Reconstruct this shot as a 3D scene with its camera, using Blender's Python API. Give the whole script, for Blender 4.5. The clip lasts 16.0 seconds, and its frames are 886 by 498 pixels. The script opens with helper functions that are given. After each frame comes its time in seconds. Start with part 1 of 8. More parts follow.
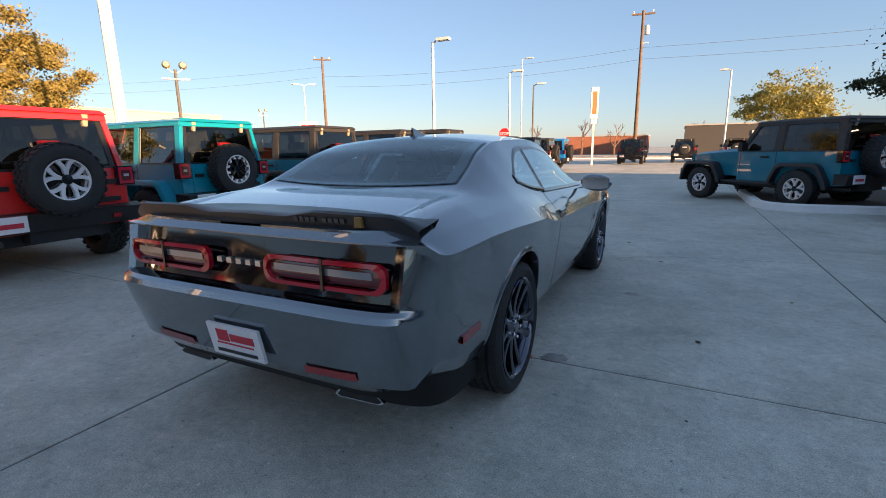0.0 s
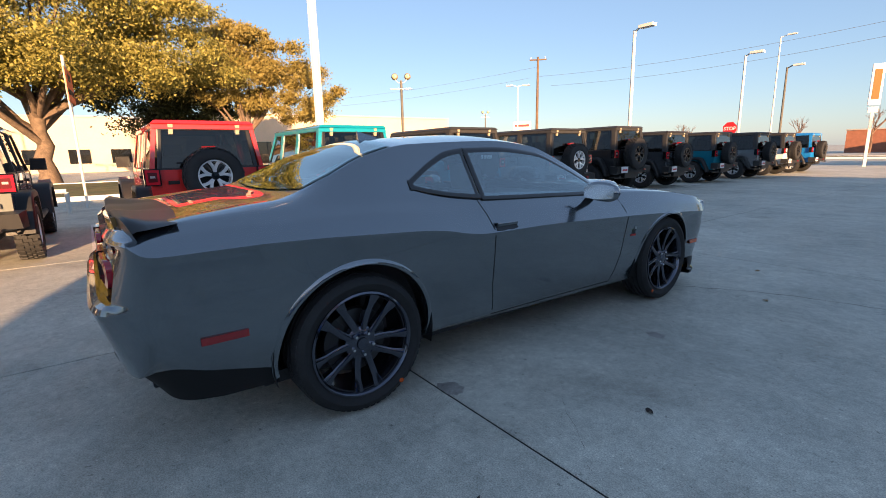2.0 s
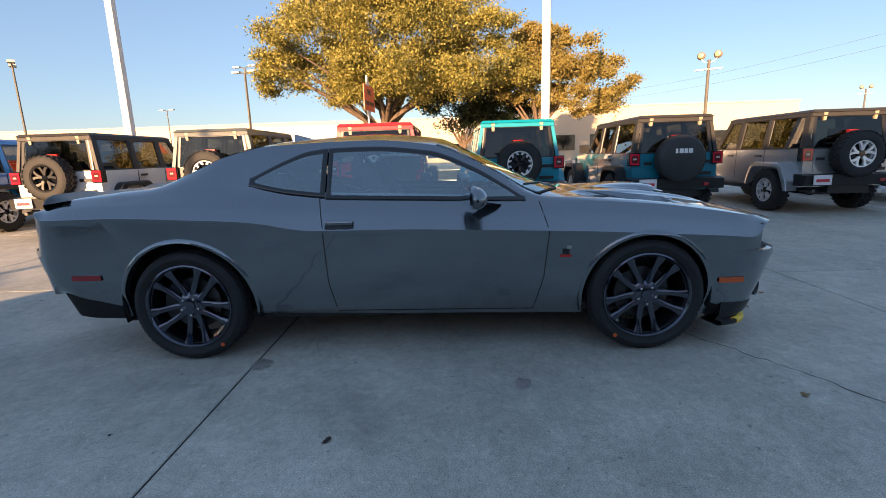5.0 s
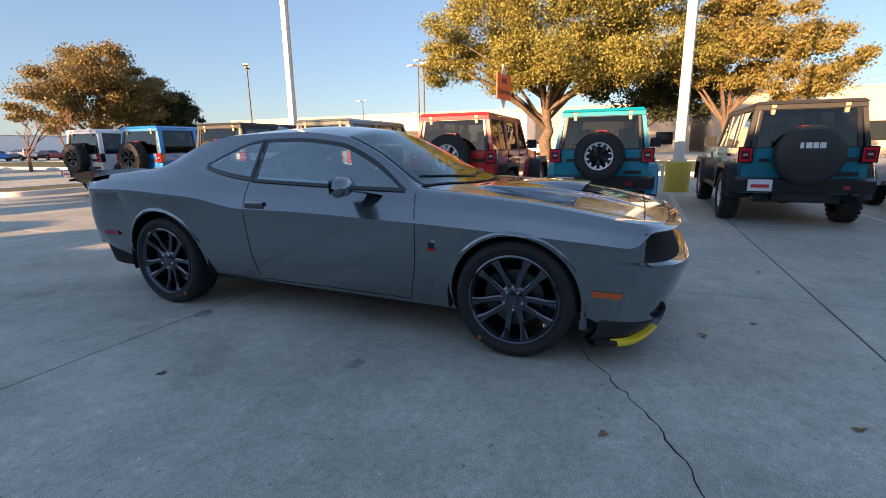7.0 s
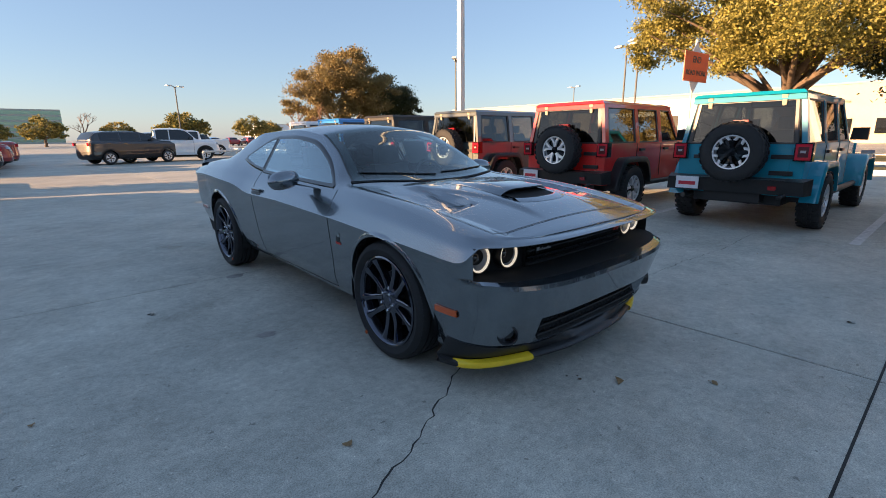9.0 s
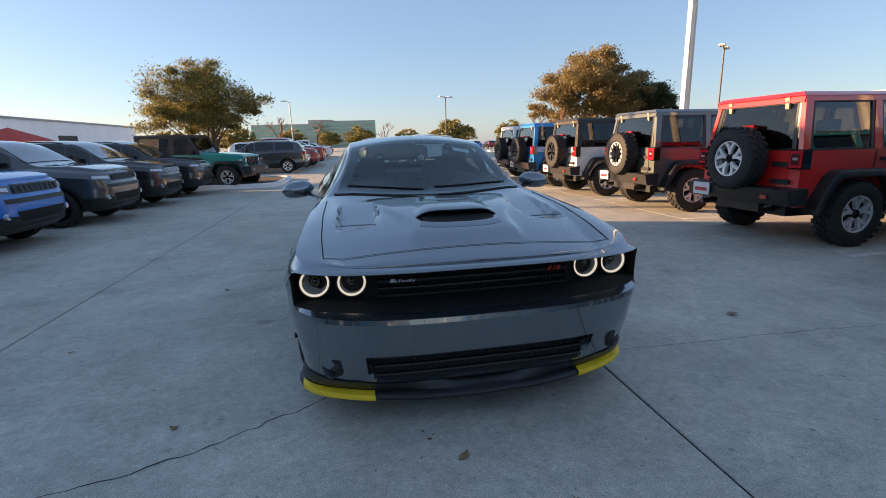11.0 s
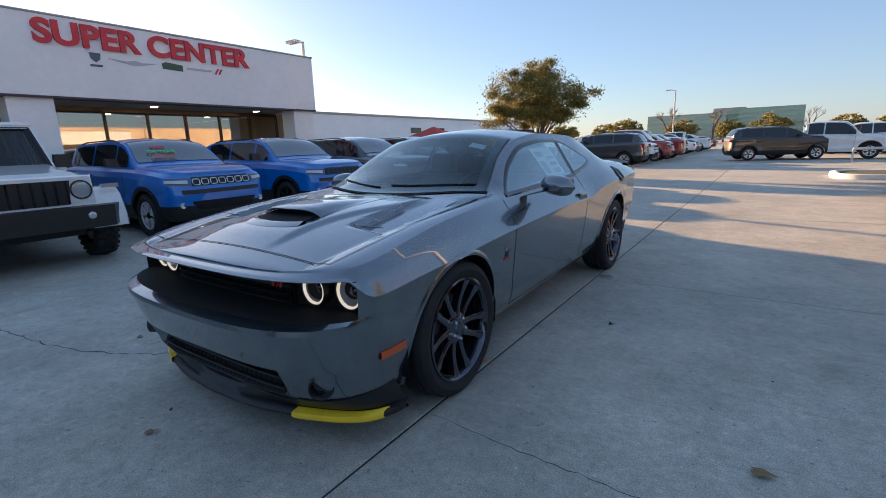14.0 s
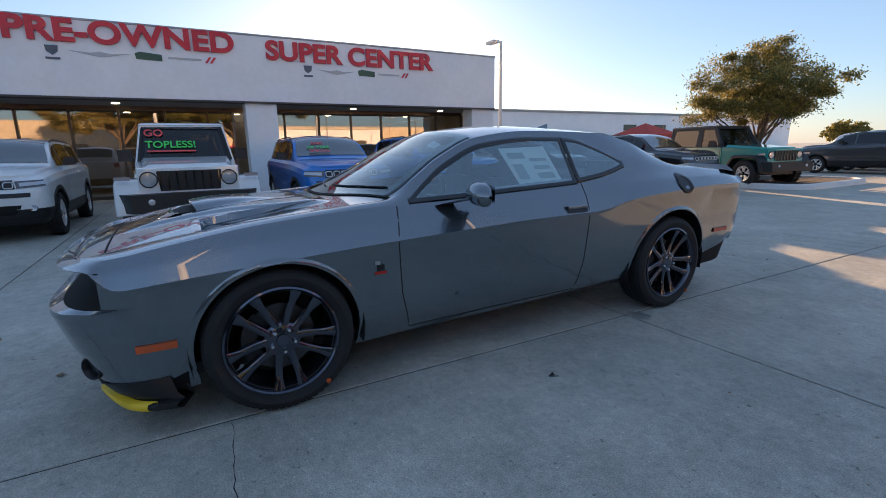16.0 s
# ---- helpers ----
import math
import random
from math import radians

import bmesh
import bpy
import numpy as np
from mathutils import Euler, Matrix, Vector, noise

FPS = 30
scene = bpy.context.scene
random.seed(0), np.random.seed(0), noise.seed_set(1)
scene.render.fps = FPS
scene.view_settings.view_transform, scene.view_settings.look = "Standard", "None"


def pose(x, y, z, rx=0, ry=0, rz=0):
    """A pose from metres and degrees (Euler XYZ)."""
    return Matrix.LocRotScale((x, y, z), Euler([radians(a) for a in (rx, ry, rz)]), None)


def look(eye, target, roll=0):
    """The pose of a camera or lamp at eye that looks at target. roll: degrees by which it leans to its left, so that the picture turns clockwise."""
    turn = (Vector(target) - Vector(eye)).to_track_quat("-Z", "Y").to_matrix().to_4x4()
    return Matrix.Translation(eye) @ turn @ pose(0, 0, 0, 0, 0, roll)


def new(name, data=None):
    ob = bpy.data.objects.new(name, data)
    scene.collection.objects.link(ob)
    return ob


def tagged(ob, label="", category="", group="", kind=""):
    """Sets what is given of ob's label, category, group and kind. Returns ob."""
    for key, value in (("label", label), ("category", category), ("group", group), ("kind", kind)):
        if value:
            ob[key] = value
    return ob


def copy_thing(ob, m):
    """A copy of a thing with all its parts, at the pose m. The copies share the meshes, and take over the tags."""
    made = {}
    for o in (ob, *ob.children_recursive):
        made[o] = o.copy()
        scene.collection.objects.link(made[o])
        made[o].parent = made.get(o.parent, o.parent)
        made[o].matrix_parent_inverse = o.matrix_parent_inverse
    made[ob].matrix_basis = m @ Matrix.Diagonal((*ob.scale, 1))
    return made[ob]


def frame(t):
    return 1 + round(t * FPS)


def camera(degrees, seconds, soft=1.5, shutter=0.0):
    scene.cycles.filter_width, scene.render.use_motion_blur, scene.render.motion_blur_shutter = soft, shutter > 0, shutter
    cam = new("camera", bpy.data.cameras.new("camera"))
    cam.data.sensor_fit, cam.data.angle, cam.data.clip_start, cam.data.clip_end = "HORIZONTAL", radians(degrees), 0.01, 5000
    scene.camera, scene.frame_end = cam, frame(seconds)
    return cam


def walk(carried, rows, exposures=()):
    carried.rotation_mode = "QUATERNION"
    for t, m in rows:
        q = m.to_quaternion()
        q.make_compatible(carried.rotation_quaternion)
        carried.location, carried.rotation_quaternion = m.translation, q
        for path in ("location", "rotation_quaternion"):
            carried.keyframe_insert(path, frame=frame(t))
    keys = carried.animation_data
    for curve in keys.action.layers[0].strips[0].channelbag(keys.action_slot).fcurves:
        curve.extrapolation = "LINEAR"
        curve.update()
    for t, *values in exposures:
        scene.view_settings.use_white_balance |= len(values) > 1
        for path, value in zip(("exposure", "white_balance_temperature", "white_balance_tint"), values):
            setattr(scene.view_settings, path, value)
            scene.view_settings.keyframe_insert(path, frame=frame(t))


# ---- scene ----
cam = camera(87.0, 16.0, soft=0.9)
PATH = [
    (0, (1.647, -3.822, 1.328), (0.769, -2.074, 0.911), -0.9),
    (0.5, (2.047, -3.566, 1.324), (0.962, -1.938, 0.908), -1.0),
    (1, (2.378, -3.21, 1.334), (1.111, -1.718, 0.923), -1.4),
    (1.5, (2.728, -2.874, 1.337), (1.295, -1.537, 0.936), -1.6),
    (2, (2.979, -2.485, 1.321), (1.407, -1.316, 0.917), -1.3),
    (2.5, (3.285, -2.082, 1.317), (1.589, -1.1, 0.917), -1.3),
    (3, (3.505, -1.659, 1.308), (1.712, -0.869, 0.908), -1.3),
    (3.5, (3.646, -1.189, 1.317), (1.778, -0.604, 0.91), -1.6),
    (4, (3.782, -0.715, 1.319), (1.857, -0.359, 0.908), -1.9),
    (4.2, (3.796, -0.529, 1.309), (1.856, -0.258, 0.901), -2.0),
    (6.3, (3.78, 1.483, 1.286), (1.887, 0.99, 0.867), -0.9),
    (6.5, (3.734, 1.667, 1.288), (1.863, 1.101, 0.865), -0.9),
    (7, (3.54, 2.116, 1.278), (1.737, 1.367, 0.845), -0.8),
    (7.5, (3.354, 2.573, 1.278), (1.639, 1.647, 0.83), -0.4),
    (8, (3.085, 2.978, 1.268), (1.478, 1.877, 0.814), -0.4),
    (8.5, (2.787, 3.352, 1.292), (1.322, 2.071, 0.833), -0.4),
    (8.7, (2.651, 3.503, 1.31), (1.253, 2.151, 0.845), -0.5),
    (10.8, (0.774, 4.331, 1.392), (0.31, 2.44, 0.935), -1.5),
    (11, (0.574, 4.384, 1.381), (0.214, 2.469, 0.934), -1.5),
    (11.5, (0.084, 4.428, 1.403), (-0.027, 2.48, 0.963), -1.2),
    (12, (-0.418, 4.339, 1.403), (-0.262, 2.392, 0.975), -1.6),
    (12.5, (-0.938, 4.227, 1.388), (-0.515, 2.318, 0.97), -1.9),
    (13, (-1.393, 4.001, 1.356), (-0.718, 2.164, 0.945), -2.1),
    (13.5, (-1.82, 3.745, 1.339), (-0.904, 2.015, 0.929), -2.1),
    (14, (-2.187, 3.436, 1.317), (-1.072, 1.833, 0.886), -1.9),
    (14.5, (-2.476, 3.054, 1.299), (-1.184, 1.593, 0.858), -1.9),
    (15, (-2.775, 2.68, 1.305), (-1.309, 1.392, 0.864), -1.8),
    (15.5, (-3.004, 2.268, 1.299), (-1.403, 1.15, 0.869), -1.5),
    (16, (-3.207, 1.817, 1.276), (-1.491, 0.878, 0.86), -1.2),
]
walk(cam, [(t, look(eye, target, roll)) for t, eye, target, roll in PATH],
     exposures=[(0.0, 1.86, 5850, 17), (8.5, 1.90, 5850, 17), (11.5, 1.87, 5800, 17), (13.0, 1.80, 5700, 17), (16.0, 1.80, 5650, 17)])
# ---- end of path ----

# ---- world, sun, exposure ----
SUN_AZ, SUN_EL = -21.0, 10.0          # degrees: from +x towards +y, and above the horizon
world = bpy.data.worlds.new("sky")
scene.world = world
world.use_nodes = True
_wn = world.node_tree.nodes
_sky = _wn.new("ShaderNodeTexSky")
_sky.sky_type = 'NISHITA'
_sky.sun_disc = False
_sky.sun_elevation = radians(SUN_EL)
_sky.sun_rotation = radians(90 - SUN_AZ)
_sky.air_density, _sky.dust_density, _sky.ozone_density = 1.0, 0.4, 1.4
_bg = _wn["Background"]
_bg.inputs["Strength"].default_value = 0.076
_haze = _wn.new("ShaderNodeMix")          # thin high haze evens the clear sky out
_haze.data_type = 'RGBA'
_haze.inputs["Factor"].default_value = 0.58
_haze.inputs["B"].default_value = (1.12, 1.50, 1.92, 1)
world.node_tree.links.new(_sky.outputs[0], _haze.inputs["A"])
world.node_tree.links.new(_haze.outputs["Result"], _bg.inputs[0])
_sd = bpy.data.lights.new("sun", 'SUN')
_sd.energy, _sd.angle, _sd.color = 5.0, radians(0.53), (1.0, 0.59, 0.26)
_sun = new("sun", _sd)
_dir = Vector((math.cos(radians(SUN_AZ)) * math.cos(radians(SUN_EL)), math.sin(radians(SUN_AZ)) * math.cos(radians(SUN_EL)), math.sin(radians(SUN_EL))))
_sun.matrix_world = look(_dir * 50, (0, 0, 0))

# ---- materials ----
def rgb(h):
    """A linear colour from a hex string."""
    v = [int(h[i:i + 2], 16) / 255 for i in (0, 2, 4)]
    return tuple(c / 12.92 if c <= 0.04045 else ((c + 0.055) / 1.055) ** 2.4 for c in v)


def mat(name, col, rough=0.5, metal=0.0, var=0.0, scale=8.0, bump=0.0, bscale=60.0, coat=0.0, rvar=0.0, spec=0.5,
        emit=None, estr=0.0, col2=None, per_object=0.0, per_island=0.0, dirt=0.0):
    m = bpy.data.materials.new(name)
    m.use_nodes = True
    n, l = m.node_tree.nodes, m.node_tree.links
    p = n["Principled BSDF"]
    p.inputs["Base Color"].default_value = (*col, 1)
    p.inputs["Roughness"].default_value = rough
    p.inputs["Metallic"].default_value = metal
    p.inputs["Specular IOR Level"].default_value = spec
    p.inputs["Coat Weight"].default_value = coat
    p.inputs["Coat Roughness"].default_value = 0.04
    tc = n.new("ShaderNodeTexCoord")
    src = tc.outputs["Object"]

    def tex(sc, detail=5.0, rough_=0.6):
        t = n.new("ShaderNodeTexNoise")
        t.inputs["Scale"].default_value, t.inputs["Detail"].default_value, t.inputs["Roughness"].default_value = sc, detail, rough_
        l.new(src, t.inputs["Vector"])
        return t.outputs["Fac"]

    def ramp(fac, lo, hi, a, b):
        r = n.new("ShaderNodeMapRange")
        r.inputs[1].default_value, r.inputs[2].default_value, r.inputs[3].default_value, r.inputs[4].default_value = lo, hi, a, b
        l.new(fac, r.inputs[0])
        return r.outputs[0]

    def mult(a, b):
        x = n.new("ShaderNodeMath")
        x.operation = 'MULTIPLY'
        l.new(a, x.inputs[0])
        l.new(b, x.inputs[1])
        return x.outputs[0]

    fac = None
    if var:
        fac = mult(ramp(tex(scale), 0.3, 0.7, 1 - var, 1 + var), ramp(tex(scale * 9, 3), 0.3, 0.7, 1 - var * 0.6, 1 + var * 0.6))
    if per_object or per_island:
        if per_object:
            s = n.new("ShaderNodeObjectInfo").outputs["Random"]
        else:
            s = n.new("ShaderNodeNewGeometry").outputs["Random Per Island"]
        k = per_object or per_island
        f2 = ramp(s, 0, 1, 1 - k, 1 + k)
        fac = mult(fac, f2) if fac else f2
    base = None
    if col2:
        mx = n.new("ShaderNodeMix")
        mx.data_type = 'RGBA'
        mx.inputs["A"].default_value, mx.inputs["B"].default_value = (*col, 1), (*col2, 1)
        if per_island:
            l.new(n.new("ShaderNodeNewGeometry").outputs["Random Per Island"], mx.inputs["Factor"])
        else:
            l.new(ramp(tex(scale * 0.35, 6), 0.35, 0.65, 0, 1), mx.inputs["Factor"])
        base = mx.outputs["Result"]
    if fac:
        vm = n.new("ShaderNodeVectorMath")
        vm.operation = 'SCALE'
        if base:
            l.new(base, vm.inputs[0])
        else:
            vm.inputs[0].default_value = col
        l.new(fac, vm.inputs["Scale"])
        base = vm.outputs[0]
    if base:
        l.new(base, p.inputs["Base Color"])
    if rvar:
        l.new(ramp(tex(scale * 1.7 + 1), 0.3, 0.7, max(0.02, rough - rvar), min(1, rough + rvar)), p.inputs["Roughness"])
    if bump:
        b = n.new("ShaderNodeBump")
        b.inputs["Strength"].default_value, b.inputs["Distance"].default_value = bump, 0.01
        l.new(tex(bscale, 4), b.inputs["Height"])
        l.new(b.outputs[0], p.inputs["Normal"])
    if emit:
        p.inputs["Emission Color"].default_value = (*emit, 1)
        p.inputs["Emission Strength"].default_value = estr
    return m


def paint(name, col, metal=0.0, flake=0.05):
    m = mat(name, col, 0.24 if metal else 0.45, metal, coat=1.0, var=flake, scale=2.5)
    p = m.node_tree.nodes["Principled BSDF"]
    p.inputs["Coat Roughness"].default_value, p.inputs["Coat IOR"].default_value = 0.008, 1.65
    return m


def glass(name, tint, rough=0.0, f0=0.06, rise=2.6, sheen=(1, 1, 1)):
    """Thin tinted pane: clear through, with a mirror-like sheen that grows towards grazing view."""
    m = bpy.data.materials.new(name)
    m.use_nodes = True
    n, l = m.node_tree.nodes, m.node_tree.links
    out = n["Material Output"]
    n.remove(n["Principled BSDF"])
    t, g, x, f = n.new("ShaderNodeBsdfTransparent"), n.new("ShaderNodeBsdfGlossy"), n.new("ShaderNodeMixShader"), n.new("ShaderNodeLayerWeight")
    t.inputs["Color"].default_value = (*tint, 1)
    g.inputs["Color"].default_value, g.inputs["Roughness"].default_value = (*sheen, 1), rough
    f.inputs["Blend"].default_value = 0.5
    pw, mr = n.new("ShaderNodeMath"), n.new("ShaderNodeMapRange")
    pw.operation = 'POWER'
    pw.inputs[1].default_value = rise
    l.new(f.outputs["Facing"], pw.inputs[0])
    l.new(pw.outputs[0], mr.inputs[0])
    mr.inputs[3].default_value, mr.inputs[4].default_value = f0, 1.0
    l.new(mr.outputs[0], x.inputs[0])
    l.new(t.outputs[0], x.inputs[1])
    l.new(g.outputs[0], x.inputs[2])
    l.new(x.outputs[0], out.inputs["Surface"])
    return m


def concrete_mat(name, col, warm, k=1.0):
    m = bpy.data.materials.new(name)
    m.use_nodes = True
    n, l = m.node_tree.nodes, m.node_tree.links
    p = n["Principled BSDF"]
    p.inputs["Specular IOR Level"].default_value = 0.35
    geo = n.new("ShaderNodeNewGeometry").outputs["Position"]

    def tex(sc, detail=6.0, r=0.6):
        t = n.new("ShaderNodeTexNoise")
        t.inputs["Scale"].default_value, t.inputs["Detail"].default_value, t.inputs["Roughness"].default_value = sc, detail, r
        l.new(geo, t.inputs["Vector"])
        return t.outputs["Fac"]

    def ramp(fac, lo, hi, a, b):
        r = n.new("ShaderNodeMapRange")
        r.inputs[1].default_value, r.inputs[2].default_value, r.inputs[3].default_value, r.inputs[4].default_value = lo, hi, a, b
        l.new(fac, r.inputs[0])
        return r.outputs[0]

    def mult(*a):
        o = a[0]
        for b in a[1:]:
            x = n.new("ShaderNodeMath")
            x.operation = 'MULTIPLY'
            l.new(o, x.inputs[0])
            l.new(b, x.inputs[1])
            o = x.outputs[0]
        return o
    fac = mult(ramp(tex(0.35), 0.3, 0.7, 0.84, 1.14), ramp(tex(1.3, 8, 0.75), 0.3, 0.7, 0.81, 1.16), ramp(tex(9, 6, 0.7), 0.3, 0.7, 0.92, 1.07),
               ramp(tex(140, 2), 0.25, 0.75, 0.62, 1.38), ramp(tex(26, 4, .7), 0.3, 0.7, 0.83, 1.14), ramp(tex(19, 2), 0.69, 0.73, 1.0, 0.55), ramp(tex(31, 2), 0.68, 0.72, 1.0, 1.35), ramp(tex(4.5, 7, .75), 0.3, 0.7, 0.90, 1.09), ramp(tex(42, 3, 0.8), 0.62, 0.70, 1.0, 0.58), ramp(tex(0.9, 4), 0.60, 0.70, 1.0, 0.82), ramp(tex(0.22, 3), 0.55, 0.66, 1.0, 0.90),
               ramp(n.new("ShaderNodeObjectInfo").outputs["Random"], 0, 1, 0.95, 1.05))
    mx = n.new("ShaderNodeMix")
    mx.data_type = 'RGBA'
    mx.inputs["A"].default_value, mx.inputs["B"].default_value = (*col, 1), (*warm, 1)
    l.new(ramp(tex(0.5, 5), 0.35, 0.65, 0, 1), mx.inputs["Factor"])
    vm = n.new("ShaderNodeVectorMath")
    vm.operation = 'SCALE'
    l.new(mx.outputs["Result"], vm.inputs[0])
    l.new(fac, vm.inputs["Scale"])
    l.new(vm.outputs[0], p.inputs["Base Color"])
    l.new(ramp(tex(2.2, 5), 0.3, 0.7, 0.55, 0.85), p.inputs["Roughness"])
    b = n.new("ShaderNodeBump")
    b.inputs["Strength"].default_value, b.inputs["Distance"].default_value = 0.35 * k, 0.006
    l.new(mult(ramp(tex(120, 3), 0, 1, 0.3, 1), ramp(tex(14, 5), 0, 1, 0.5, 1)), b.inputs["Height"])
    l.new(b.outputs[0], p.inputs["Normal"])
    return m


M_CONC = concrete_mat("concrete", (0.440, 0.440, 0.385), (0.500, 0.485, 0.415))
M_JOINT = mat("joint", (0.035, 0.033, 0.03), 0.9, var=0.3, scale=3)
M_CAR = paint("grey_paint", (0.158, 0.186, 0.212), .88, .02)
M_CAR.node_tree.nodes["Principled BSDF"].inputs["Coat IOR"].default_value = 2.0
M_BLACK = mat("black_plastic", (0.012, 0.012, 0.013), 0.45, var=0.15, scale=12, bump=0.08, bscale=300)
M_DEEP = mat("mesh_black", (0.004, 0.004, 0.004), .8)
M_GLOSSBLK = mat("gloss_black", (0.006, 0.006, 0.007), 0.08, coat=0.6)
M_SATBLK = mat("satin_black", (0.016, 0.016, 0.018), 0.35, var=0.1)
M_RUBBER = mat("tyre_rubber", (0.017, 0.017, 0.018), 0.72, var=0.2, scale=9, bump=0.15, bscale=120)
M_RIM = mat("dark_rim", (0.092, 0.100, 0.130), 0.12, 0.9, var=0.08, coat=.6)
M_ALU = mat("bright_alloy", (0.80, 0.80, 0.81), 0.30, 0.45)
M_CHROME = mat("chrome", (0.75, 0.76, 0.78), 0.1, 1.0)
M_DISC = mat("brake_steel", (0.10, 0.10, 0.10), 0.4, 0.9)
M_REDLAMP = mat("red_lens", (0.42, 0.004, 0.018), 0.12, coat=1.0)
M_REDLIT = mat("red_reflector", (0.30, 0.010, 0.014), 0.2, coat=0.8)
M_AMBER = mat("amber_lens", (0.62, 0.10, 0.012), 0.18, coat=0.8)
M_LENS = mat("clear_lamp", (0.55, 0.57, 0.60), 0.10, 0.35, coat=1.0)
M_DRL = mat("lit_ring", (0.9, 0.9, 0.85), 0.3, emit=(1.0, 0.80, 0.50), estr=.18)
M_YELLOW = mat("yellow_guard", (0.95, 0.66, 0.025), 0.4, var=0.06, scale=20)
M_WHITE = mat("white_paint", (0.74, 0.74, 0.73), 0.55, var=0.05, scale=1.5, rvar=0.1)
M_PAPER = mat("white_paper", (0.72, 0.78, 0.74), 0.6, var=0.05, scale=5)
M_GLASS = glass("car_glass", (0.52, 0.64, 0.66), f0=.03, rise=3.5, sheen=(.90, .98, .98))
M_SIDEGLASS = glass("side_glass", (0.78, 0.90, 0.92), f0=.28, rise=2.7, sheen=(.85, .97, 1.0))
M_TINT = glass("tinted_glass", (0.20, 0.225, 0.23), f0=.06, rise=3.0)
M_PRIVACY = glass("privacy_glass", (0.10, 0.115, 0.12), f0=.045, rise=3.2)
M_SEAT = mat("black_upholstery", (0.05, 0.05, 0.052), 0.7, var=0.2, scale=14)
M_STEELP = mat("painted_pole", (0.62, 0.60, 0.56), 0.5, var=0.08, scale=2)
M_POLED = mat("dark_pole", (0.10, 0.095, 0.085), 0.6, var=0.15)
M_WOODP = mat("timber_pole", (0.13, 0.085, 0.055), 0.85, var=0.25, scale=3, bump=0.3, bscale=30)
M_BARK = mat("bark", (0.14, 0.10, 0.07), 0.9, var=0.35, scale=4, bump=0.8, bscale=14)
M_WALL = mat("white_stucco", (0.90, 0.90, 0.91), 0.8, var=0.04, scale=0.7, bump=0.1, bscale=40)
M_BEIGE = mat("beige_stucco", (0.60, 0.49, 0.36), 0.85, var=0.06, scale=0.5, bump=0.1, bscale=30)
M_REDSIGN = mat("red_sign", (0.62, 0.028, 0.045), 0.4, var=0.05)
M_GRASS = mat("winter_grass", (0.14, 0.115, 0.04), 0.95, var=0.35, scale=2.0, col2=(0.07, 0.085, 0.025), bump=0.8, bscale=25)
M_SOIL = mat("mulch", (0.05, 0.035, 0.025), 0.95, var=0.4, scale=9, bump=0.8, bscale=30)
M_ASPHALT = mat("asphalt", (0.055, 0.053, 0.05), 0.85, var=0.2, scale=0.6, bump=0.4, bscale=90)

# ---- mesh helpers ----
def part(name, bm, material, parent=None, label="", smooth=None):
    """Links a bmesh as ONE mesh object, under a thing or a part."""
    me = bpy.data.meshes.new(name)
    bmesh.ops.recalc_face_normals(bm, faces=bm.faces)
    bm.to_mesh(me)
    bm.free()
    mats = material if isinstance(material, (list, tuple)) else [material]
    for m in mats:
        me.materials.append(m)
    if smooth is not None:
        me.shade_smooth()
        if smooth < 180:
            me.set_sharp_from_angle(angle=radians(smooth))
    ob = new(name, me)
    if parent:
        ob.parent = parent
    if label:
        ob["label"] = label
    return ob


def share(name, ob, parent, m):
    """Another object on the mesh of ob."""
    o = new(name, ob.data)
    o.parent = parent
    o.matrix_basis = m
    return o


def empty(name, m=None, **tags):
    e = new(name)
    e.empty_display_size = 0.2
    if m is not None:
        e.matrix_basis = m
    return tagged(e, **tags)


def bm_new():
    return bmesh.new()


def hexa(bm, lo, hi, mi=0):
    """A block from two quads of corners (bottom four, top four, the same way round)."""
    v = [bm.verts.new(p) for p in (*lo, *hi)]
    fs = [(3, 2, 1, 0), (4, 5, 6, 7), (0, 1, 5, 4), (1, 2, 6, 5), (2, 3, 7, 6), (3, 0, 4, 7)]
    out = []
    for f in fs:
        fc = bm.faces.new([v[i] for i in f])
        fc.material_index = mi
        out.append(fc)
    return out


def box(bm, x0, x1, y0, y1, z0, z1, mi=0):
    return hexa(bm, [(x0, y0, z0), (x1, y0, z0), (x1, y1, z0), (x0, y1, z0)], [(x0, y0, z1), (x1, y0, z1), (x1, y1, z1), (x0, y1, z1)], mi)


def bevel(bm, w, seg=2, angle=30):
    es = [e for e in bm.edges if len(e.link_faces) == 2 and e.calc_face_angle(0) > radians(angle)]
    bmesh.ops.bevel(bm, geom=es, offset=w, segments=seg, affect='EDGES', profile=0.5, clamp_overlap=True)
    return bm


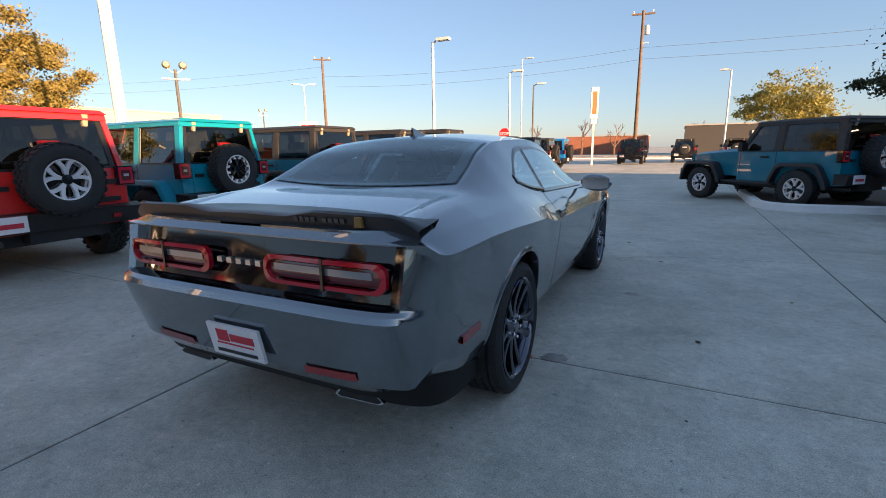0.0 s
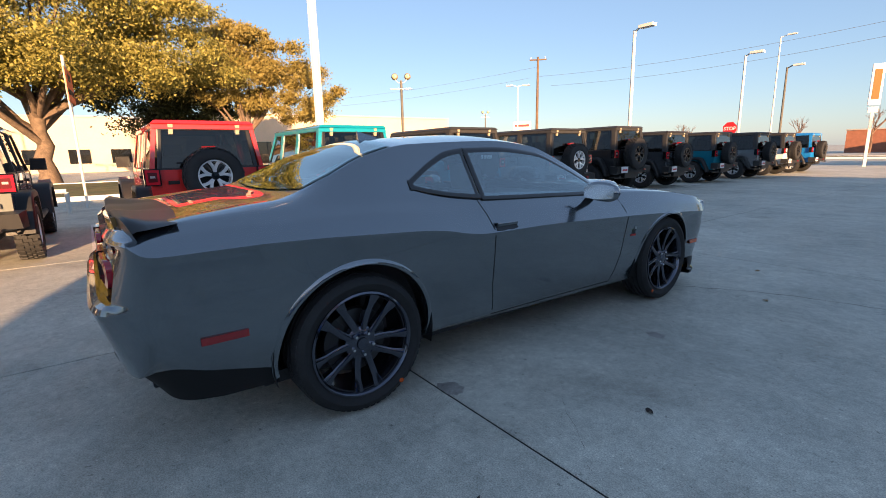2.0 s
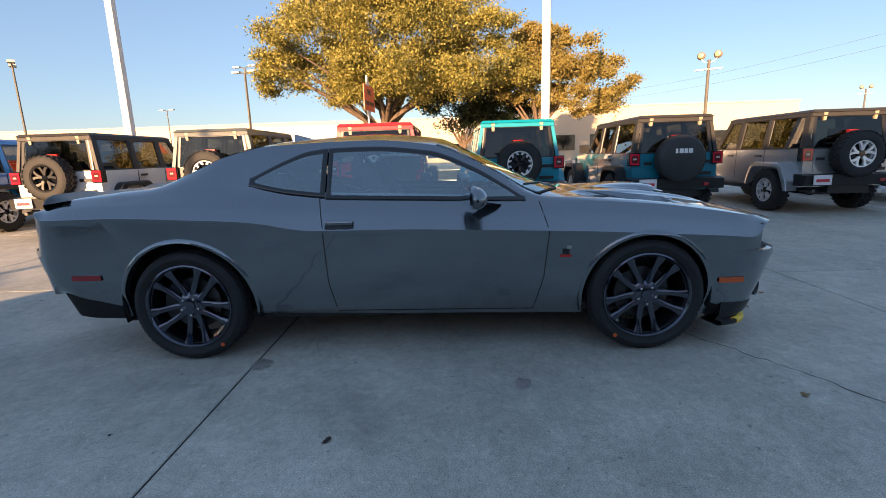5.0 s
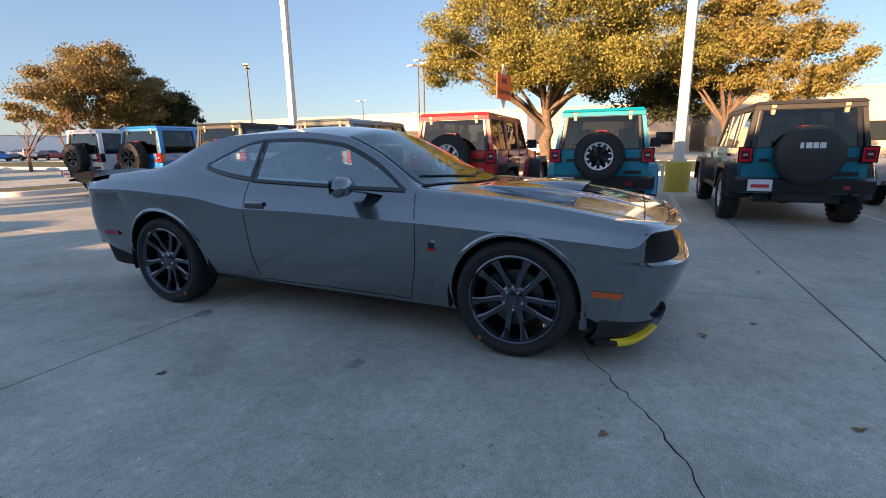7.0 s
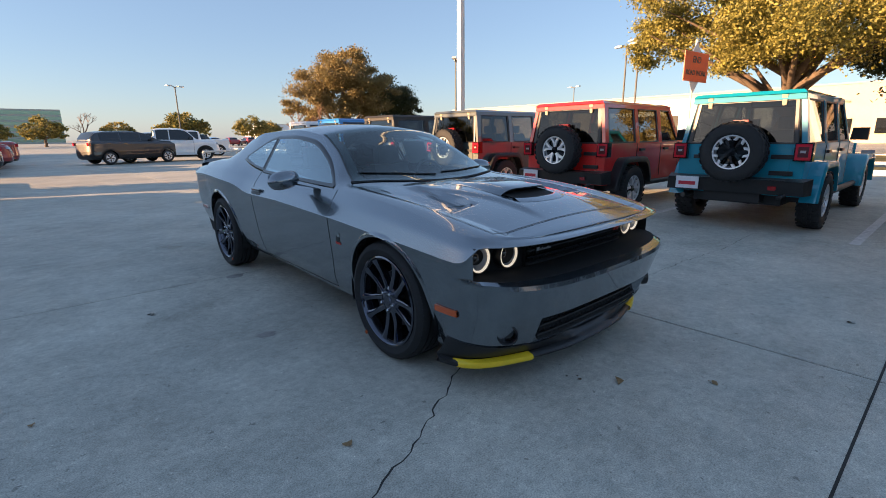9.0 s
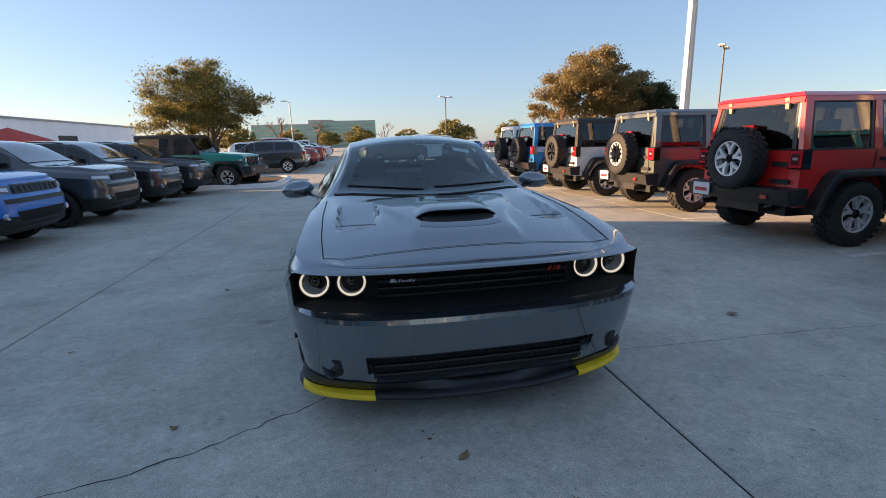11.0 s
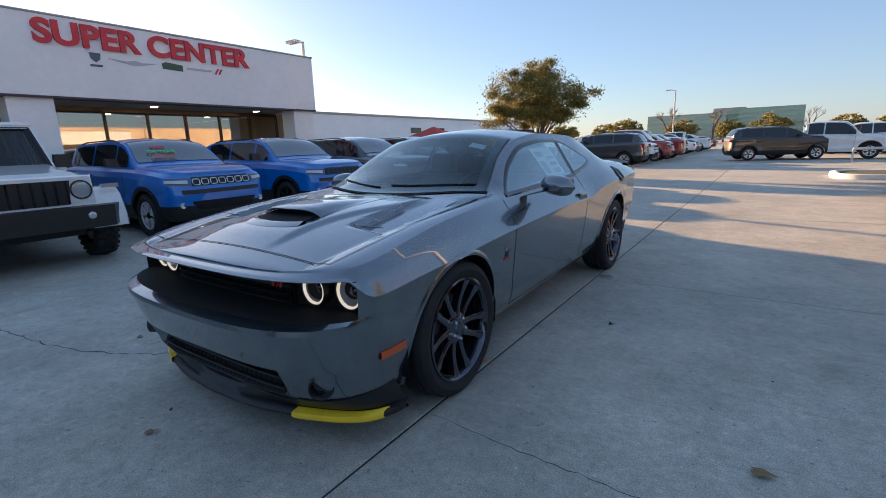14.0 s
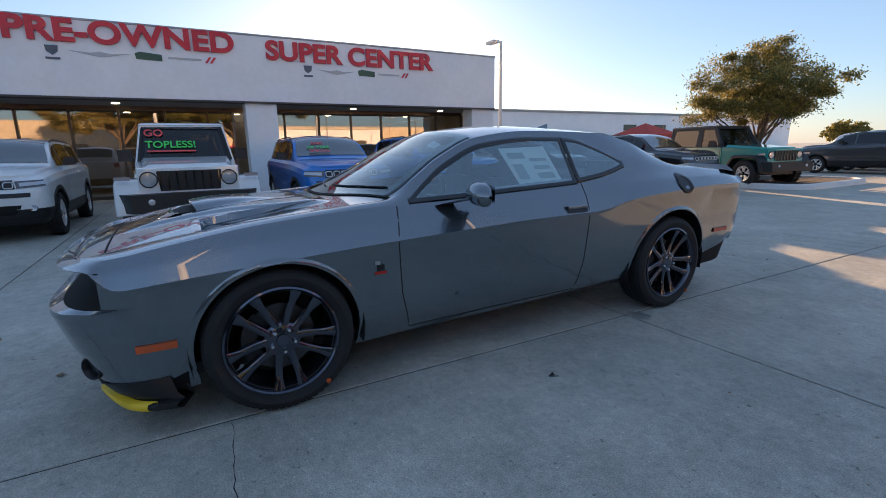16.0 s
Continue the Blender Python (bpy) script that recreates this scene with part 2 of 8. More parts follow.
def lathe(bm, prof, seg=32, c=(0, 0, 0), axis='x', mi=0, a0=0.0, a1=360.0):
    """Turns a profile of (radius, along) about an axis through c."""
    full = abs(a1 - a0) >= 360
    n = seg if full else seg + 1
    rings = []
    for i in range(n):
        a = radians(a0 + (a1 - a0) * i / seg)
        ca, sa = math.cos(a), math.sin(a)
        ring = []
        for r, h in prof:
            if axis == 'x':
                p = (c[0] + h, c[1] + r * ca, c[2] + r * sa)
            elif axis == 'y':
                p = (c[0] + r * ca, c[1] + h, c[2] + r * sa)
            else:
                p = (c[0] + r * ca, c[1] + r * sa, c[2] + h)
            ring.append(bm.verts.new(p))
        rings.append(ring)
    for i in range(n if full else n - 1):
        a, b = rings[i], rings[(i + 1) % n]
        for j in range(len(prof) - 1):
            f = bm.faces.new((a[j], b[j], b[j + 1], a[j + 1]))
            f.material_index = mi
    return rings


def tube(bm, pts, rad, seg=8, mi=0):
    """A round bar along points; rad is a number or one a point."""
    pts = [Vector(p) for p in pts]
    rads = rad if isinstance(rad, (list, tuple)) else [rad] * len(pts)
    rings = []
    for i, p in enumerate(pts):
        d = (pts[min(i + 1, len(pts) - 1)] - pts[max(i - 1, 0)]).normalized()
        u = d.cross(Vector((0, 0, 1)) if abs(d.z) < 0.9 else Vector((1, 0, 0))).normalized()
        w = d.cross(u)
        rings.append([bm.verts.new(p + (u * math.cos(k * math.tau / seg) + w * math.sin(k * math.tau / seg)) * rads[i]) for k in range(seg)])
    for a, b in zip(rings, rings[1:]):
        for k in range(seg):
            bm.faces.new((a[k], a[(k + 1) % seg], b[(k + 1) % seg], b[k])).material_index = mi
    for r in (rings[0][::-1], rings[-1]):
        bm.faces.new(r).material_index = mi


def prism(bm, poly, a, b, axis='x', mi=0):
    """A polygon of two coordinates drawn out from a to b along the axis."""
    def at(u, v, w):
        return (w, u, v) if axis == 'x' else (u, w, v) if axis == 'y' else (u, v, w)
    lo = [bm.verts.new(at(u, v, a)) for u, v in poly]
    hi = [bm.verts.new(at(u, v, b)) for u, v in poly]
    n = len(poly)
    fs = [bm.faces.new(lo[::-1]), bm.faces.new(hi)] + [bm.faces.new((lo[i], lo[(i + 1) % n], hi[(i + 1) % n], hi[i])) for i in range(n)]
    for f in fs:
        f.material_index = mi
    return fs


def grid(bm, rows, mi=0, close=False):
    """Quads between rows of points; returns the vertices."""
    vs = [[bm.verts.new(p) for p in r] for r in rows]
    for a, b in zip(vs, vs[1:]):
        n = len(a)
        for j in range(n if close else n - 1):
            bm.faces.new((a[j], a[(j + 1) % n], b[(j + 1) % n], b[j])).material_index = mi
    return vs


def curve(table):
    """A smooth function through (y, value) pairs."""
    ys = np.array([p[0] for p in table], float)
    vs = np.array([p[1] for p in table], float)
    o = np.argsort(ys)
    ys, vs = ys[o], vs[o]
    d = np.diff(vs) / np.diff(ys)
    m = np.concatenate([[d[0]], [0 if a * b <= 0 else 2 * a * b / (a + b) for a, b in zip(d, d[1:])], [d[-1]]])

    def f(y):
        y = min(max(y, ys[0]), ys[-1])
        i = min(max(int(np.searchsorted(ys, y)) - 1, 0), len(ys) - 2)
        h = ys[i + 1] - ys[i]
        t = (y - ys[i]) / h
        return float((1 + 2 * t) * (1 - t) ** 2 * vs[i] + t * (1 - t) ** 2 * h * m[i] + t * t * (3 - 2 * t) * vs[i + 1] + t * t * (t - 1) * h * m[i + 1])
    return f


def words(name, text, size, depth, m, material, parent=None, label="", align='CENTER', bold=.018):
    """Raised lettering as a mesh, standing in its own xz plane before m turns it."""
    cu = bpy.data.curves.new(name, 'FONT')
    cu.body, cu.size, cu.extrude, cu.align_x, cu.align_y = text, size, depth, align, 'CENTER'
    cu.offset = size * bold
    tmp = bpy.data.objects.new(name, cu)
    scene.collection.objects.link(tmp)
    dg = bpy.context.evaluated_depsgraph_get()
    me = bpy.data.meshes.new_from_object(tmp.evaluated_get(dg))
    bpy.data.objects.remove(tmp)
    me.materials.clear()
    me.materials.append(material)
    ob = new(name, me)
    ob.matrix_basis = m
    if parent:
        ob.parent = parent
    if label:
        ob["label"] = label
    return ob

# ---- ground ----
def make_ground():
    bm = bm_new()
    bmesh.ops.create_grid(bm, x_segments=24, y_segments=24, size=700)
    for v in bm.verts:
        v.co.z = -.014
    g = part("ground", bm, M_CONC)
    tagged(g, "pale concrete lot with dust and old stains", "ground", kind="structure")
    return g


SLAB_X, SLAB_Y, X0, Y0 = 4.02, 4.60, -.88, -1.05
def make_slabs():
    pave = empty("pavement", label="pale grey concrete slabs with dark saw-cut joints", category="pavement", kind="structure")
    bm = bm_new()
    a, b, g = SLAB_X / 2 - .006, SLAB_Y / 2 - .006, .006
    lo = [bm.verts.new(p) for p in ((-a, -b, -.013), (a, -b, -.013), (a, b, -.013), (-a, b, -.013))]
    mi = [bm.verts.new(p) for p in ((-a, -b, -.004), (a, -b, -.004), (a, b, -.004), (-a, b, -.004))]
    hi = [bm.verts.new(p) for p in ((-a + g, -b + g, 0), (a - g, -b + g, 0), (a - g, b - g, 0), (-a + g, b - g, 0))]
    for p, q in ((lo, mi), (mi, hi)):
        for i in range(4):
            bm.faces.new((p[i], p[(i + 1) % 4], q[(i + 1) % 4], q[i]))
    bm.faces.new(hi)
    first = None
    for i in range(-4, 4):
        for j in range(-5, 7):
            m = pose(X0 + SLAB_X * (i + .5), Y0 + SLAB_Y * (j + .5), 0)
            if first is None:
                first = part("slab", bm, M_CONC, pave)
                first.matrix_basis = m
            else:
                share("slab", first, pave, m)
    # dark joint bed under the slabs
    bm = bm_new()
    for i in range(-4, 5):
        x = X0 + SLAB_X * i
        box(bm, x - .012, x + .012, Y0 - 5 * SLAB_Y, Y0 + 7 * SLAB_Y, -.0135, -.006)
    for j in range(-5, 8):
        y = Y0 + SLAB_Y * j
        box(bm, X0 - 4 * SLAB_X, X0 + 4 * SLAB_X, y - .012, y + .012, -.0134, -.0061)
    part("joint_filler", bm, M_JOINT, pave)
    # cracks
    rnd = random.Random(5)
    bm = bm_new()
    for pts, w in (([(.55, 1.80), (.70, 1.88), (.96, 2.04), (1.18, 2.16), (1.38, 2.27), (1.62, 2.38), (1.79, 2.42), (1.95, 2.47), (2.63, 2.55), (3.13, 2.62)], .006),
                   ([(-.9, 1.74), (-1.68, 1.79), (-2.63, 1.81), (-3.6, 1.90), (-4.9, 1.86)], .004),
                   ([(1.07, -.06), (1.26, -.32), (1.41, -.50), (1.60, -.69), (1.80, -.84), (2.02, -1.02)], .004), ([(.59, -.75), (.82, -.69), (.93, -.66)], .003)):
        P = []
        for (xa, ya), (xb, yb) in zip(pts, pts[1:]):
            n = max(3, int(math.hypot(xb - xa, yb - ya) / .05))
            P += [(xa + (xb - xa) * k / n + rnd.uniform(-.014, .014), ya + (yb - ya) * k / n + rnd.uniform(-.014, .014)) for k in range(n)]
        rows = []
        for k, (x, y) in enumerate(P):
            ww = w * rnd.uniform(.25, .75) * (1 if 2 < k < len(P) - 3 else .4)
            rows.append([(x - ww * .7, y + ww, .0006), (x + ww * .7, y - ww, .0006)])
        grid(bm, rows)
    part("crack", bm, M_JOINT, pave)


# ---- trees ----
def leaf_mat(name, a, b):
    m = mat(name, a, 0.6, col2=b, per_island=0.35)
    m.node_tree.nodes["Principled BSDF"].inputs["Subsurface Weight"].default_value = 0
    n, l = m.node_tree.nodes, m.node_tree.links
    p, out = n["Principled BSDF"], n["Material Output"]
    tr, mx = n.new("ShaderNodeBsdfTranslucent"), n.new("ShaderNodeMixShader")
    mx.inputs[0].default_value = 0.32
    l.new(p.inputs["Base Color"].links[0].from_socket, tr.inputs["Color"])
    l.new(p.outputs[0], mx.inputs[1])
    l.new(tr.outputs[0], mx.inputs[2])
    l.new(mx.outputs[0], out.inputs["Surface"])
    return m


M_LEAF_GOLD = leaf_mat("golden_leaves", (0.20, 0.195, 0.036), (0.33, 0.285, 0.065))
M_LEAF_ORANGE = leaf_mat("orange_leaves", (0.33, 0.255, 0.062), (0.22, 0.185, 0.05))
M_LEAF_BROWN = leaf_mat("brown_leaves", (0.28, 0.20, 0.075), (0.20, 0.165, 0.06))
M_LEAF_GREEN = leaf_mat("green_leaves", (0.13, 0.135, 0.034), (0.27, 0.22, 0.05))
M_LEAF_DARK = leaf_mat("dark_leaves", (0.03, 0.045, 0.016), (0.05, 0.06, 0.02))
M_TWIG = mat("bare_twigs", (0.15, 0.09, 0.06), 0.9, per_island=0.25)


def leaves(name, blobs, count, size, material, parent, seed, shell=0.55, flat=0.0):
    """Small leaf clumps gathered in uneven tufts inside ellipsoids (x, y, z, rx, ry, rz)."""
    r = np.random.default_rng(seed)
    vol = np.array([b[3] * b[4] * b[5] for b in blobs]) ** .67
    which = r.choice(len(blobs), count, p=vol / vol.sum())
    B = np.array(blobs)[which]
    nt = max(110, count // 800)
    td = r.normal(size=(nt, 3))
    td /= np.linalg.norm(td, axis=1)[:, None]
    trad = shell + (1.06 - shell) * r.random(nt) ** .6
    tb = r.choice(len(blobs), nt, p=vol / vol.sum())
    TB = np.array(blobs)[tb]
    tc = TB[:, :3] + td * trad[:, None] * TB[:, 3:]
    ti = r.integers(0, nt, count)
    c = tc[ti] + r.normal(size=(count, 3)) * (np.array(blobs)[tb][ti][:, 3:].mean(axis=1) * .105)[:, None] * (.6 + .8 * r.random(nt))[ti][:, None] * np.array([1.25, 1.25, .7])
    far = r.random(count) < .05
    d = r.normal(size=(count, 3))
    d /= np.linalg.norm(d, axis=1)[:, None]
    c[far] = (B[:, :3] + d * (r.random(count) ** .4)[:, None] * B[:, 3:])[far]
    u = r.normal(size=(count, 3))
    u /= np.linalg.norm(u, axis=1)[:, None]
    w = np.cross(u, r.normal(size=(count, 3)))
    w /= np.linalg.norm(w, axis=1)[:, None]
    s = (size * (.6 + .8 * r.random(count)))[:, None]
    V = np.stack([c - u * s, c - w * s * .55, c + u * s, c + w * s * .55], 1).reshape(-1, 3)
    me = bpy.data.meshes.new(name)
    me.from_pydata(V.tolist(), [], np.arange(count * 4).reshape(-1, 4).tolist())
    me.materials.append(material)
    ob = new(name, me)
    ob.parent = parent
    return ob


def limbs(bm, base, top, r0, blobs, rnd, twigs=3):
    """Draws the trunk into bm and gives each limb's points and radii."""
    out = []
    base, top = Vector(base), Vector(top)
    n = 6
    pts = [base.lerp(top, i / n) + Vector((rnd.uniform(-1, 1), rnd.uniform(-1, 1), 0)) * r0 * .35 * (i > 0) for i in range(n + 1)]
    tube(bm, pts, [r0 * (1.35 if i == 0 else 1 - .35 * i / n) for i in range(n + 1)], 10)
    for b in blobs:
        c = Vector(b[:3])
        s = pts[rnd.randint(3, n)]
        for k in range(twigs):
            e = c + Vector((rnd.uniform(-.6, .6) * b[3], rnd.uniform(-.6, .6) * b[4], rnd.uniform(-.4, .5) * b[5]))
            m = s.lerp(e, .5) + Vector((rnd.uniform(-.3, .3), rnd.uniform(-.3, .3), rnd.uniform(0, .5))) * b[5] * .3
            q = s.lerp(e, .25).lerp(m, .4)
            out.append(([s, q, m, e], [r0 * .42, r0 * .33, r0 * .22, r0 * .05]))
    return out


def make_tree(name, x, y, trunk_h, r0, blobs, count, size, material, label, seed, shell=.55, twigs=3):
    t = empty(name, pose(x, y, 0), label=label, category="tree")
    rnd = random.Random(seed)
    bm = bm_new()
    arms = limbs(bm, (0, 0, -.05), (0, 0, trunk_h), r0, blobs, rnd, twigs)
    part("trunk", bm, M_BARK, t, smooth=60)
    for pts, rads in arms:
        bm = bm_new()
        tube(bm, pts, rads, 6)
        part("limb", bm, M_BARK, t, smooth=60)
    leaves("crown", blobs, count, size, material, t, seed, shell)
    return t


def bare_tree(x, y, h, seed, label="bare winter tree with thin brown twigs"):
    t = empty("bare_tree", pose(x, y, 0), label=label, category="tree")
    rnd = random.Random(seed)
    bm = bm_new()

    def grow(p, d, ln, r, k):
        e = p + d * ln
        tube(bm, [p, p.lerp(e, .5) + Vector((rnd.uniform(-1, 1), rnd.uniform(-1, 1), 0)) * ln * .06, e], [r, r * .8, r * .6], 5 if k > 2 else 3)
        if k:
            for _ in range(3 if k > 1 else 4):
                nd = (d + Vector((rnd.uniform(-.7, .7), rnd.uniform(-.7, .7), rnd.uniform(-.15, .5)))).normalized()
                grow(p.lerp(e, rnd.uniform(.6, 1)), nd, ln * rnd.uniform(.55, .8), r * .55, k - 1)
    grow(Vector((0, 0, -.05)), Vector((0, 0, 1)), h * .28, h * .022, 4)
    part("branch_work", bm, M_TWIG, t)
    return t


# ---- poles and lamps ----
def tall_pole(x, y, h, r, label):
    p = empty("light_pole", pose(x, y, 0), label=label, category="light pole")
    bm = bm_new()
    n = 8
    lathe(bm, [(r, .8), (r * .72, h), (0, h)], n, (0, 0, 0), 'z')
    part("shaft", bm, M_STEELP, p)
    bm = bm_new()
    lathe(bm, [(.31, 0), (.31, .74), (.29, .78), (0, .78)], 24, (0, 0, 0), 'z')
    part("base", bm, mat("yellow_concrete", (0.62, 0.44, 0.06), .8, var=.12, scale=3), p, "yellow-painted round concrete base", smooth=40)
    bm = bm_new()
    box(bm, -.18, .18, -.18, .18, .78, .84)
    part("flange", bm, M_STEELP, p)
    return p


def area_lamp(x, y, h, az, heads=1, r=.09, col=None, arm=1.0, label="pale steel parking lot lamp", kind=0, base_z=0.0):
    p = empty("street_lamp", pose(x, y, 0, 0, 0, az), label=label, category="street lamp")
    bm = bm_new()
    lathe(bm, [(r, base_z), (r * .75, h), (0, h)], 8, (0, 0, 0), 'z')
    part("pole", bm, col or M_STEELP, p)
    for k in range(heads):
        sg = 1 if k == 0 else -1
        bm = bm_new()
        tube(bm, [(0, 0, h - .1), (sg * arm * .5, 0, h + .05), (sg * arm, 0, h + .08)], .04, 6)
        part("arm", bm, col or M_STEELP, p)
        bm = bm_new()
        box(bm, min(sg * arm * .75, sg * (arm + .55)), max(sg * arm * .75, sg * (arm + .55)), -.17, .17, h + .02, h + .14)
        bevel(bm, .03, 1)
        part("lamp_head", bm, M_STEELP, p)
    return p

# ---- the grey coupe ----
FX = [0, .08, .16, .24, .32, .40, .48, .55, .60, .64, .68, .72, .76, .80, .84, .87, .90, .92, .94, .955, .97, .98, .988, .994, .998, .9995, 1.0]


class Body:
    """A car body as stacked outlines (levels) round the car and rows across its top. y runs ahead, z up."""

    def __init__(self, levels, half, y0f, y0r, n, nr, edge_inset, xp, zp, zc, top=None, step=0.03, sub=4, nv=14):
        self.nv = nv
        self.cache = {}
        self.levels, self.half, self.y0f, self.y0r, self.n, self.nr = levels, half, y0f, y0r, n, nr
        self.edge_inset, self.xp, self.zp, self.zc, self.top, self.sub = edge_inset, xp, zp, zc, top, sub
        zs = [[L['z'](q) for q in (y0r, -1.4, -.6, 0.0, 1.4)] for L in levels]
        self.counts = [1 if L.get('thin') else max(sub, int(max(abs(q - p) for p, q in zip(a, b)) / .024)) for a, b, L in zip(zs, zs[1:], levels[1:])]
        mid = list(np.arange(y0f, y0r - 1e-6, -(y0f - y0r) / round((y0f - y0r) / step)))
        self.ring = [('f', f) for f in FX[:-1]] + [('m', y) for y in mid] + [('r', f) for f in FX[-2::-1]]

    def point(self, lv, key):
        """The place on level lv at ring key, right half."""
        kind, v = key
        L = self.levels[lv]
        ins = L['inset'] if not callable(L['inset']) else L['inset']
        if kind == 'm':
            y = v
            x = self.half(y) - (ins(y) if callable(ins) else ins)
        else:
            end, y0 = (L['yf'], self.y0f) if kind == 'f' else (L['yr'], self.y0r)
            p = self.n if kind == 'f' else self.nr
            k = (1 - v ** p) ** (1 / p)
            blend = L.get('ef' if kind == 'f' else 'er')
            if blend:
                w = min(max((v - .84) / .13, 0), 1)
                end += (blend - end) * w * w * (3 - 2 * w)
            yb = y0 + (end - y0) * k
            x = v * (self.half(yb) - (ins(yb) if callable(ins) else ins))
            rec, lim = (L.get('rf', 0), L.get('lf', 0)) if kind == 'f' else (L.get('rr', 0), L.get('lr', 0))
            y, z = yb, L['z'](yb)
            if kind == 'f':
                z -= L.get('df', 0) * (1 - v * v)
            rise = L.get('tf' if kind == 'f' else 'tr')
            if rise:
                w = min(max((.99 - v) / .06, 0), 1)
                z += (rise - z) * w * w * (3 - 2 * w)
            if rec:
                w = min(max((lim - v) / (.025 if kind == 'f' else .045), 0), 1)
                y = yb + (-rec if kind == 'f' else rec) * w
            return Vector((x, y, z))
        return Vector((x, y, L['z'](y)))

    def column(self, key):
        if key not in self.cache:
            self.cache[key] = self.column_new(key)
        return self.cache[key]

    def column_new(self, key):
        pts = [self.point(i, key) for i in range(len(self.levels))]
        out = []
        for a, b, s in zip(pts, pts[1:], self.counts):
            out += [a.lerp(b, i / s) for i in range(s)]
        return out + [pts[-1]]

    def side_x(self, y, z):
        c = self.column(('m', round(y, 3))) if self.y0r <= y <= self.y0f else None
        if c is None:
            best = min(self.ring, key=lambda k: abs(self.point(7, k).y - y) if k[0] == ('f' if y > 0 else 'r') else 99)
            c = self.column(best)
        return float(np.interp(z, [p.z for p in c], [p.x for p in c]))

    def row(self, key, nu=10):
        """Half row across the top, from the edge to the middle."""
        e = self.point(len(self.levels) - 1, key)
        y, nv = e.y, self.nv
        xp, zp, zc = min(self.xp(y), e.x * 0.93), self.zp(y), self.zc(y)
        if e.x < 0.02:
            xp = e.x * 0.7
        f = min(1.0, e.x / 0.5)
        zp, zc = e.z + (zp - e.z) * f, e.z + (zc - e.z) * f
        out = []
        for i in range(nu):
            t = i / nu
            out.append(Vector((e.x + (xp - e.x) * t, y, e.z + (zp - e.z) * t + 0.010 * math.sin(math.pi * t))))
        for i in range(nv + 1):
            t = i / nv
            x = xp * (1 - t)
            z = zp + (zc - zp) * (1 - (1 - t) ** 2)
            out.append(Vector((x, y, z + (self.top(x, y) if self.top else 0))))
        return out

    def on_top(self, x, y):
        """Height of the top at x, y between the pillars."""
        xp = self.xp(y)
        t = 1 - min(abs(x) / xp, 1)
        return self.zp(y) + (self.zc(y) - self.zp(y)) * (1 - (1 - t) ** 2) + (self.top(abs(x), y) if self.top else 0)

    def flank(self, y, z):
        """x of the side window's plane at y, z."""
        e = self.point(len(self.levels) - 1, ('m', y))
        t = (z - e.z) / max(self.zp(y) - e.z, 1e-3)
        t = min(max(t, 0), 1)
        return e.x + (self.xp(y) - e.x) * t + 0.0

    def build(self, name, material, parent, arches, cut=None, cut_top=None, index=None, sharp=18):
        bm = bm_new()
        cols = [self.column(k) for k in self.ring]
        rows = [self.row(k) for k in self.ring]
        nz = len(cols[0])
        for sgn in (1, -1):
            vs = [[bm.verts.new((p.x * sgn, p.y, p.z)) for p in c] for c in cols]
            for i in range(len(vs) - 1):
                for j in range(nz - 1):
                    cy, cz = (cols[i][j].y + cols[i + 1][j + 1].y) / 2, (cols[i][j].z + cols[i + 1][j + 1].z) / 2
                    if self.ring[i][0] == 'm' or abs(cy) < abs(self.y0f) + 0.35:
                        if any((cy - ay) ** 2 + (cz - az) ** 2 < r * r and cz < az + r for ay, az, r in arches) and cols[i][j].x > 0.6:
                            continue
                    f = bm.faces.new((vs[i][j], vs[i + 1][j], vs[i + 1][j + 1], vs[i][j + 1]))
                    if index:
                        f.material_index = index(self.ring[i], j)
            ts = [[vs[i][-1]] + [bm.verts.new((p.x * sgn, p.y, p.z)) for p in r[1:]] for i, r in enumerate(rows)]
            for i in range(len(ts) - 1):
                for j in range(len(ts[0]) - 1):
                    q = (rows[i][j] + rows[i + 1][j + 1]) / 2
                    if cut and cut(q.x, q.y, q.z, j):
                        continue
                    try:
                        bm.faces.new((ts[i][j], ts[i + 1][j], ts[i + 1][j + 1], ts[i][j + 1]))
                    except ValueError:
                        pass
        bmesh.ops.remove_doubles(bm, verts=bm.verts, dist=0.0004)
        # true round wheel arches with a turned-in lip
        lip = []
        for e in list(bm.edges):
            if len(e.link_faces) == 1:
                m = (e.verts[0].co + e.verts[1].co) / 2
                for ay, az, r in arches:
                    if abs(math.hypot(m.y - ay, m.z - az) - r) < 0.055 and abs(m.x) > 0.6 and m.z > 0.25:
                        lip.append((e, ay, az, r))
        for e, ay, az, r in lip:
            for v in e.verts:
                d = math.hypot(v.co.y - ay, v.co.z - az)
                if d > 1e-4 and abs(d - r) > 1e-5:
                    v.co.y, v.co.z = ay + (v.co.y - ay) * r / d, az + (v.co.z - az) * r / d
        ex = bmesh.ops.extrude_edge_only(bm, edges=[t[0] for t in lip])
        for v in [g for g in ex['geom'] if isinstance(g, bmesh.types.BMVert)]:
            v.co.x -= math.copysign(0.06, v.co.x)
        return part(name, bm, material, parent, smooth=sharp)

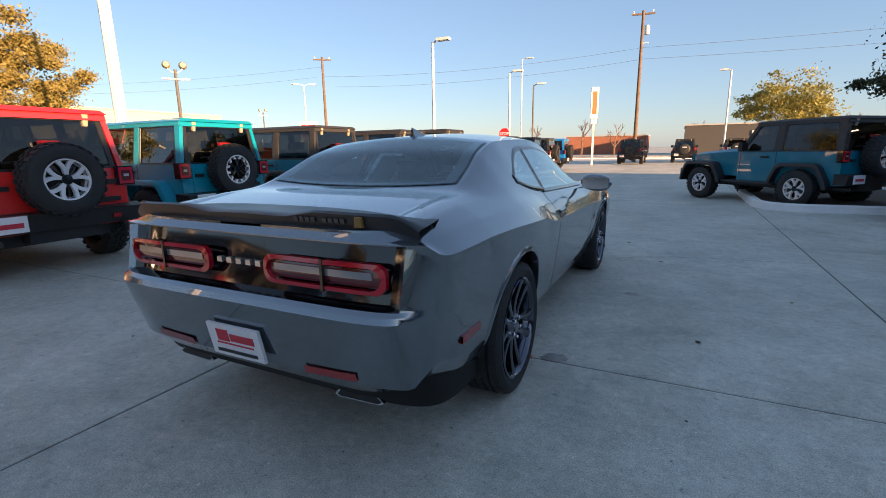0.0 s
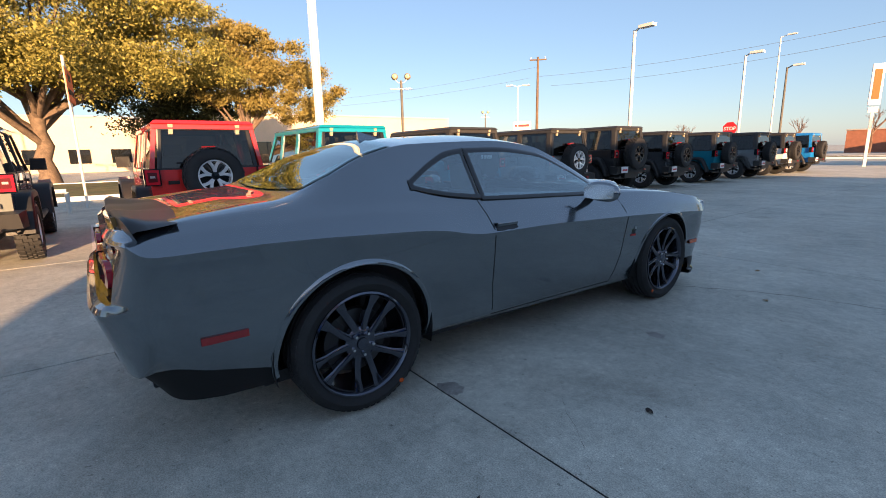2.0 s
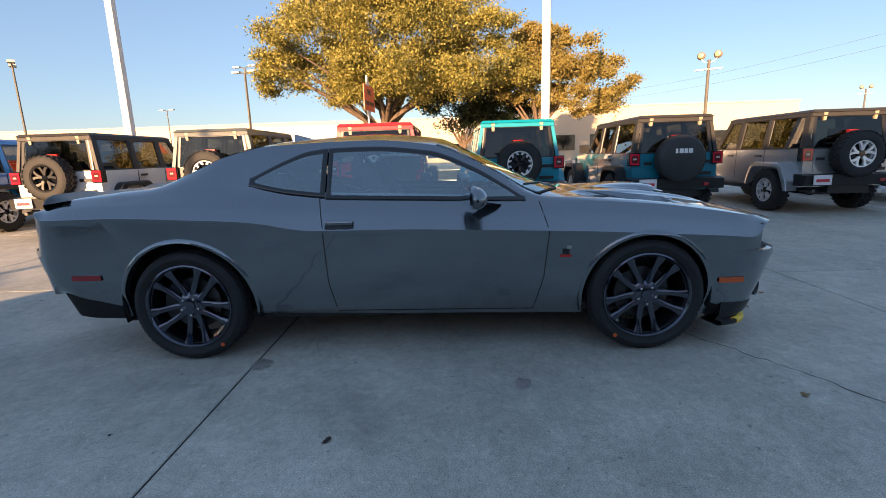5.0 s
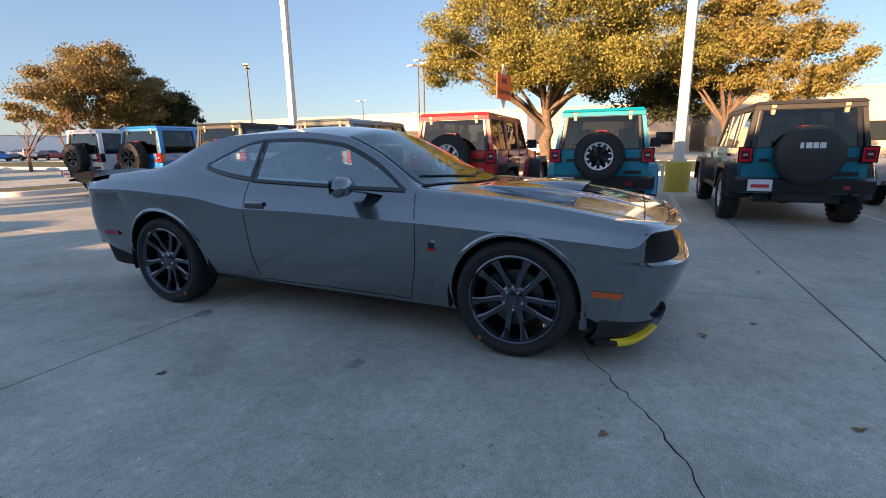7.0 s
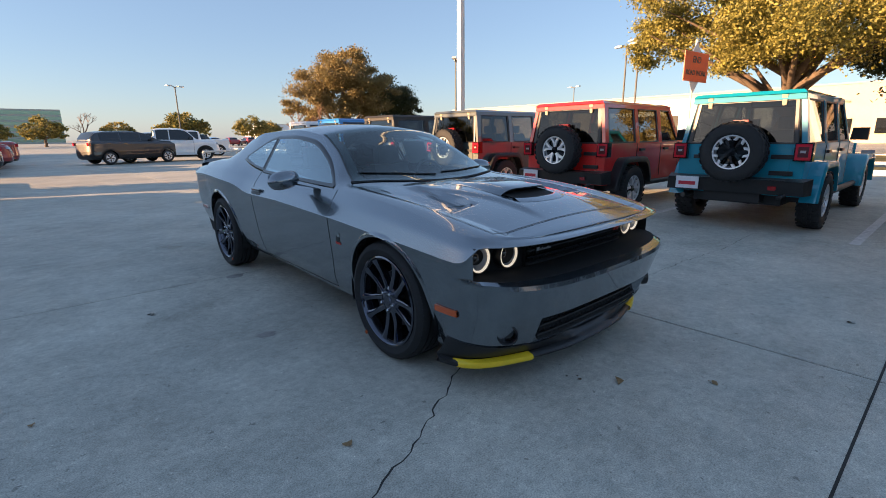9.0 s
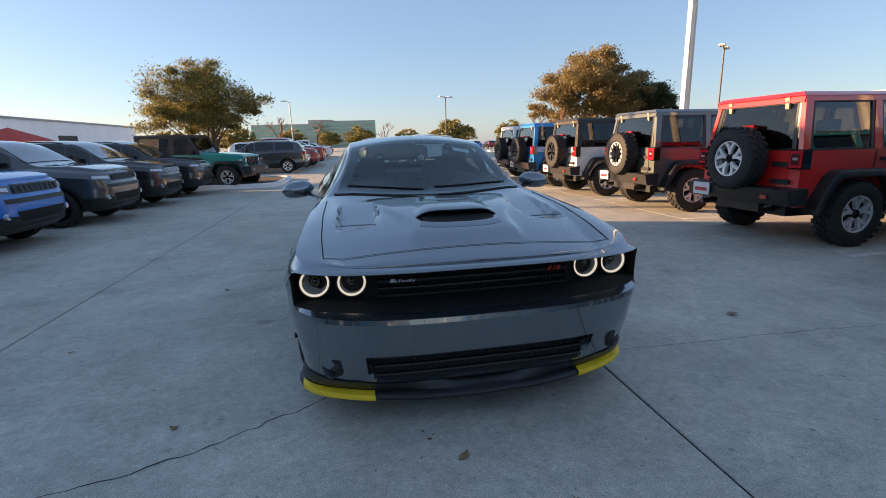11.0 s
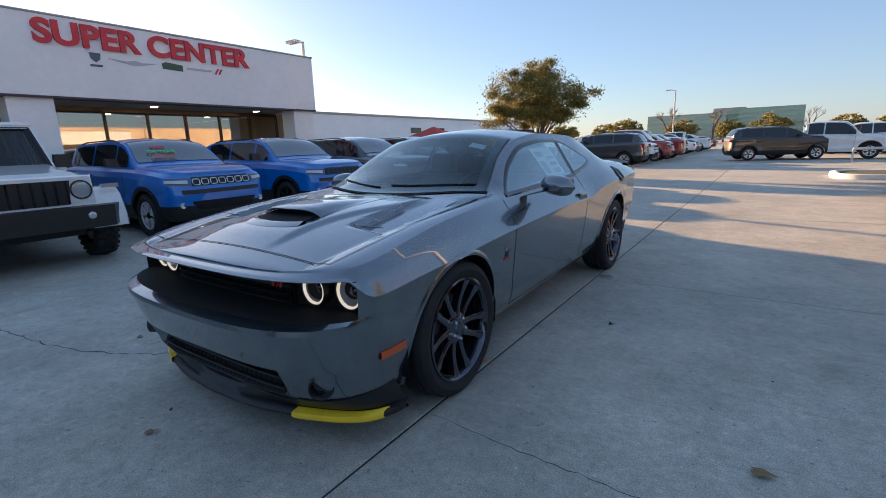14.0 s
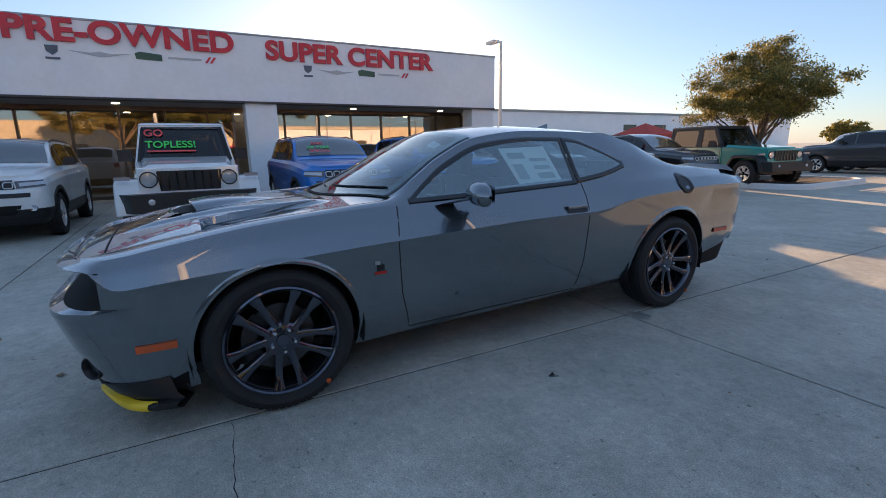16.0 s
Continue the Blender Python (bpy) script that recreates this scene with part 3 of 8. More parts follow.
    def strip(self, bm, pts, w=0.006, off=0.0015, sgn=1):
        """A narrow dark seam along (y, z) points on the side."""
        P = []
        for (ya, za), (yb, zb) in zip(pts, pts[1:]):
            n = max(2, int(math.hypot(yb - ya, zb - za) / 0.04))
            P += [(ya + (yb - ya) * i / n, za + (zb - za) * i / n) for i in range(n)]
        P.append(pts[-1])
        rows = []
        for i, (y, z) in enumerate(P):
            a, b = P[max(i - 1, 0)], P[min(i + 1, len(P) - 1)]
            d = Vector((b[0] - a[0], b[1] - a[1])).normalized()
            ny, nz = -d.y * w / 2, d.x * w / 2
            rows.append([((self.side_x(y + ny * k, z + nz * k) + off) * sgn, y + ny * k, z + nz * k) for k in (-1, 1)])
        grid(bm, rows)


def arch_x(B, y, z):
    """Half width of the body beside a wheel arch."""
    z = max(z, .30)
    if B.y0r < y < B.y0f:
        return B.side_x(y, z)
    return side_at(B, y, z)


def make_coupe():
    car = empty("coupe", label="grey two-door muscle coupe with black wheels and yellow splitter guards", category="car")
    C = curve
    crease = C([(-2.52, .95), (-2.30, .951), (-2.01, .956), (-1.71, .950), (-1.41, .935), (-1.09, .914), (-.93, .893), (-.76, .858), (-.60, .842), (-.1, .838), (.3, .825), (.68, .811), (1.07, .796), (1.48, .774), (1.9, .746), (2.19, .722), (2.42, .712)])
    edge = C([(-2.52, 1.018), (-2.2, 1.065), (-1.9, 1.085), (-1.4, 1.085), (-1.0, 1.065), (-.6, 1.03), (0, 1.005), (.6, .985), (.95, .980), (1.5, .946), (1.9, .892), (2.2, .842), (2.42, .820)])
    half = C([(-2.52, .93), (-1.9, .95), (-1.4, .962), (-.8, .943), (0, .938), (.8, .945), (1.4, .957), (2.0, .948), (2.42, .932)])
    ein = C([(-2.52, .13), (-1.9, .16), (-1.3, .15), (-.6, .135), (.6, .135), (1.0, .115), (1.5, .098), (1.9, .076), (2.2, .058), (2.42, .048)])
    lv = lambda z, ins, yf, yr, **k: dict(z=z, inset=ins, yf=yf, yr=yr, **k)
    T = lambda r, s, f: C([(-2.6, r), (-2.1, r), (-1.88, s), (1.85, s), (2.1, f), (2.5, f)])
    B0 = C([(-2.55, .32), (-2.2, .29), (-1.95, .265), (-1.0, .275), (0, .25), (1.0, .235), (1.9, .20), (2.4, .185)])
    # the black valance's upper edge bows up towards the corners and falls to the wheel
    V = lambda up, s, f: C([(-2.5, .372 + up), (-2.43, .376 + up), (-2.405, .415 + up), (-2.36, .450 + up), (-2.32, .458 + up), (-2.2, .425 + up), (-1.9, .345 + up), (-1.84, s), (1.85, s), (2.1, f), (2.5, f)])
    # the flank tucks in below the crease, less so at both ends
    I = lambda e, m: C([(-2.6, e), (-2.2, e), (-1.9, m), (1.8, m), (2.1, e), (2.5, e)])
    levels = [
        lv(B0, C([(-2.5, .085), (-1.9, .085), (-1.4, .120), (2.4, .115)]), 2.215, -2.36),
        lv(V(0, .30, .236), I(.070, .088), 2.30, -2.43),
        lv(V(.006, .31, .268), I(.064, .085), 2.325, -2.433, thin=1),
        lv(V(.06, .36, .412), I(.045, .067), 2.39, -2.48, rf=.13, lf=.635),
        lv(V(.066, .37, .420), I(.043, .064), 2.395, -2.485, thin=1),
        lv(T(.61, .47, .515), I(.022, .044), 2.425, -2.535, ef=2.40, er=-2.50),
        lv(T(.725, .585, .610), I(.010, .028), 2.452, -2.567, df=.020, ef=2.40, er=-2.50),
        lv(T(.748, .605, .633), I(.010, .026), 2.447, -2.555, df=.020, ef=2.40, er=-2.50, thin=1),
        lv(T(.762, .62, .648), I(.010, .024), 2.39, -2.532, df=.020, er=-2.50, thin=1),
        lv(T(.770, .63, .654), I(.010, .023), 2.385, -2.528, df=.020, rf=.21, lf=.955, rr=.060, lr=.862, er=-2.50, thin=1),
        lv(lambda y: crease(y) - .025 if abs(y) > 1.95 else .70 + (crease(y) - .025 - .70) * max(0, (abs(y) - 1.75) / .2), I(.005, .014), 2.385, -2.475, rf=.21, lf=.955, rr=.060, lr=.862, er=-2.49, tf=.806, tr=.985),
        lv(lambda y: crease(y) - .010, .002, 2.387, -2.478, er=-2.49, tf=.812, tr=.994),
        lv(crease, .0, 2.387, -2.478, er=-2.488, tf=.815, tr=.998, thin=1),
        lv(lambda y: crease(y) + .55 * (edge(y) - crease(y)), C([(-2.5, .062), (.6, .062), (1.2, .050), (1.9, .032), (2.4, .022)]), 2.37, -2.470, tf=.822, tr=1.008),
        lv(edge, ein, 2.325, -2.455),
    ]
    xp = C([(-2.5, .62), (-1.95, .64), (-1.75, .66), (-1.5, .645), (-1.2, .605), (-.8, .585), (-.3, .58), (.1, .58), (.4, .615), (.7, .70), (.85, .735), (1.05, .745), (2.42, .62)])
    zp = C([(-2.5, 1.02), (-1.95, 1.10), (-1.75, 1.12), (-1.5, 1.21), (-1.25, 1.315), (-.95, 1.375), (-.3, 1.392), (.1, 1.355), (.4, 1.24), (.6, 1.125), (.74, 1.04), (.84, 1.005), (1.05, .988), (1.5, .95), (1.9, .895), (2.2, .84), (2.42, .805)])
    zc = C([(-2.5, 1.03), (-1.95, 1.11), (-1.72, 1.125), (-1.5, 1.215), (-1.25, 1.335), (-.95, 1.418), (-.3, 1.450), (.1, 1.418), (.4, 1.30), (.75, 1.13), (1.02, 1.015), (1.08, 1.005), (1.5, .987), (1.9, .932), (2.2, .868), (2.42, .81)])

    def sm(a, b, v):
        t = min(max((v - a) / (b - a), 0), 1)
        return t * t * (3 - 2 * t)

    def hood(x, y):
        if y < 1.05:
            return 0
        k = sm(1.05, 1.2, y) * (1 - sm(1.95, 2.2, y))
        w = .50 - .19 * sm(1.15, 1.9, y)
        h = .015 * k * (1 - sm(w - .045, w + .01, x))
        dip = sm(.43, .455, x) * (1 - sm(.655, .685, x)) * sm(1.02, 1.66, y) * (1 - sm(1.745, 1.775, y))
        return h - .050 * dip

    body = Body(levels, half, 1.9, -1.95, 3.5, 7.0, ein, xp, zp, zc, hood, step=.022, nv=44)
    # ---- openings for glass
    win_lo = lambda y: edge(y) + .018
    win_hi = lambda y: zp(y) - .066
    q_hi = C([(-1.06, 1.146), (-.95, 1.205), (-.85, 1.252), (-.7, 1.306), (-.57, 1.324)])
    q_lo = C([(-1.06, 1.145), (-.95, 1.115), (-.8, 1.085), (-.57, 1.055)])
    ws_lo = lambda s: 1.045 - .25 * s * s
    ws_hi = lambda s: .17 - .02 * s * s
    rg_lo = lambda s: -1.68 + .05 * s * s
    rg_hi = lambda s: -1.02 - .05 * s * s

    def cut(x, y, z, j):
        if j < 10:
            if -.56 < y < .66 and win_lo(y) + .004 < z < win_hi(y) - .004:
                return True
            return -1.02 < y <= -.56 and q_lo(y) < z < q_hi(y)
        s = x / xp(y)
        return s < .93 and (ws_hi(s) + .02 < y < ws_lo(s) - .02 or rg_lo(s) + .02 < y < rg_hi(s) - .02)

    def index(key, j):
        lvj, acc = 0, 0
        for n, L in enumerate(levels[1:]):
            acc += body.counts[n]
            if j < acc:
                lvj = n
                break
        kind, v = key
        if kind == 'f' and ((lvj in (2, 3) and v < (.60, .64)[lvj - 2]) or (lvj in (8, 9, 10) and v < .945)):
            return 1
        if kind == 'r' and lvj in (8, 9, 10) and v < .845:
            return 2
        if lvj == 0 and (kind == 'r' or (kind == 'm' and v < -1.5)):
            return 1
        if lvj == 0:
            return 1 if kind == 'f' else 0
        return 0

    RH, FH = (-1.475, .366, .430), (1.470, .364, .405)
    body.build("body", [M_CAR, M_DEEP, M_GLOSSBLK], car, [RH, FH], cut, None, index)
    for sgn in (1, -1):
        for ay, az, r in (RH, FH):
            bm = bm_new()
            rows = []
            for i in range(41):
                lo_a = math.asin((.295 - az) / r)
                a = lo_a + (math.pi - 2 * lo_a) * i / 40
                q = []
                up = max(0.0, math.sin(a)) ** .6
                for dr, dx in ((-.006, -.03), (-.006, .002 + .008 * up), (-.001, .003 + .010 * up), (.010, .002 + .007 * up), (.022, .0003)):
                    yy, zz = ay + (r + dr) * math.cos(a), az + (r + dr) * math.sin(a)
                    q.append((sgn * (arch_x(body, yy, zz) + dx), yy, zz))
                rows.append(q)
            grid(bm, rows)
            part("arch_lip", bm, M_CAR, car, smooth=50)
        bm = bm_new()
        body.strip(bm, [(-.60, 1.03), (-.565, .86), (-.56, .5), (-.52, .285)], sgn=sgn)
        body.strip(bm, [(.80, .975), (.845, .80), (.82, .5), (.76, .27)], sgn=sgn)
        body.strip(bm, [(-.52, .288), (.76, .272)], sgn=sgn)
        part("door_seam", bm, M_JOINT, car)
        # side glass with black surround
        for nm, y0, y1, lo, hi in (("door_glass", -.545, .70, win_lo, win_hi), ("quarter_glass", -1.045, -.585, q_lo, q_hi)):
            ys = [y0 + (y1 - y0) * i / 44 for i in range(45)]
            side = lambda y, z, off: (sgn * (body.flank(y, z) + off), y, z)
            bm = bm_new()
            grid(bm, [[side(y, lo(y) + (max(hi(y), lo(y) + .004) - lo(y)) * k / 8, .010) for k in range(9)] for y in ys])
            part(nm, bm, M_SIDEGLASS, car, smooth=180).visible_shadow = False
            bm = bm_new()
            ex = .024
            yo = [y0 - .016] + ys + [y1 + .016]
            cl = lambda y: min(max(y, y0), y1)
            for f, d in ((lo, -1), (hi, 1)):
                grid(bm, [[side(y, f(cl(y)) + d * (ex - (ex + .010) * k / 3), (.004, .013, .013, .009)[k]) for k in range(4)] for y in yo])
            for ye, d in ((y0, -1), (y1, 1)):
                a, b = lo(ye) - .006, max(hi(ye), lo(ye)) + .006
                grid(bm, [[side(ye + d * (.016 - .034 * k / 3), a + (b - a) * q / 6, (.004, .013, .013, .009)[k]) for k in range(4)] for q in range(7)])
            part("window_trim", bm, M_GLOSSBLK, car, smooth=50)
    for nm, lo, hi in (("windshield", ws_lo, ws_hi), ("rear_window", rg_lo, rg_hi)):
        for g, off in ((0, .003), (1, .008)):
            bm = bm_new()
            rows = []
            for i in range(33):
                s = -.965 + 1.93 * i / 32 if not g else -.95 + 1.90 * i / 32
                y0, y1 = (min(lo(s), hi(s)), max(lo(s), hi(s)))
                r = []
                for j in range(17):
                    y = y0 + (y1 - y0) * j / 16
                    x = s * xp(y)
                    r.append((x, y, body.on_top(x, y) + off))
                rows.append(r)
            vs = [[bm.verts.new(p) for p in r] for r in rows]
            for i in range(32):
                for j in range(16):
                    if not g and 2 <= i < 30 and 1 <= j < 15:
                        continue
                    bm.faces.new((vs[i][j], vs[i + 1][j], vs[i + 1][j + 1], vs[i][j + 1]))
            o = part(nm if g else "glass_border", bm, M_GLASS if g else M_GLOSSBLK, car, smooth=180)
            if g:
                o.visible_shadow = False
    # dark gap between the hood's rear edge and the glass
    bm = bm_new()
    rows = []
    for i in range(41):
        q = -.985 + 1.97 * i / 40
        y0 = ws_lo(q) - .012
        rows.append([(q * xp(y), y, body.on_top(q * xp(y), y) + .005) for y in (y0 + .032 * k / 3 for k in range(4))])
    grid(bm, rows)
    part("cowl", bm, M_DEEP, car, smooth=180)
    # hood seam and deck seam
    bm = bm_new()
    path = [(.76, 1.0), (.765, 1.5), (.755, 1.9), (.735, 2.17)] + [(.735 - .735 * i / 8, 2.17 + .005 * math.sin(i / 8 * math.pi / 2)) for i in range(1, 9)]
    for sgn in (1, -1):
        P = []
        for (xa, ya), (xb, yb) in zip(path, path[1:]):
            n = max(2, int(math.hypot(xb - xa, yb - ya) / .04))
            P += [(xa + (xb - xa) * i / n, ya + (yb - ya) * i / n) for i in range(n)]
        P.append(path[-1])
        rows = []
        for i, (x, y) in enumerate(P):
            a, b = Vector(P[max(i - 1, 0)]), Vector(P[min(i + 1, len(P) - 1)])
            d = (b - a).normalized() * .003
            r = []
            for k in (-1, 1):
                px, py = x - d.y * k, y + d.x * k
                e = body.point(len(levels) - 1, ('m', min(py, 1.9)))
                z = body.on_top(px, py) if px < xp(py) else np.interp(px, [xp(py), e.x], [zp(py), edge(py)]) + .009 * math.sin(math.pi * min(1, (px - xp(py)) / max(.01, e.x - xp(py))))
                r.append((px * sgn, py, z + .0035))
            rows.append(r)
        grid(bm, rows)
    part("hood_seam", bm, M_JOINT, car)
    # hood scoop: a raised hump that opens ahead, its throat and the ramp before it
    zz = lambda x, y: body.on_top(x, y)
    hump = lambda x, w: (1 - min(1, abs(x / w)) ** 5)
    bm = bm_new()
    rows = []
    for i in range(25):
        x = -.24 + .48 * i / 24
        r = []
        for k in range(10):
            u = k / 9
            y = 1.22 + (1.80 - .035 * abs(x / .24) ** 2 - 1.22) * u
            r.append((x, y, zz(x, y) + .0015 + .044 * hump(x, .18 + .06 * u) * (u * u * (3 - 2 * u))))
        e = r[-1]
        r += [(e[0], e[1] + .006, e[2] - .004), (e[0], e[1] + .002, max(e[2] - .012, zz(x, e[1]) + .001))]
        rows.append(r)
    grid(bm, rows)
    part("hood_scoop", bm, M_CAR, car, smooth=50)
    bm = bm_new()
    rows = []
    for i in range(21):
        x = -.205 + .41 * i / 20
        h = .037 * hump(x, .22)
        rows.append([(x, 1.775, zz(x, 1.775) + h), (x, 1.70, zz(x, 1.70) + h * .6), (x, 1.74, zz(x, 1.74) + .004), (x, 1.90, zz(x, 1.90) + .0035)])
    grid(bm, rows)
    part("scoop_mouth", bm, M_DEEP, car)
    bm = bm_new()
    rows = []
    for i in range(21):
        x = -.215 + .43 * i / 20
        y = 1.895 - .05 * abs(x / .215) ** 2.5
        rows.append([(x, y, zz(x, y) + .003), (x * 1.01, y + .012, zz(x, y + .012) + .010), (x * 1.03, y + .030, zz(x, y + .03) + .010), (x * 1.08, y + .075, zz(x * 1.08, y + .075) + .001)])
    grid(bm, rows)
    part("scoop_lip", bm, M_CAR, car, smooth=60)
    for sgn in (1, -1):
        bm = bm_new()
        tube(bm, [(sgn * (.448 + .0 * q), 1.15 + .57 * q / 8, zz(.448, 1.15 + .57 * q / 8) + .001) for q in range(9)] + [(sgn * (.47 + .19 * q / 6), 1.752 + .006 * math.sin(math.pi * q / 6), zz(.44, 1.77) + .000) for q in range(7)], .004, 5)
        part("vent_edge", bm, M_CAR, car, smooth=60)
    # floor pan, arch liners, interior
    bm = bm_new()
    box(bm, -.80, .80, -1.95, 1.95, .24, .30)
    box(bm, -.55, .55, -2.2, 2.05, .30, .55)
    part("floor_pan", bm, M_BLACK, car)
    for (ay, az, r) in (RH, FH):
        for sgn in (1, -1):
            bm = bm_new()
            lathe(bm, [(r + .02, .0), (r + .02, .30), (.02, .30)], 28, (.60 * sgn if sgn > 0 else -.90, ay, az), 'x', a0=-14, a1=194)
            if sgn > 0:
                for v in bm.verts:
                    v.co.x = 1.50 - v.co.x
            part("arch_liner", bm, M_BLACK, car)
    bm = bm_new()
    for sx in (-.38, .38):
        for sy, zt in ((-.05, 1.22), (-.95, 1.14)):
            fs = hexa(bm, [(sx - .25, sy - .05, .42), (sx + .25, sy - .05, .42), (sx + .25, sy + .45, .45), (sx - .25, sy + .45, .45)],
                      [(sx - .24, sy - .08, .60), (sx + .24, sy - .08, .60), (sx + .24, sy + .45, .64), (sx - .24, sy + .45, .64)])
            hexa(bm, [(sx - .25, sy - .12, .50), (sx + .25, sy - .12, .50), (sx + .25, sy + .04, .52), (sx - .25, sy + .04, .52)],
                 [(sx - .20, sy - .30, zt - .16), (sx + .20, sy - .30, zt - .16), (sx + .20, sy - .20, zt - .16), (sx - .20, sy - .20, zt - .16)])
            hexa(bm, [(sx - .13, sy - .32, zt - .15), (sx + .13, sy - .32, zt - .15), (sx + .13, sy - .21, zt - .15), (sx - .13, sy - .21, zt - .15)],
                 [(sx - .11, sy - .35, zt + .02), (sx + .11, sy - .35, zt + .02), (sx + .11, sy - .26, zt + .02), (sx - .11, sy - .26, zt + .02)])
    bevel(bm, .035, 2)
    part("seats", bm, M_SEAT, car, smooth=50)
    bm = bm_new()
    hexa(bm, [(-.76, .42, .60), (.76, .42, .60), (.76, 1.0, .60), (-.76, 1.0, .60)], [(-.74, .50, .93), (.74, .50, .93), (.68, .98, .95), (-.68, .98, .95)])
    hexa(bm, [(-.60, -1.66, .60), (.60, -1.66, .60), (.60, -1.30, .60), (-.60, -1.30, .60)], [(-.58, -1.66, 1.07), (.58, -1.66, 1.07), (.58, -1.25, 1.04), (-.58, -1.25, 1.04)])
    for sgn in (1, -1):
        box(bm, .72 * sgn - .03, .72 * sgn + .03, -1.4, .6, .35, .955)
    bevel(bm, .03, 2)
    part("dashboard", bm, M_SEAT, car, smooth=50)
    bm = bm_new()
    cx, cy, cz = -.38, .37, .93
    tube(bm, [(cx + .18 * math.cos(a), cy - .06 * math.sin(a), cz + .18 * math.sin(a)) for a in np.linspace(0, math.tau, 25)], .016, 8)
    hexa(bm, [(cx - .16, cy - .02, cz - .03), (cx + .16, cy - .02, cz - .03), (cx + .16, cy + .02, cz - .03), (cx - .16, cy + .02, cz - .03)],
         [(cx - .07, cy - .03, cz + .05), (cx + .07, cy - .03, cz + .05), (cx + .07, cy + .01, cz + .05), (cx - .07, cy + .01, cz + .05)])
    part("steering_wheel", bm, M_SATBLK, car, smooth=40)
    return car, body


def coupe_wheel():
    """Tyre and ten-spoke dark rim, axle along x, outer face towards +x."""
    R, W, rr = .366, .245, .281
    t = bm_new()
    w = W / 2
    prof = [(rr - .01, -w + .02), (rr + .01, -w + .005), (.32, -w - .004), (.346, -w + .006), (.359, -w + .024)]
    gro = []
    for c in (-.062, -.022, .022, .062):
        gro += [(.366, c - .006), (.357, c - .005), (.357, c + .005), (.366, c + .006)]
    prof += [(.3645, -w + .042)] + gro + [(.3645, w - .042), (.359, w - .024), (.346, w - .006), (.32, w + .004), (rr + .01, w - .005), (rr - .01, w - .02), (rr - .03, w - .03)]
    lathe(t, prof, 64)
    for k in range(64):
        a = math.tau * k / 64
        for side in (-1, 1):
            x0, x1 = side * .078, side * .108
            ca, sa = math.cos(a), math.sin(a)
            vs = []
            for r, r1 in ((.352, .345), (.3656, .3575)):
                for x, da in ((x0, -.030), (x1, -.038), (x1, .024), (x0, .032)):
                    q = r if x == x0 else r1
                    vs.append((x, q * math.cos(a + da), q * math.sin(a + da)))
            hexa(t, vs[:4], vs[4:])
    rim = bm_new()
    lathe(rim, [(rr - .002, w - .018), (rr - .002, w - .006), (rr - .012, w - .002), (rr - .020, w - .010), (rr - .026, w - .03), (rr - .04, w - .10), (rr - .05, -w + .03), (rr - .02, -w + .01)], 64)
    for k in range(5):
        a0 = math.tau * k / 5 - math.radians(86)
        for d in (-1, 1):
            rows = []
            for i in range(12):
                u = i / 11
                r = .045 + (rr - .066) * u
                ang = a0 + d * (.235 + .16 * (1 - u) ** 2.0)
                hw = .0150 + .005 * (1 - u) ** 2 + .003 * u + .014 * max(0, u - .72) * 3
                xo = w - .034 + .020 * u - .012 * math.sin(math.pi * u)
                ca, sa = math.cos(ang), math.sin(ang)
                t1 = Vector((0, -sa, ca))
                c0 = Vector((0, r * ca, r * sa))
                rows.append([tuple(c0 + t1 * (-hw) + Vector((xo - .045, 0, 0))), tuple(c0 + t1 * (-hw * .95) + Vector((xo - .006, 0, 0))), tuple(c0 + t1 * (-hw * .35) + Vector((xo, 0, 0))),
                             tuple(c0 + t1 * (hw * .35) + Vector((xo, 0, 0))), tuple(c0 + t1 * (hw * .95) + Vector((xo - .006, 0, 0))), tuple(c0 + t1 * hw + Vector((xo - .045, 0, 0)))])
            grid(rim, rows, close=True)
    lathe(rim, [(.0, w - .02), (.030, w - .021), (.034, w - .03), (.066, w - .034), (.088, w - .046), (.094, w - .07), (.09, w - .09)], 40)
    cap = []
    for k in range(5):
        nut = bm_new()
        a = math.tau * k / 5 - math.radians(86)
        c = (w - .036, .058 * math.cos(a), .058 * math.sin(a))
        lathe(nut, [(0, .022), (.008, .022), (.010, .018), (.011, 0)], 6, c)
        cap.append(nut)
    disc = bm_new()
    lathe(disc, [(.02, .02), (.17, .02), (.175, .01), (.175, -.01), (.02, -.01)], 40)
    cal = bm_new()
    for s in (1,):
        rows = []
        for i in range(9):
            a = radians(130 + 80 * i / 8)
            rows.append([(x, r * math.cos(a), r * math.sin(a)) for r, x in ((.115, .045), (.19, .045), (.195, .0), (.115, 0.0))])
        grid(cal, rows, close=True)
    return t, rim, cap, disc, cal

# ---- off-road vehicles ----
WHEELS = {}


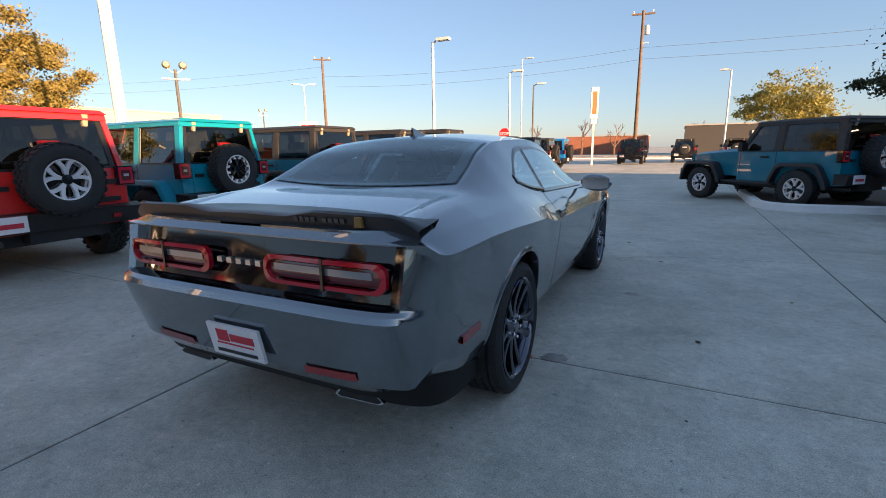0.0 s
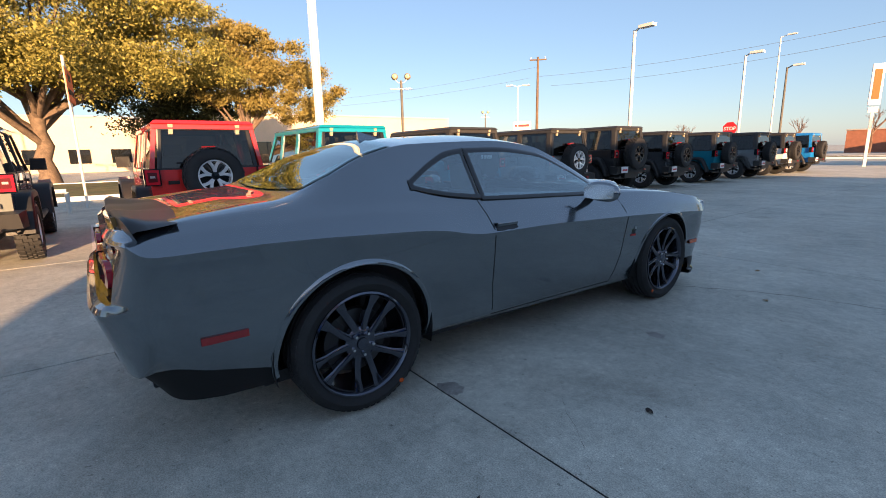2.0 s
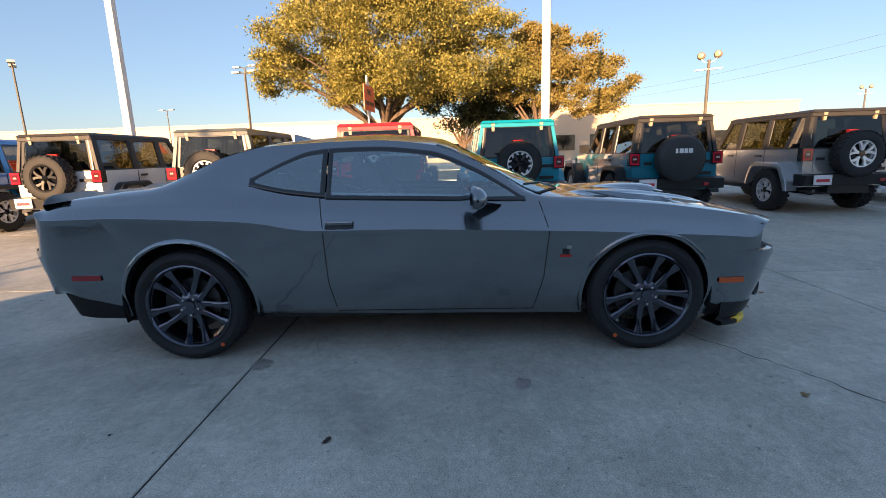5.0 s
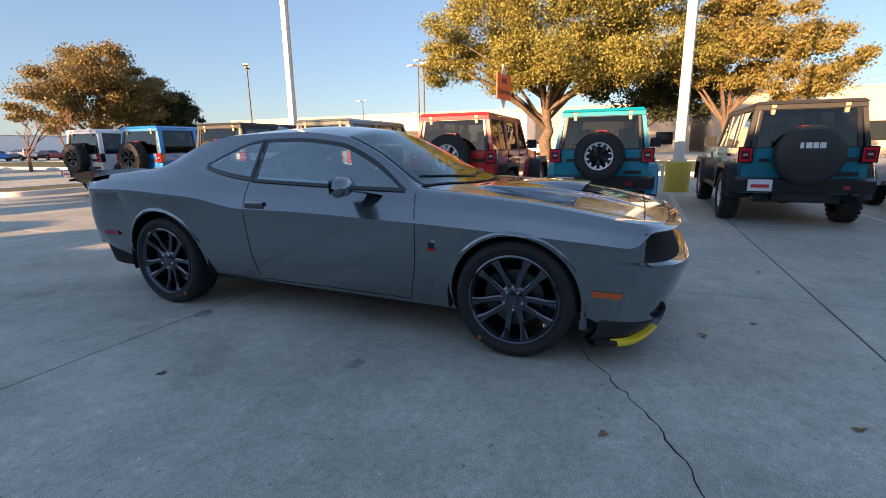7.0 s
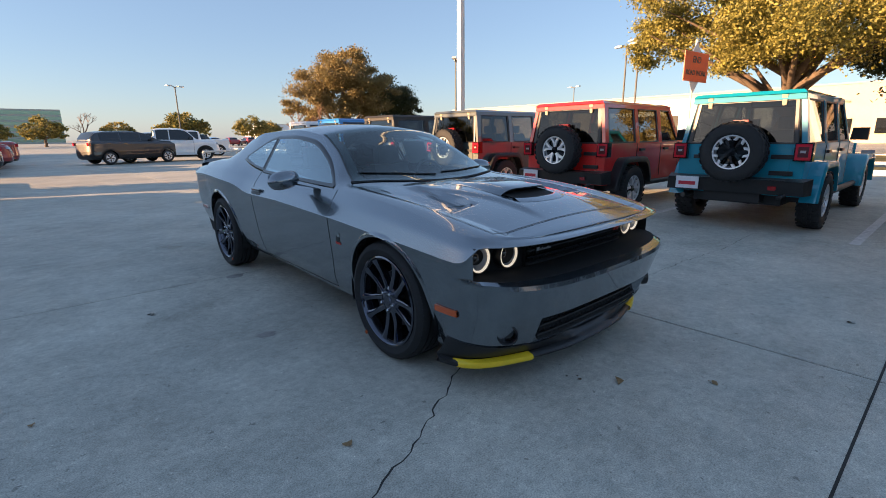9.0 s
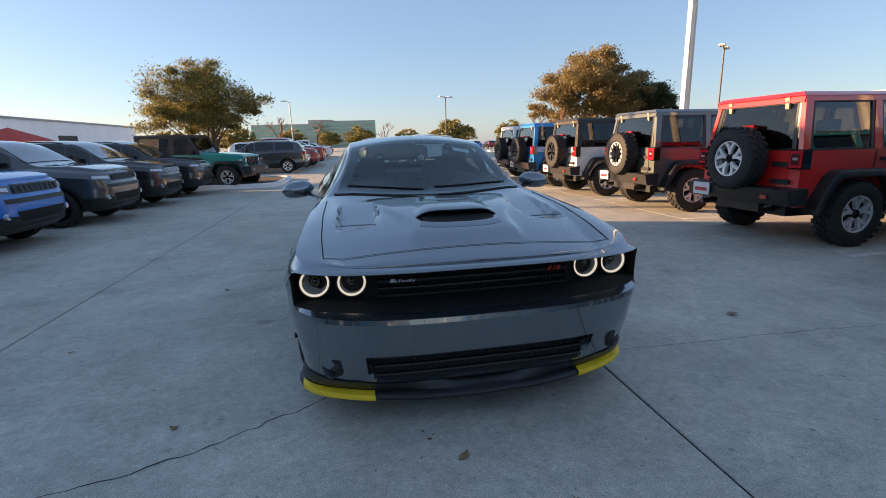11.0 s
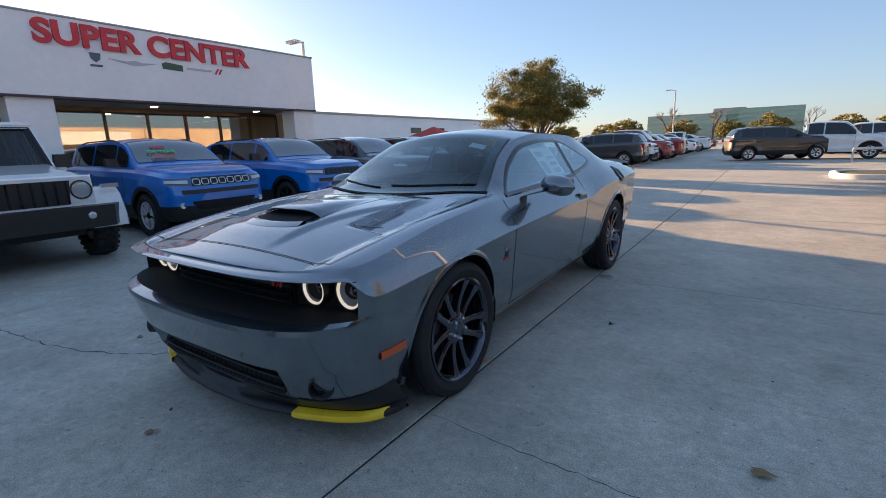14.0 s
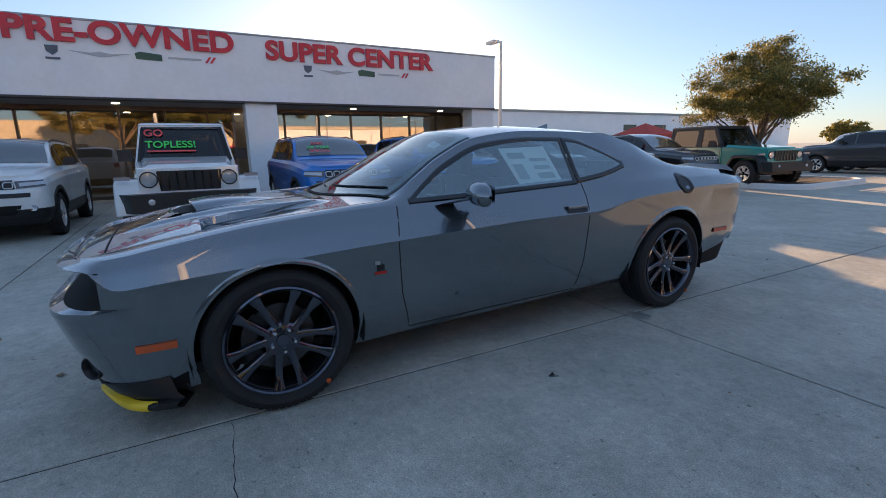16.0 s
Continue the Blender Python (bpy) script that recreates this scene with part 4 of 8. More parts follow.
def offroad_wheel(R, W, rr, style):
    """Meshes of a chunky tyre and its rim, axle along x, outer face +x."""
    key = (R, W, style)
    if key in WHEELS:
        return WHEELS[key]
    w = W / 2
    t = bm_new()
    lathe(t, [(rr - .01, -w + .03), (rr + .02, -w + .005), ((R + rr) / 2, -w), (R - .045, -w + .012), (R - .018, -w + .03), (R - .014, 0), (R - .018, w - .03), (R - .045, w - .012), ((R + rr) / 2, w), (rr + .02, w - .005), (rr - .01, w - .03), (rr - .03, w - .05)], 40)
    n = 26
    for k in range(n):
        a = math.tau * k / n
        for x0, x1, da, ph in ((-w + .006, -w * .38, .075, 0), (-w * .30, w * .02, .07, .5), (w * .08, w * .36, .07, 0), (w * .42, w - .006, .075, .5)):
            aa = a + ph * math.tau / n
            lo = [(x, (R - .022) * math.cos(aa + d), (R - .022) * math.sin(aa + d)) for x, d in ((x0, -da), (x1, -da), (x1, da), (x0, da))]
            rt = R - (.010 if abs(x0) > w - .01 or abs(x1) > w - .01 else 0)
            hi = [(x, (R if abs(x) < w - .01 else R - .012) * math.cos(aa + d), (R if abs(x) < w - .01 else R - .012) * math.sin(aa + d)) for x, d in ((x0, -da * .85), (x1, -da * .85), (x1, da * .85), (x0, da * .85))]
            hexa(t, lo, hi)
    rim = bm_new()
    lathe(rim, [(rr, w - .04), (rr - .004, w - .02), (rr - .02, w - .022), (rr - .03, w - .07), (rr - .05, -w + .05)], 40, mi=0 if style != 'dark' else 1)
    lathe(rim, [(0, w - .085), (rr - .03, w - .10)], 40, mi=1)
    lathe(rim, [(0, w - .035), (.05, w - .036), (.06, w - .05), (.065, w - .09)], 20, mi=1)
    ns = 6 if style == 'six' else 5
    for k in range(ns):
        a0 = math.tau * k / ns + math.pi / 2
        # a bright spoke that forks towards the rim
        for d in (-1, 1):
            rows = []
            for i in range(4):
                u = i / 3
                r = .055 + (rr - .075) * u
                ang = a0 + d * (.05 + (.27 if style != 'plain' else .16) * u ** 1.4)
                hw = .016 + .008 * u
                xo = w - .040 + .012 * u
                ca, sa = math.cos(ang), math.sin(ang)
                tt = Vector((0, -sa, ca))
                c0 = Vector((0, r * ca, r * sa))
                if style == 'six':
                    hw *= .8
                rows.append([tuple(c0 - tt * hw + Vector((xo - .04, 0, 0))), tuple(c0 - tt * hw + Vector((xo, 0, 0))), tuple(c0 + tt * hw + Vector((xo, 0, 0))), tuple(c0 + tt * hw + Vector((xo - .04, 0, 0)))])
            grid(rim, rows, mi=1 if style == 'six' else 0, close=True)
            if style == 'six':
                grid(rim, [[(p[0] + .006, p[1] * q, p[2] * q) for p in r] for r, q in zip(rows[2:], (1.0, 1.0))], mi=0, close=True)
    bright = {'dark': M_SATBLK, 'black': M_GLOSSBLK}.get(style, M_ALU)
    ta = part("tyre", t, M_RUBBER, None, smooth=35)
    rb = part("rim", rim, [bright, M_GLOSSBLK], None, smooth=35)
    WHEELS[key] = (ta.data, rb.data)
    bpy.data.objects.remove(ta)
    bpy.data.objects.remove(rb)
    return WHEELS[key]


def put_wheel(parent, meshes, m, name="wheel", label="", names=("tyre", "rim", "hub")):
    w = new(name)
    w.empty_display_size = .1
    w.parent = parent
    w.matrix_basis = m
    if label:
        w["label"] = label
    for nm, me in zip(names, meshes):
        o = new(nm, me)
        o.parent = w
    return w


M_REDTAIL = mat("tail_lens", (0.55, 0.010, 0.022), 0.15, coat=1.0)
M_TAILW = mat("tail_white", (0.42, 0.34, 0.33), 0.2, coat=1.0)
M_TAILDK = mat("tail_dark", (0.10, 0.012, 0.014), 0.15, coat=1.0)
M_PLATEW = mat("plate_white", (0.70, 0.70, 0.72), 0.4, var=.04, scale=20)
M_PLATER = mat("plate_red", (0.50, 0.03, 0.05), 0.4)
M_HINGE = mat("hinge_taupe", (0.34, 0.29, 0.21), 0.45, var=.1)
M_COVER = mat("spare_cover_vinyl", (0.022, 0.023, 0.024), .5, var=.2, scale=5, bump=.3, bscale=9)


def offroader(x, y, az, body_m, top_m, flare_m, label, doors=4, style='five', cover=None, lift=0.0, spare='five', R=.405, sticker=None, plate=True):
    """A boxy off-road vehicle; local +y is ahead, origin on the ground under its middle."""
    j = empty("off_road_vehicle", pose(x, y, 0, 0, 0, az), label=label, category="car", group="parked off-road vehicles")
    L = 0.0 if doors == 4 else -.56        # the shorter body loses length behind the front door
    yr, ra, fa = -2.05 - L, -1.30 - L, 1.70
    Z = lift
    zb, belt, roof = .50 + Z, 1.17 + Z, 1.85 + Z
    # tub
    bm = bm_new()
    hexa(bm, [(-.76, yr, zb), (.76, yr, zb), (.78, .75, zb), (-.78, .75, zb)], [(-.775, yr, belt), (.775, yr, belt), (.775, .75, belt), (-.775, .75, belt)])
    bevel(bm, .045, 3)
    part("body", bm, body_m, j, smooth=40)
    # tailgate panel with its seam, hinges and handle
    bm = bm_new()
    hexa(bm, [(-.585, yr - .012, zb + .18), (.60, yr - .012, zb + .18), (.60, yr + .02, zb + .18), (-.585, yr + .02, zb + .18)], [(-.605, yr - .010, belt - .012), (.62, yr - .010, belt - .012), (.62, yr + .02, belt - .012), (-.605, yr + .02, belt - .012)])
    bevel(bm, .010, 2)
    gate = part("tailgate", bm, body_m, j, smooth=40)
    for zh in (zb + .30, belt - .16):
        bm = bm_new()
        box(bm, .40, .66, yr - .038, yr - .008, zh - .028, zh + .028)
        bevel(bm, .010, 2)
        part("tailgate_hinge", bm, M_BLACK, gate)
    bm = bm_new()
    box(bm, -.56, -.42, yr - .034, yr - .008, belt - .20, belt - .15)
    bevel(bm, .010, 2)
    part("tailgate_handle", bm, M_BLACK, gate)
    bm = bm_new()
    hexa(bm, [(-.74, .755, zb + .1), (.74, .755, zb + .1), (.66, 2.16, zb + .1), (-.66, 2.16, zb + .1)], [(-.76, .755, belt + .01), (.76, .755, belt + .01), (.66, 2.16, belt - .075), (-.66, 2.16, belt - .075)])
    hexa(bm, [(-.72, .80, belt - .03), (.72, .80, belt - .03), (.62, 2.13, belt - .10), (-.62, 2.13, belt - .10)], [(-.64, .85, belt + .075), (.64, .85, belt + .075), (.52, 2.06, belt - .020), (-.52, 2.06, belt - .020)])
    bevel(bm, .035, 2)
    part("hood", bm, body_m, j, smooth=40)
    # grille with seven slots
    bm = bm_new()
    hexa(bm, [(-.68, 2.165, zb + .14), (.68, 2.165, zb + .14), (.67, 2.24, zb + .14), (-.67, 2.24, zb + .14)], [(-.68, 2.165, belt - .060), (.68, 2.165, belt - .060), (.66, 2.22, belt - .075), (-.66, 2.22, belt - .075)])
    bevel(bm, .025, 2)
    part("grille", bm, body_m, j, smooth=40)
    bm = bm_new()
    hexa(bm, [(-.40, 2.21, belt - .405), (.40, 2.21, belt - .405), (.40, 2.243, belt - .405), (-.40, 2.243, belt - .405)], [(-.43, 2.21, belt - .115), (.43, 2.21, belt - .115), (.43, 2.233, belt - .115), (-.43, 2.233, belt - .115)])
    bevel(bm, .01, 1)
    part("grille_insert", bm, M_BLACK, j)
    for k in range(8):
        bm = bm_new()
        cx = -.392 + .112 * k
        hexa(bm, [(cx - .013, 2.225, belt - .398), (cx + .013, 2.225, belt - .398), (cx + .009, 2.256, belt - .398), (cx - .009, 2.256, belt - .398)], [(cx - .013, 2.22, belt - .122), (cx + .013, 2.22, belt - .122), (cx + .009, 2.246, belt - .122), (cx - .009, 2.246, belt - .122)])
        part("grille_rib", bm, M_GLOSSBLK, j)
    for s in (-1, 1):
        bm = bm_new()
        lathe(bm, [(.118, -.02), (.118, .016), (.104, .026), (.100, .010)], 24, (s * .535, 2.228, belt - .235), 'y')
        hl = part("headlight", bm, M_SATBLK, j, smooth=40)
        bm = bm_new()
        lathe(bm, [(0, .012), (.05, .014), (.100, .008)], 24, (s * .535, 2.228, belt - .235), 'y')
        part("lens", bm, M_LENS, hl, smooth=60)
        bm = bm_new()
        lathe(bm, [(0, .02), (.03, .02), (.042, .012), (.045, 0)], 16, (s * .52, 2.485, zb + .13), 'y')
        part("fog_lamp", bm, M_LENS, j, smooth=40)
        bm = bm_new()
        box(bm, s * .86 - .095, s * .86 + .095, fa + .455, fa + .515, belt - .235, belt - .185)
        part("fender_lamp", bm, M_TAILW, j)
    # bumpers
    bm = bm_new()
    hexa(bm, [(-.90, 2.24, zb - .02), (.90, 2.24, zb - .02), (.76, 2.50, zb - .02), (-.76, 2.50, zb - .02)], [(-.92, 2.24, zb + .24), (.92, 2.24, zb + .24), (.78, 2.48, zb + .24), (-.78, 2.48, zb + .24)])
    box(bm, -.5, .5, 2.1, 2.3, zb - .02, zb + .12)
    bevel(bm, .03, 2)
    part("front_bumper", bm, M_BLACK, j, smooth=40)
    bm = bm_new()
    hexa(bm, [(-.84, yr - .17, zb + .03), (.84, yr - .17, zb + .03), (.88, yr + .03, zb + .03), (-.88, yr + .03, zb + .03)], [(-.82, yr - .20, zb + .21), (.82, yr - .20, zb + .21), (.88, yr + .03, zb + .24), (-.88, yr + .03, zb + .24)])
    box(bm, -.35, .35, yr - .1, yr + .2, zb - .10, zb + .05)
    bevel(bm, .045, 3)
    bumper = part("rear_bumper", bm, M_BLACK, j, smooth=40)
    bm = bm_new()
    box(bm, -.62, .62, yr - .208, yr - .05, zb + .213, zb + .222)
    part("step_pad", bm, M_SATBLK, bumper)
    bm = bm_new()
    tube(bm, [(.58, yr - .10, zb + .02), (.58, yr - .24, zb + .0), (.64, yr - .26, zb + .02), (.66, yr - .22, zb + .04)], .018, 6)
    part("tow_hook", bm, M_SATBLK, bumper, smooth=60)
    bm = bm_new()
    lathe(bm, [(.0, -.05), (.032, -.05), (.036, 0), (.036, .3)], 12, (-.62, yr - .08, zb - .06), 'y')
    part("exhaust_pipe", bm, M_DISC, j, smooth=50)
    for s in (-1, 1):
        bm = bm_new()
        box(bm, s * .50 - .045, s * .50 + .045, yr - .207, yr - .19, zb + .09, zb + .14)
        part("bumper_reflector", bm, M_REDLIT, j)
    # fenders and flares
    for s in (-1, 1):
        for ya, nm, wx, x0 in ((fa, "front_fender", .98, .60), (ra, "rear_flare", .94, .74)):
            bm = bm_new()
            outer, inner = [], []
            # flat-topped flare with slanting ends
            low = .06 if nm == "front_fender" else .0
            for p, q in ((-.63, .02), (-.585, .18), (-.43, .455), (-.36, .515), (-.28, .535), (.33, .535), (.42, .515), (.49, .455), (.60, .20), (.615, .10 - low)):
                outer.append((ya + p, R + Z + q))
                inner.append((ya + p * .875, R + Z + q * .845))
            rows = [[(s * x0, o[0], o[1]), (s * (wx - .02), o[0], o[1]), (s * wx, (o[0] * .7 + i_[0] * .3), (o[1] * .7 + i_[1] * .3)), (s * wx, i_[0], i_[1]), (s * (wx - .04), i_[0], i_[1]), (s * x0, i_[0], i_[1])] for o, i_ in zip(outer, inner)]
            grid(bm, rows)
            part(nm, bm, flare_m, j, smooth=45)
            bm = bm_new()
            lathe(bm, [(R + .075, 0), (R + .075, .22), (.05, .22)], 20, (s * .56 if s > 0 else -.78, ya, R + Z), 'x', a0=0, a1=180)
            if s > 0:
                for v in bm.verts:
                    v.co.x = 1.34 - v.co.x
            part("arch_liner", bm, M_BLACK, j)
        bm = bm_new()
        tube(bm, [(s * .84, ra + .5, zb - .02), (s * .86, ra + .6, zb - .03), (s * .86, fa - .6, zb - .03), (s * .84, fa - .5, zb - .02)], .045, 8)
        part("side_step", bm, M_BLACK, j, smooth=60)
    # underbody
    bm = bm_new()
    box(bm, -.55, .55, yr + .1, 2.1, zb - .14, zb + .02)
    tube(bm, [(-.7, ra, R), (.7, ra, R)], .06, 8)
    tube(bm, [(-.7, fa, R), (.7, fa, R)], .06, 8)
    lathe(bm, [(0, -.13), (.10, -.10), (.14, 0), (.10, .10), (0, .13)], 12, (0, ra, R), 'y')
    part("underbody", bm, M_BLACK, j)
    # cabin: pillars, rails, roof
    yF, yT = .78, .42           # windshield foot and head
    xb, xt = .765, .665
    zr = roof - .07
    at = lambda yy, z: xb + (xt - xb) * (z - belt) / (zr - belt)
    bm = bm_new()
    pil = [(yr + .0, yr + .10, yr + .06, yr + .17)]
    if doors == 4:
        pil += [(-1.02, -.90, -1.0, -.90), (-.14, -.02, -.14, -.02)]
    else:
        pil += [(-.24, -.10, -.24, -.10)]
    pil += [(yF - .10, yF, yT - .09, yT)]
    for s in (-1, 1):
        for k, (a0, a1, b0, b1) in enumerate(pil):
            hexa(bm, [(s * xb, a0, belt - .005), (s * xb, a1, belt - .005), (s * (xb - .06), a1, belt - .005), (s * (xb - .06), a0, belt - .005)],
                 [(s * xt, b0, zr), (s * xt, b1, zr), (s * (xt - .06), b1, zr), (s * (xt - .06), b0, zr)])
        hexa(bm, [(s * (xt + .012), yr + .05, zr - .04), (s * (xt + .012), yT, zr - .04), (s * (xt - .07), yT, zr - .04), (s * (xt - .07), yr + .05, zr - .04)],
             [(s * xt, yr + .06, zr + .03), (s * xt, yT, zr + .03), (s * (xt - .07), yT, zr + .03), (s * (xt - .07), yr + .06, zr + .03)])
    hexa(bm, [(-xt, yT - .10, zr - .03), (xt, yT - .10, zr - .03), (xt, yT + .012, zr - .03), (-xt, yT + .012, zr - .03)], [(-xt, yT - .10, zr + .03), (xt, yT - .10, zr + .03), (xt - .01, yT, zr + .03), (-xt + .01, yT, zr + .03)])
    hexa(bm, [(-xt, yr + .03, zr - .05), (xt, yr + .03, zr - .05), (xt, yr + .16, zr - .05), (-xt, yr + .16, zr - .05)], [(-xt, yr + .05, zr + .03), (xt, yr + .05, zr + .03), (xt, yr + .16, zr + .03), (-xt, yr + .16, zr + .03)])
    bevel(bm, .012, 1)
    part("cabin_frame", bm, body_m if top_m is body_m else top_m, j, smooth=40)
    bm = bm_new()
    hexa(bm, [(-xt - .012, yr + .015, zr + .022), (xt + .012, yr + .015, zr + .022), (xt + .012, yT + .03, zr + .022), (-xt - .012, yT + .03, zr + .022)],
         [(-xt + .04, yr + .06, roof), (xt - .04, yr + .06, roof), (xt - .05, yT - .06, roof - .01), (-xt + .05, yT - .06, roof - .01)])
    bevel(bm, .038, 3)
    top = part("hardtop_roof", bm, top_m, j, smooth=40)
    for k in (-.42, 0, .42):
        bm = bm_new()
        box(bm, k - .055, k + .055, yr + .35, yT - .35, roof - .012, roof + .006)
        bevel(bm, .008, 1)
        part("roof_rib", bm, top_m, top)
    # panes
    def pane(nm, pts, m=M_TINT, out=(0, 0, 0)):
        b = bm_new()
        b.faces.new([b.verts.new(p) for p in pts])
        o = part(nm, b, m, j)
        b = bm_new()
        c = sum((Vector(p) for p in pts), Vector()) / 4
        P = [Vector(p) + Vector(out) for p in pts]
        rows = []
        for p in P + P[:1]:
            d = (c + Vector(out) - p)
            rows.append([tuple(p + d * -.01), tuple(p + d * .02 + Vector(out) * .3), tuple(p + d * .075 + Vector(out) * .3), tuple(p + d * .085 - Vector(out) * .8)])
        grid(b, rows)
        part("window_seal", b, M_SATBLK, o)
        return o
    ys = [(pil[i][1], pil[i + 1][0], pil[i][3], pil[i + 1][2]) for i in range(len(pil) - 1)]
    for s in (-1, 1):
        for a0, a1, b0, b1 in ys:
            pane("side_window", [(s * (xb - .02), a0, belt), (s * (xb - .02), a1, belt), (s * (xt - .02), b1, zr - .03), (s * (xt - .02), b0, zr - .03)], M_TINT if doors == 4 and a0 > -1.0 else M_PRIVACY, (s * .012, 0, 0))
    pane("windshield", [(-xb + .06, yF - .03, belt), (xb - .06, yF - .03, belt), (xt - .05, yT - .03, zr - .02), (-xt + .05, yT - .03, zr - .02)], M_TINT, (0, .010, .004))
    P = [(-xb + .05, yF - .012, belt + .01), (xb - .05, yF - .012, belt + .01), (xt - .045, yT - .012, zr - .02), (-xt + .045, yT - .012, zr - .02)]
    for p, q in zip(P, P[1:] + P[:1]):
        bm = bm_new()
        tube(bm, [p, q], .026, 6)
        part("windshield_trim", bm, M_BLACK, j)
    pane("rear_window", [(-xb + .10, yr + .012, belt), (xb - .10, yr + .012, belt), (xt - .06, yr + .075, zr - .04), (-xt + .06, yr + .075, zr - .04)], M_PRIVACY, (0, -.010, 0))
    bm = bm_new()
    tube(bm, [(-.02, yr - .004, belt + .05), (-.16, yr + .004, belt + .10), (-.42, yr + .004, belt + .09)], .012, 5)
    part("rear_wiper", bm, M_SATBLK, j)
    # wiper cowl, interior
    bm = bm_new()
    for sx in (-.36, .36):
        for sy in ((.0, -.85) if doors == 4 else (.0,)):
            hexa(bm, [(sx - .23, sy - .30, zb + .1), (sx + .23, sy - .30, zb + .1), (sx + .23, sy + .2, zb + .1), (sx - .23, sy + .2, zb + .1)], [(sx - .22, sy - .45, belt + .18), (sx + .22, sy - .45, belt + .18), (sx + .22, sy - .33, belt + .18), (sx - .22, sy - .33, belt + .18)])
            box(bm, sx - .12, sx + .12, sy - .47, sy - .37, belt + .2, belt + .36)
    box(bm, -.70, .70, .40, .72, zb + .3, belt - .02)
    part("interior", bm, M_SEAT, j)
    # doors: seams, handles
    for s in (-1, 1):
        for yy in ([-1.0, -.08, .70] if doors == 4 else [-.17, .70]):
            bm = bm_new()
            hexa(bm, [(s * .772, yy - .006, zb + .06), (s * .772, yy + .006, zb + .06), (s * .7815, yy + .006, zb + .06), (s * .7815, yy - .006, zb + .06)], [(s * .772, yy - .006, belt), (s * .772, yy + .006, belt), (s * .7785, yy + .006, belt), (s * .7785, yy - .006, belt)])
            part("door_seam", bm, M_JOINT, j)
        for yy in ([-.92, .02] if doors == 4 else [.0]):
            bm = bm_new()
            box(bm, s * .79 - .018, s * .79 + .018, yy, yy + .17, belt - .14, belt - .10)
            bevel(bm, .008, 1)
            part("door_handle", bm, M_BLACK, j)
        bm = bm_new()
        hexa(bm, [(s * .80, .50, belt + .02), (s * 1.02, .47, belt + .02), (s * 1.02, .58, belt + .02), (s * .80, .60, belt + .02)], [(s * .82, .50, belt + .21), (s * 1.02, .48, belt + .21), (s * 1.02, .57, belt + .21), (s * .82, .58, belt + .21)])
        bevel(bm, .03, 2)
        part("mirror", bm, M_BLACK, j, smooth=40)
    # rear: lamps, hinges, plate, spare wheel
    for s in (-1, 1):
        lamp = bm_new()
        box(lamp, s * .745 - .10, s * .745 + .10, yr - .055, yr + .05, belt - .21, belt + .02)
        bevel(lamp, .02, 2)
        tl = part("tail_light", lamp, M_GLOSSBLK, j, smooth=40)
        lens = bm_new()
        box(lens, s * .745 - .083, s * .745 + .083, yr - .068, yr - .04, belt - .195, belt + .005)
        bevel(lens, .015, 2)
        part("lens", lens, M_REDTAIL, tl, "red lens", smooth=40)
        lens = bm_new()
        box(lens, s * .745 - .030, s * .745 + .030, yr - .074, yr - .05, belt - .105, belt - .075)
        part("reverse_lens", lens, M_TAILW, tl, "clear reversing lens")
        lens = bm_new()
        box(lens, s * .745 - .055, s * .745 + .055, yr - .0705, yr - .05, belt - .160, belt - .030)
        part("inner_lens", lens, M_TAILDK, tl, "dark red inner lens")
        bm = bm_new()
        hexa(bm, [(s * .44 - .022, yr + .045, zr - .12), (s * .44 + .022, yr + .045, zr - .12), (s * .44 + .022, yr + .07, zr - .12), (s * .44 - .022, yr + .07, zr - .12)], [(s * .44 - .032, yr + .03, zr + .015), (s * .44 + .032, yr + .03, zr + .015), (s * .44 + .032, yr + .08, zr + .015), (s * .44 - .032, yr + .08, zr + .015)])
        part("glass_hinge", bm, M_HINGE, j)
    bm = bm_new()
    box(bm, -.09, .09, yr - .06, yr + .0, belt + .27, belt + .32)
    tube(bm, [(0, yr + .02, belt - .1), (0, yr - .04, belt + .22), (0, yr - .05, belt + .28)], .03, 6)
    part("brake_light", bm, M_REDLIT, j)
    if plate:
        bm = bm_new()
        box(bm, -.70, -.39, yr - .222, yr - .207, zb + .05, zb + .22)
        pl = part("plate", bm, M_PLATEW, j)
        bm = bm_new()
        box(bm, -.66, -.43, yr - .226, yr - .221, zb + .10, zb + .15)
        part("plate_bar", bm, M_PLATER, pl, "red bar of lettering")
    sp = (0.0, yr - .20, 1.07 + Z)
    if cover:
        bm = bm_new()
        lathe(bm, [(0, -.15), (R - .06, -.148), (R - .02, -.13), (R + .012, -.09), (R + .012, .10), (R - .05, .12)], 40, sp, 'y')
        part("spare_cover", bm, cover, j, "vinyl cover over the spare wheel", smooth=45)
        for k, (u, hw) in enumerate(((-.13, .02), (-.05, .035), (.03, .03), (.11, .035))):
            bm = bm_new()
            box(bm, u - hw, u + hw, sp[1] - .156, sp[1] - .150, sp[2] + .10, sp[2] + .18)
            part("cover_mark", bm, M_WHITE, j, "pale printed mark")
    else:
        put_wheel(j, offroad_wheel(R, .27, .23, spare), Matrix.Translation(sp) @ pose(0, 0, 0, 0, 0, -90), "spare_wheel", "spare wheel on the tailgate")
    bm = bm_new()
    lathe(bm, [(.10, -.0), (.10, .25)], 10, (0, yr - .2, 1.07 + Z), 'y')
    part("spare_carrier", bm, M_BLACK, j)
    ms = offroad_wheel(R, .27, .23, style)
    for s in (-1, 1):
        for ya in (ra, fa):
            put_wheel(j, ms, Matrix.Translation((s * .80, ya, R)) @ pose(0, 0, 0, 0, 0, 0 if s > 0 else 180))
    return j


